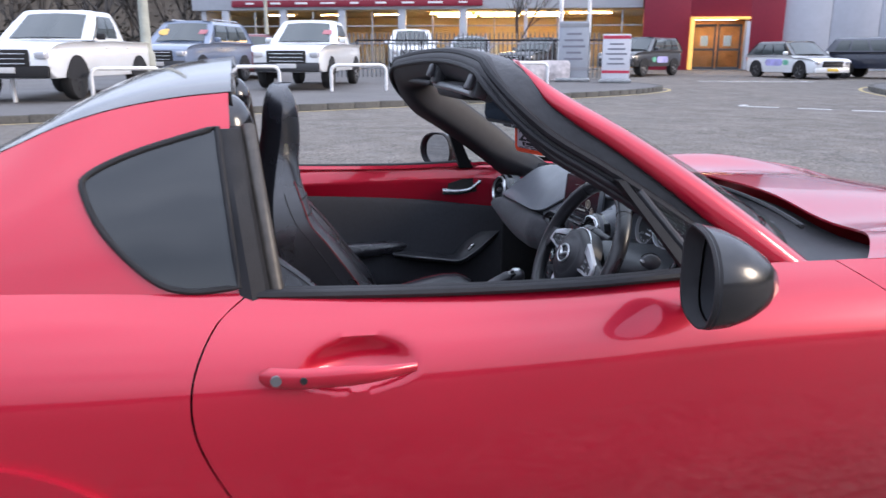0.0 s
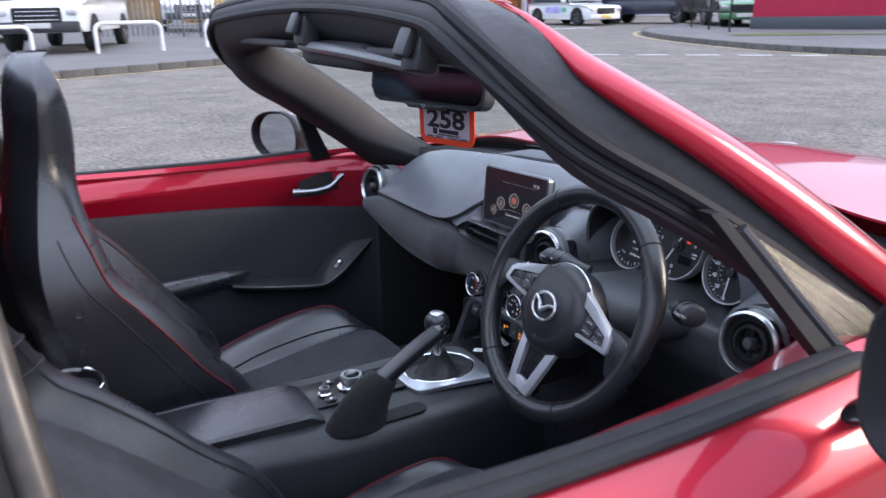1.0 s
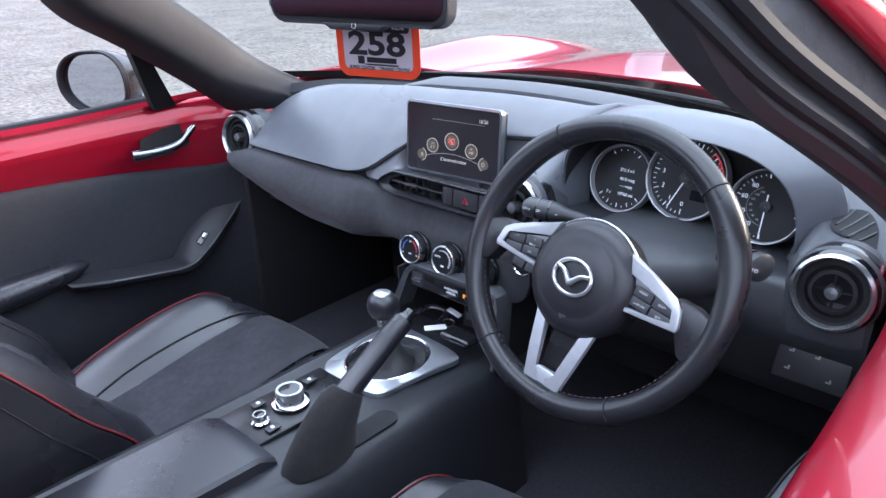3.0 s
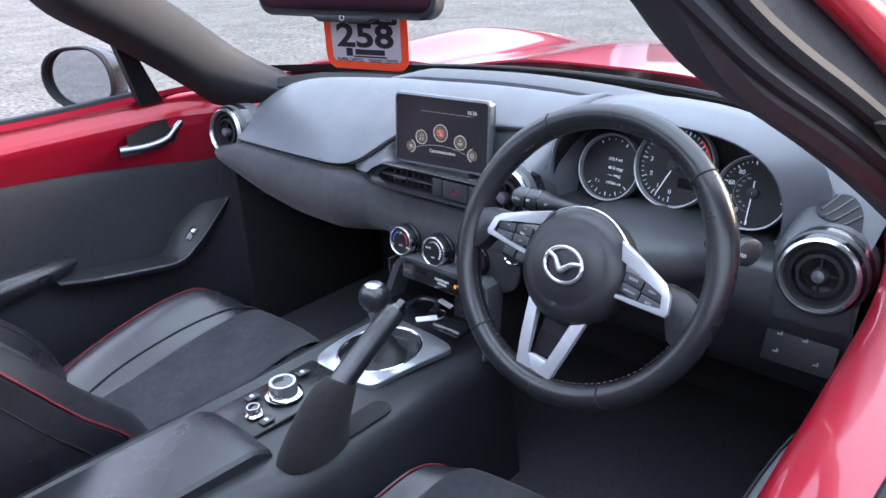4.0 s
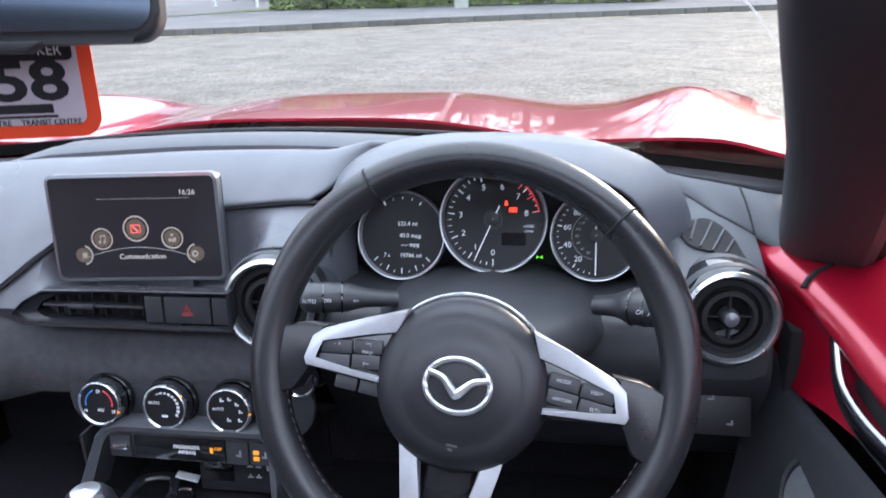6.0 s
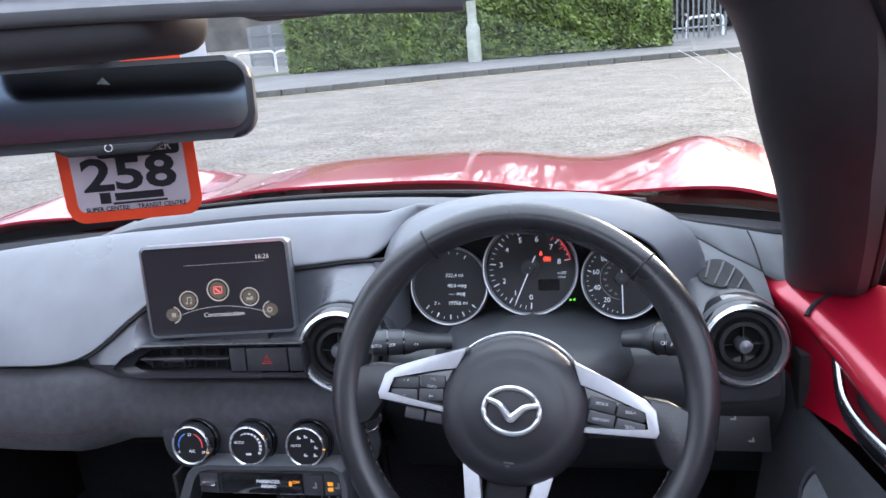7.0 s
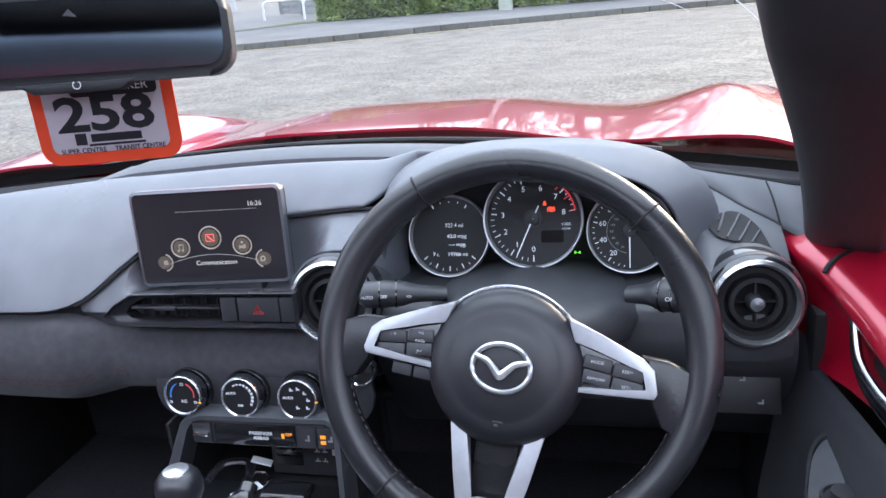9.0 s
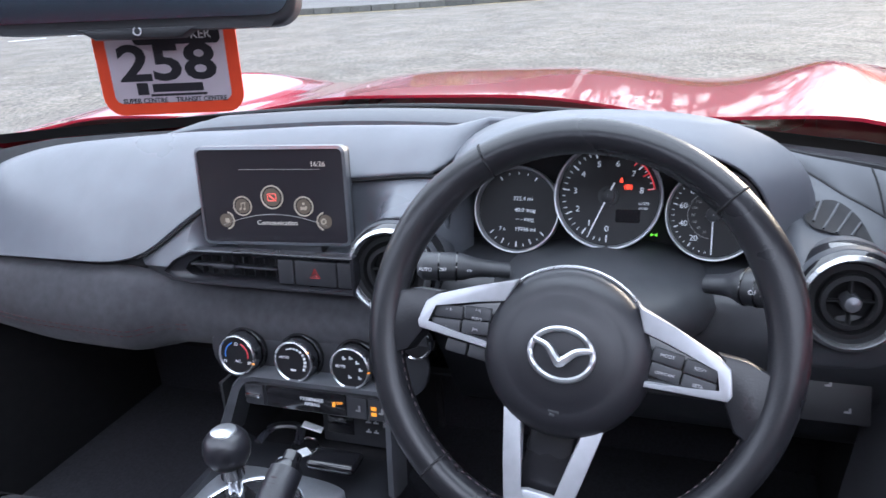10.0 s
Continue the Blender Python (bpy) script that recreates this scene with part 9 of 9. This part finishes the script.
spots = [(-42 + 2.6 * k + rng.uniform(-1, 1), 58 + rng.uniform(-7, 9) - 0.12 * k, rng.uniform(8, 13)) for k in range(16)]
spots += [(-40 + 3.0 * k, 70 + rng.uniform(-2, 3), rng.uniform(9, 13)) for k in range(14)]
bare_trees("woodland", spots, "bare winter woodland behind the yard")
spots = [(33 + rng.uniform(-3, 6), -26 + 2.4 * k, rng.uniform(9, 13)) for k in range(15)]
bare_trees("woodland", spots, "bare winter trees beyond the clipped hedge")
one = bare_trees("small_tree", [(11.3, 31.5, 6.5)], "slim leafless street tree by the showroom")
one["kind"] = ""
# scrub under the woodland
me = leaf_mass(9000, lambda: Vector((rng.uniform(-50, 3), 62 + rng.uniform(-3, 5), ground_z(-20, 62) + abs(rng.gauss(0, 1.5)))), 0.22, "undergrowth", mat("brown_scrub", (0.05, 0.045, 0.035), 0.95, grain=0.4, scale=0.8))
tagged(new("undergrowth", me), "brown winter undergrowth beneath the trees", "undergrowth", kind="stuff")
me = leaf_mass(12000, lambda: Vector((34 + rng.uniform(-2, 3), rng.uniform(-34, 9), ground_z(34, 0) + abs(rng.gauss(0, 2.6)))), 0.25, "undergrowth", MATS["brown_scrub"])
tagged(new("undergrowth", me), "brown winter scrub beyond the clipped hedge", "undergrowth", kind="stuff")
# distant rising ground closes the view; its unseen front is added for bonnet reflections
bm = bmesh.new()
for a0 in range(0, 360, 6):
    for a1 in (a0 + 6,):
        q = []
        for a, z in ((a0, -6), (a1, -6), (a1, 17 + 4 * math.sin(a1 * 0.09) + 2 * math.sin(a1 * 0.23)), (a0, 17 + 4 * math.sin(a0 * 0.09) + 2 * math.sin(a0 * 0.23))):
            q.append(bm.verts.new((190 * math.cos(radians(a)), 190 * math.sin(radians(a)), z)))
        bm.faces.new(q)
bmesh.ops.remove_doubles(bm, verts=bm.verts, dist=0.01)
tagged(part("backdrop", bm, mat("far_woods", (0.085, 0.078, 0.07), 0.95, grain=0.5, scale=0.25, stain=0.4, stain_scale=0.05)), "distant dark belt of winter trees, its unseen front added for reflections", "backdrop", kind="structure")
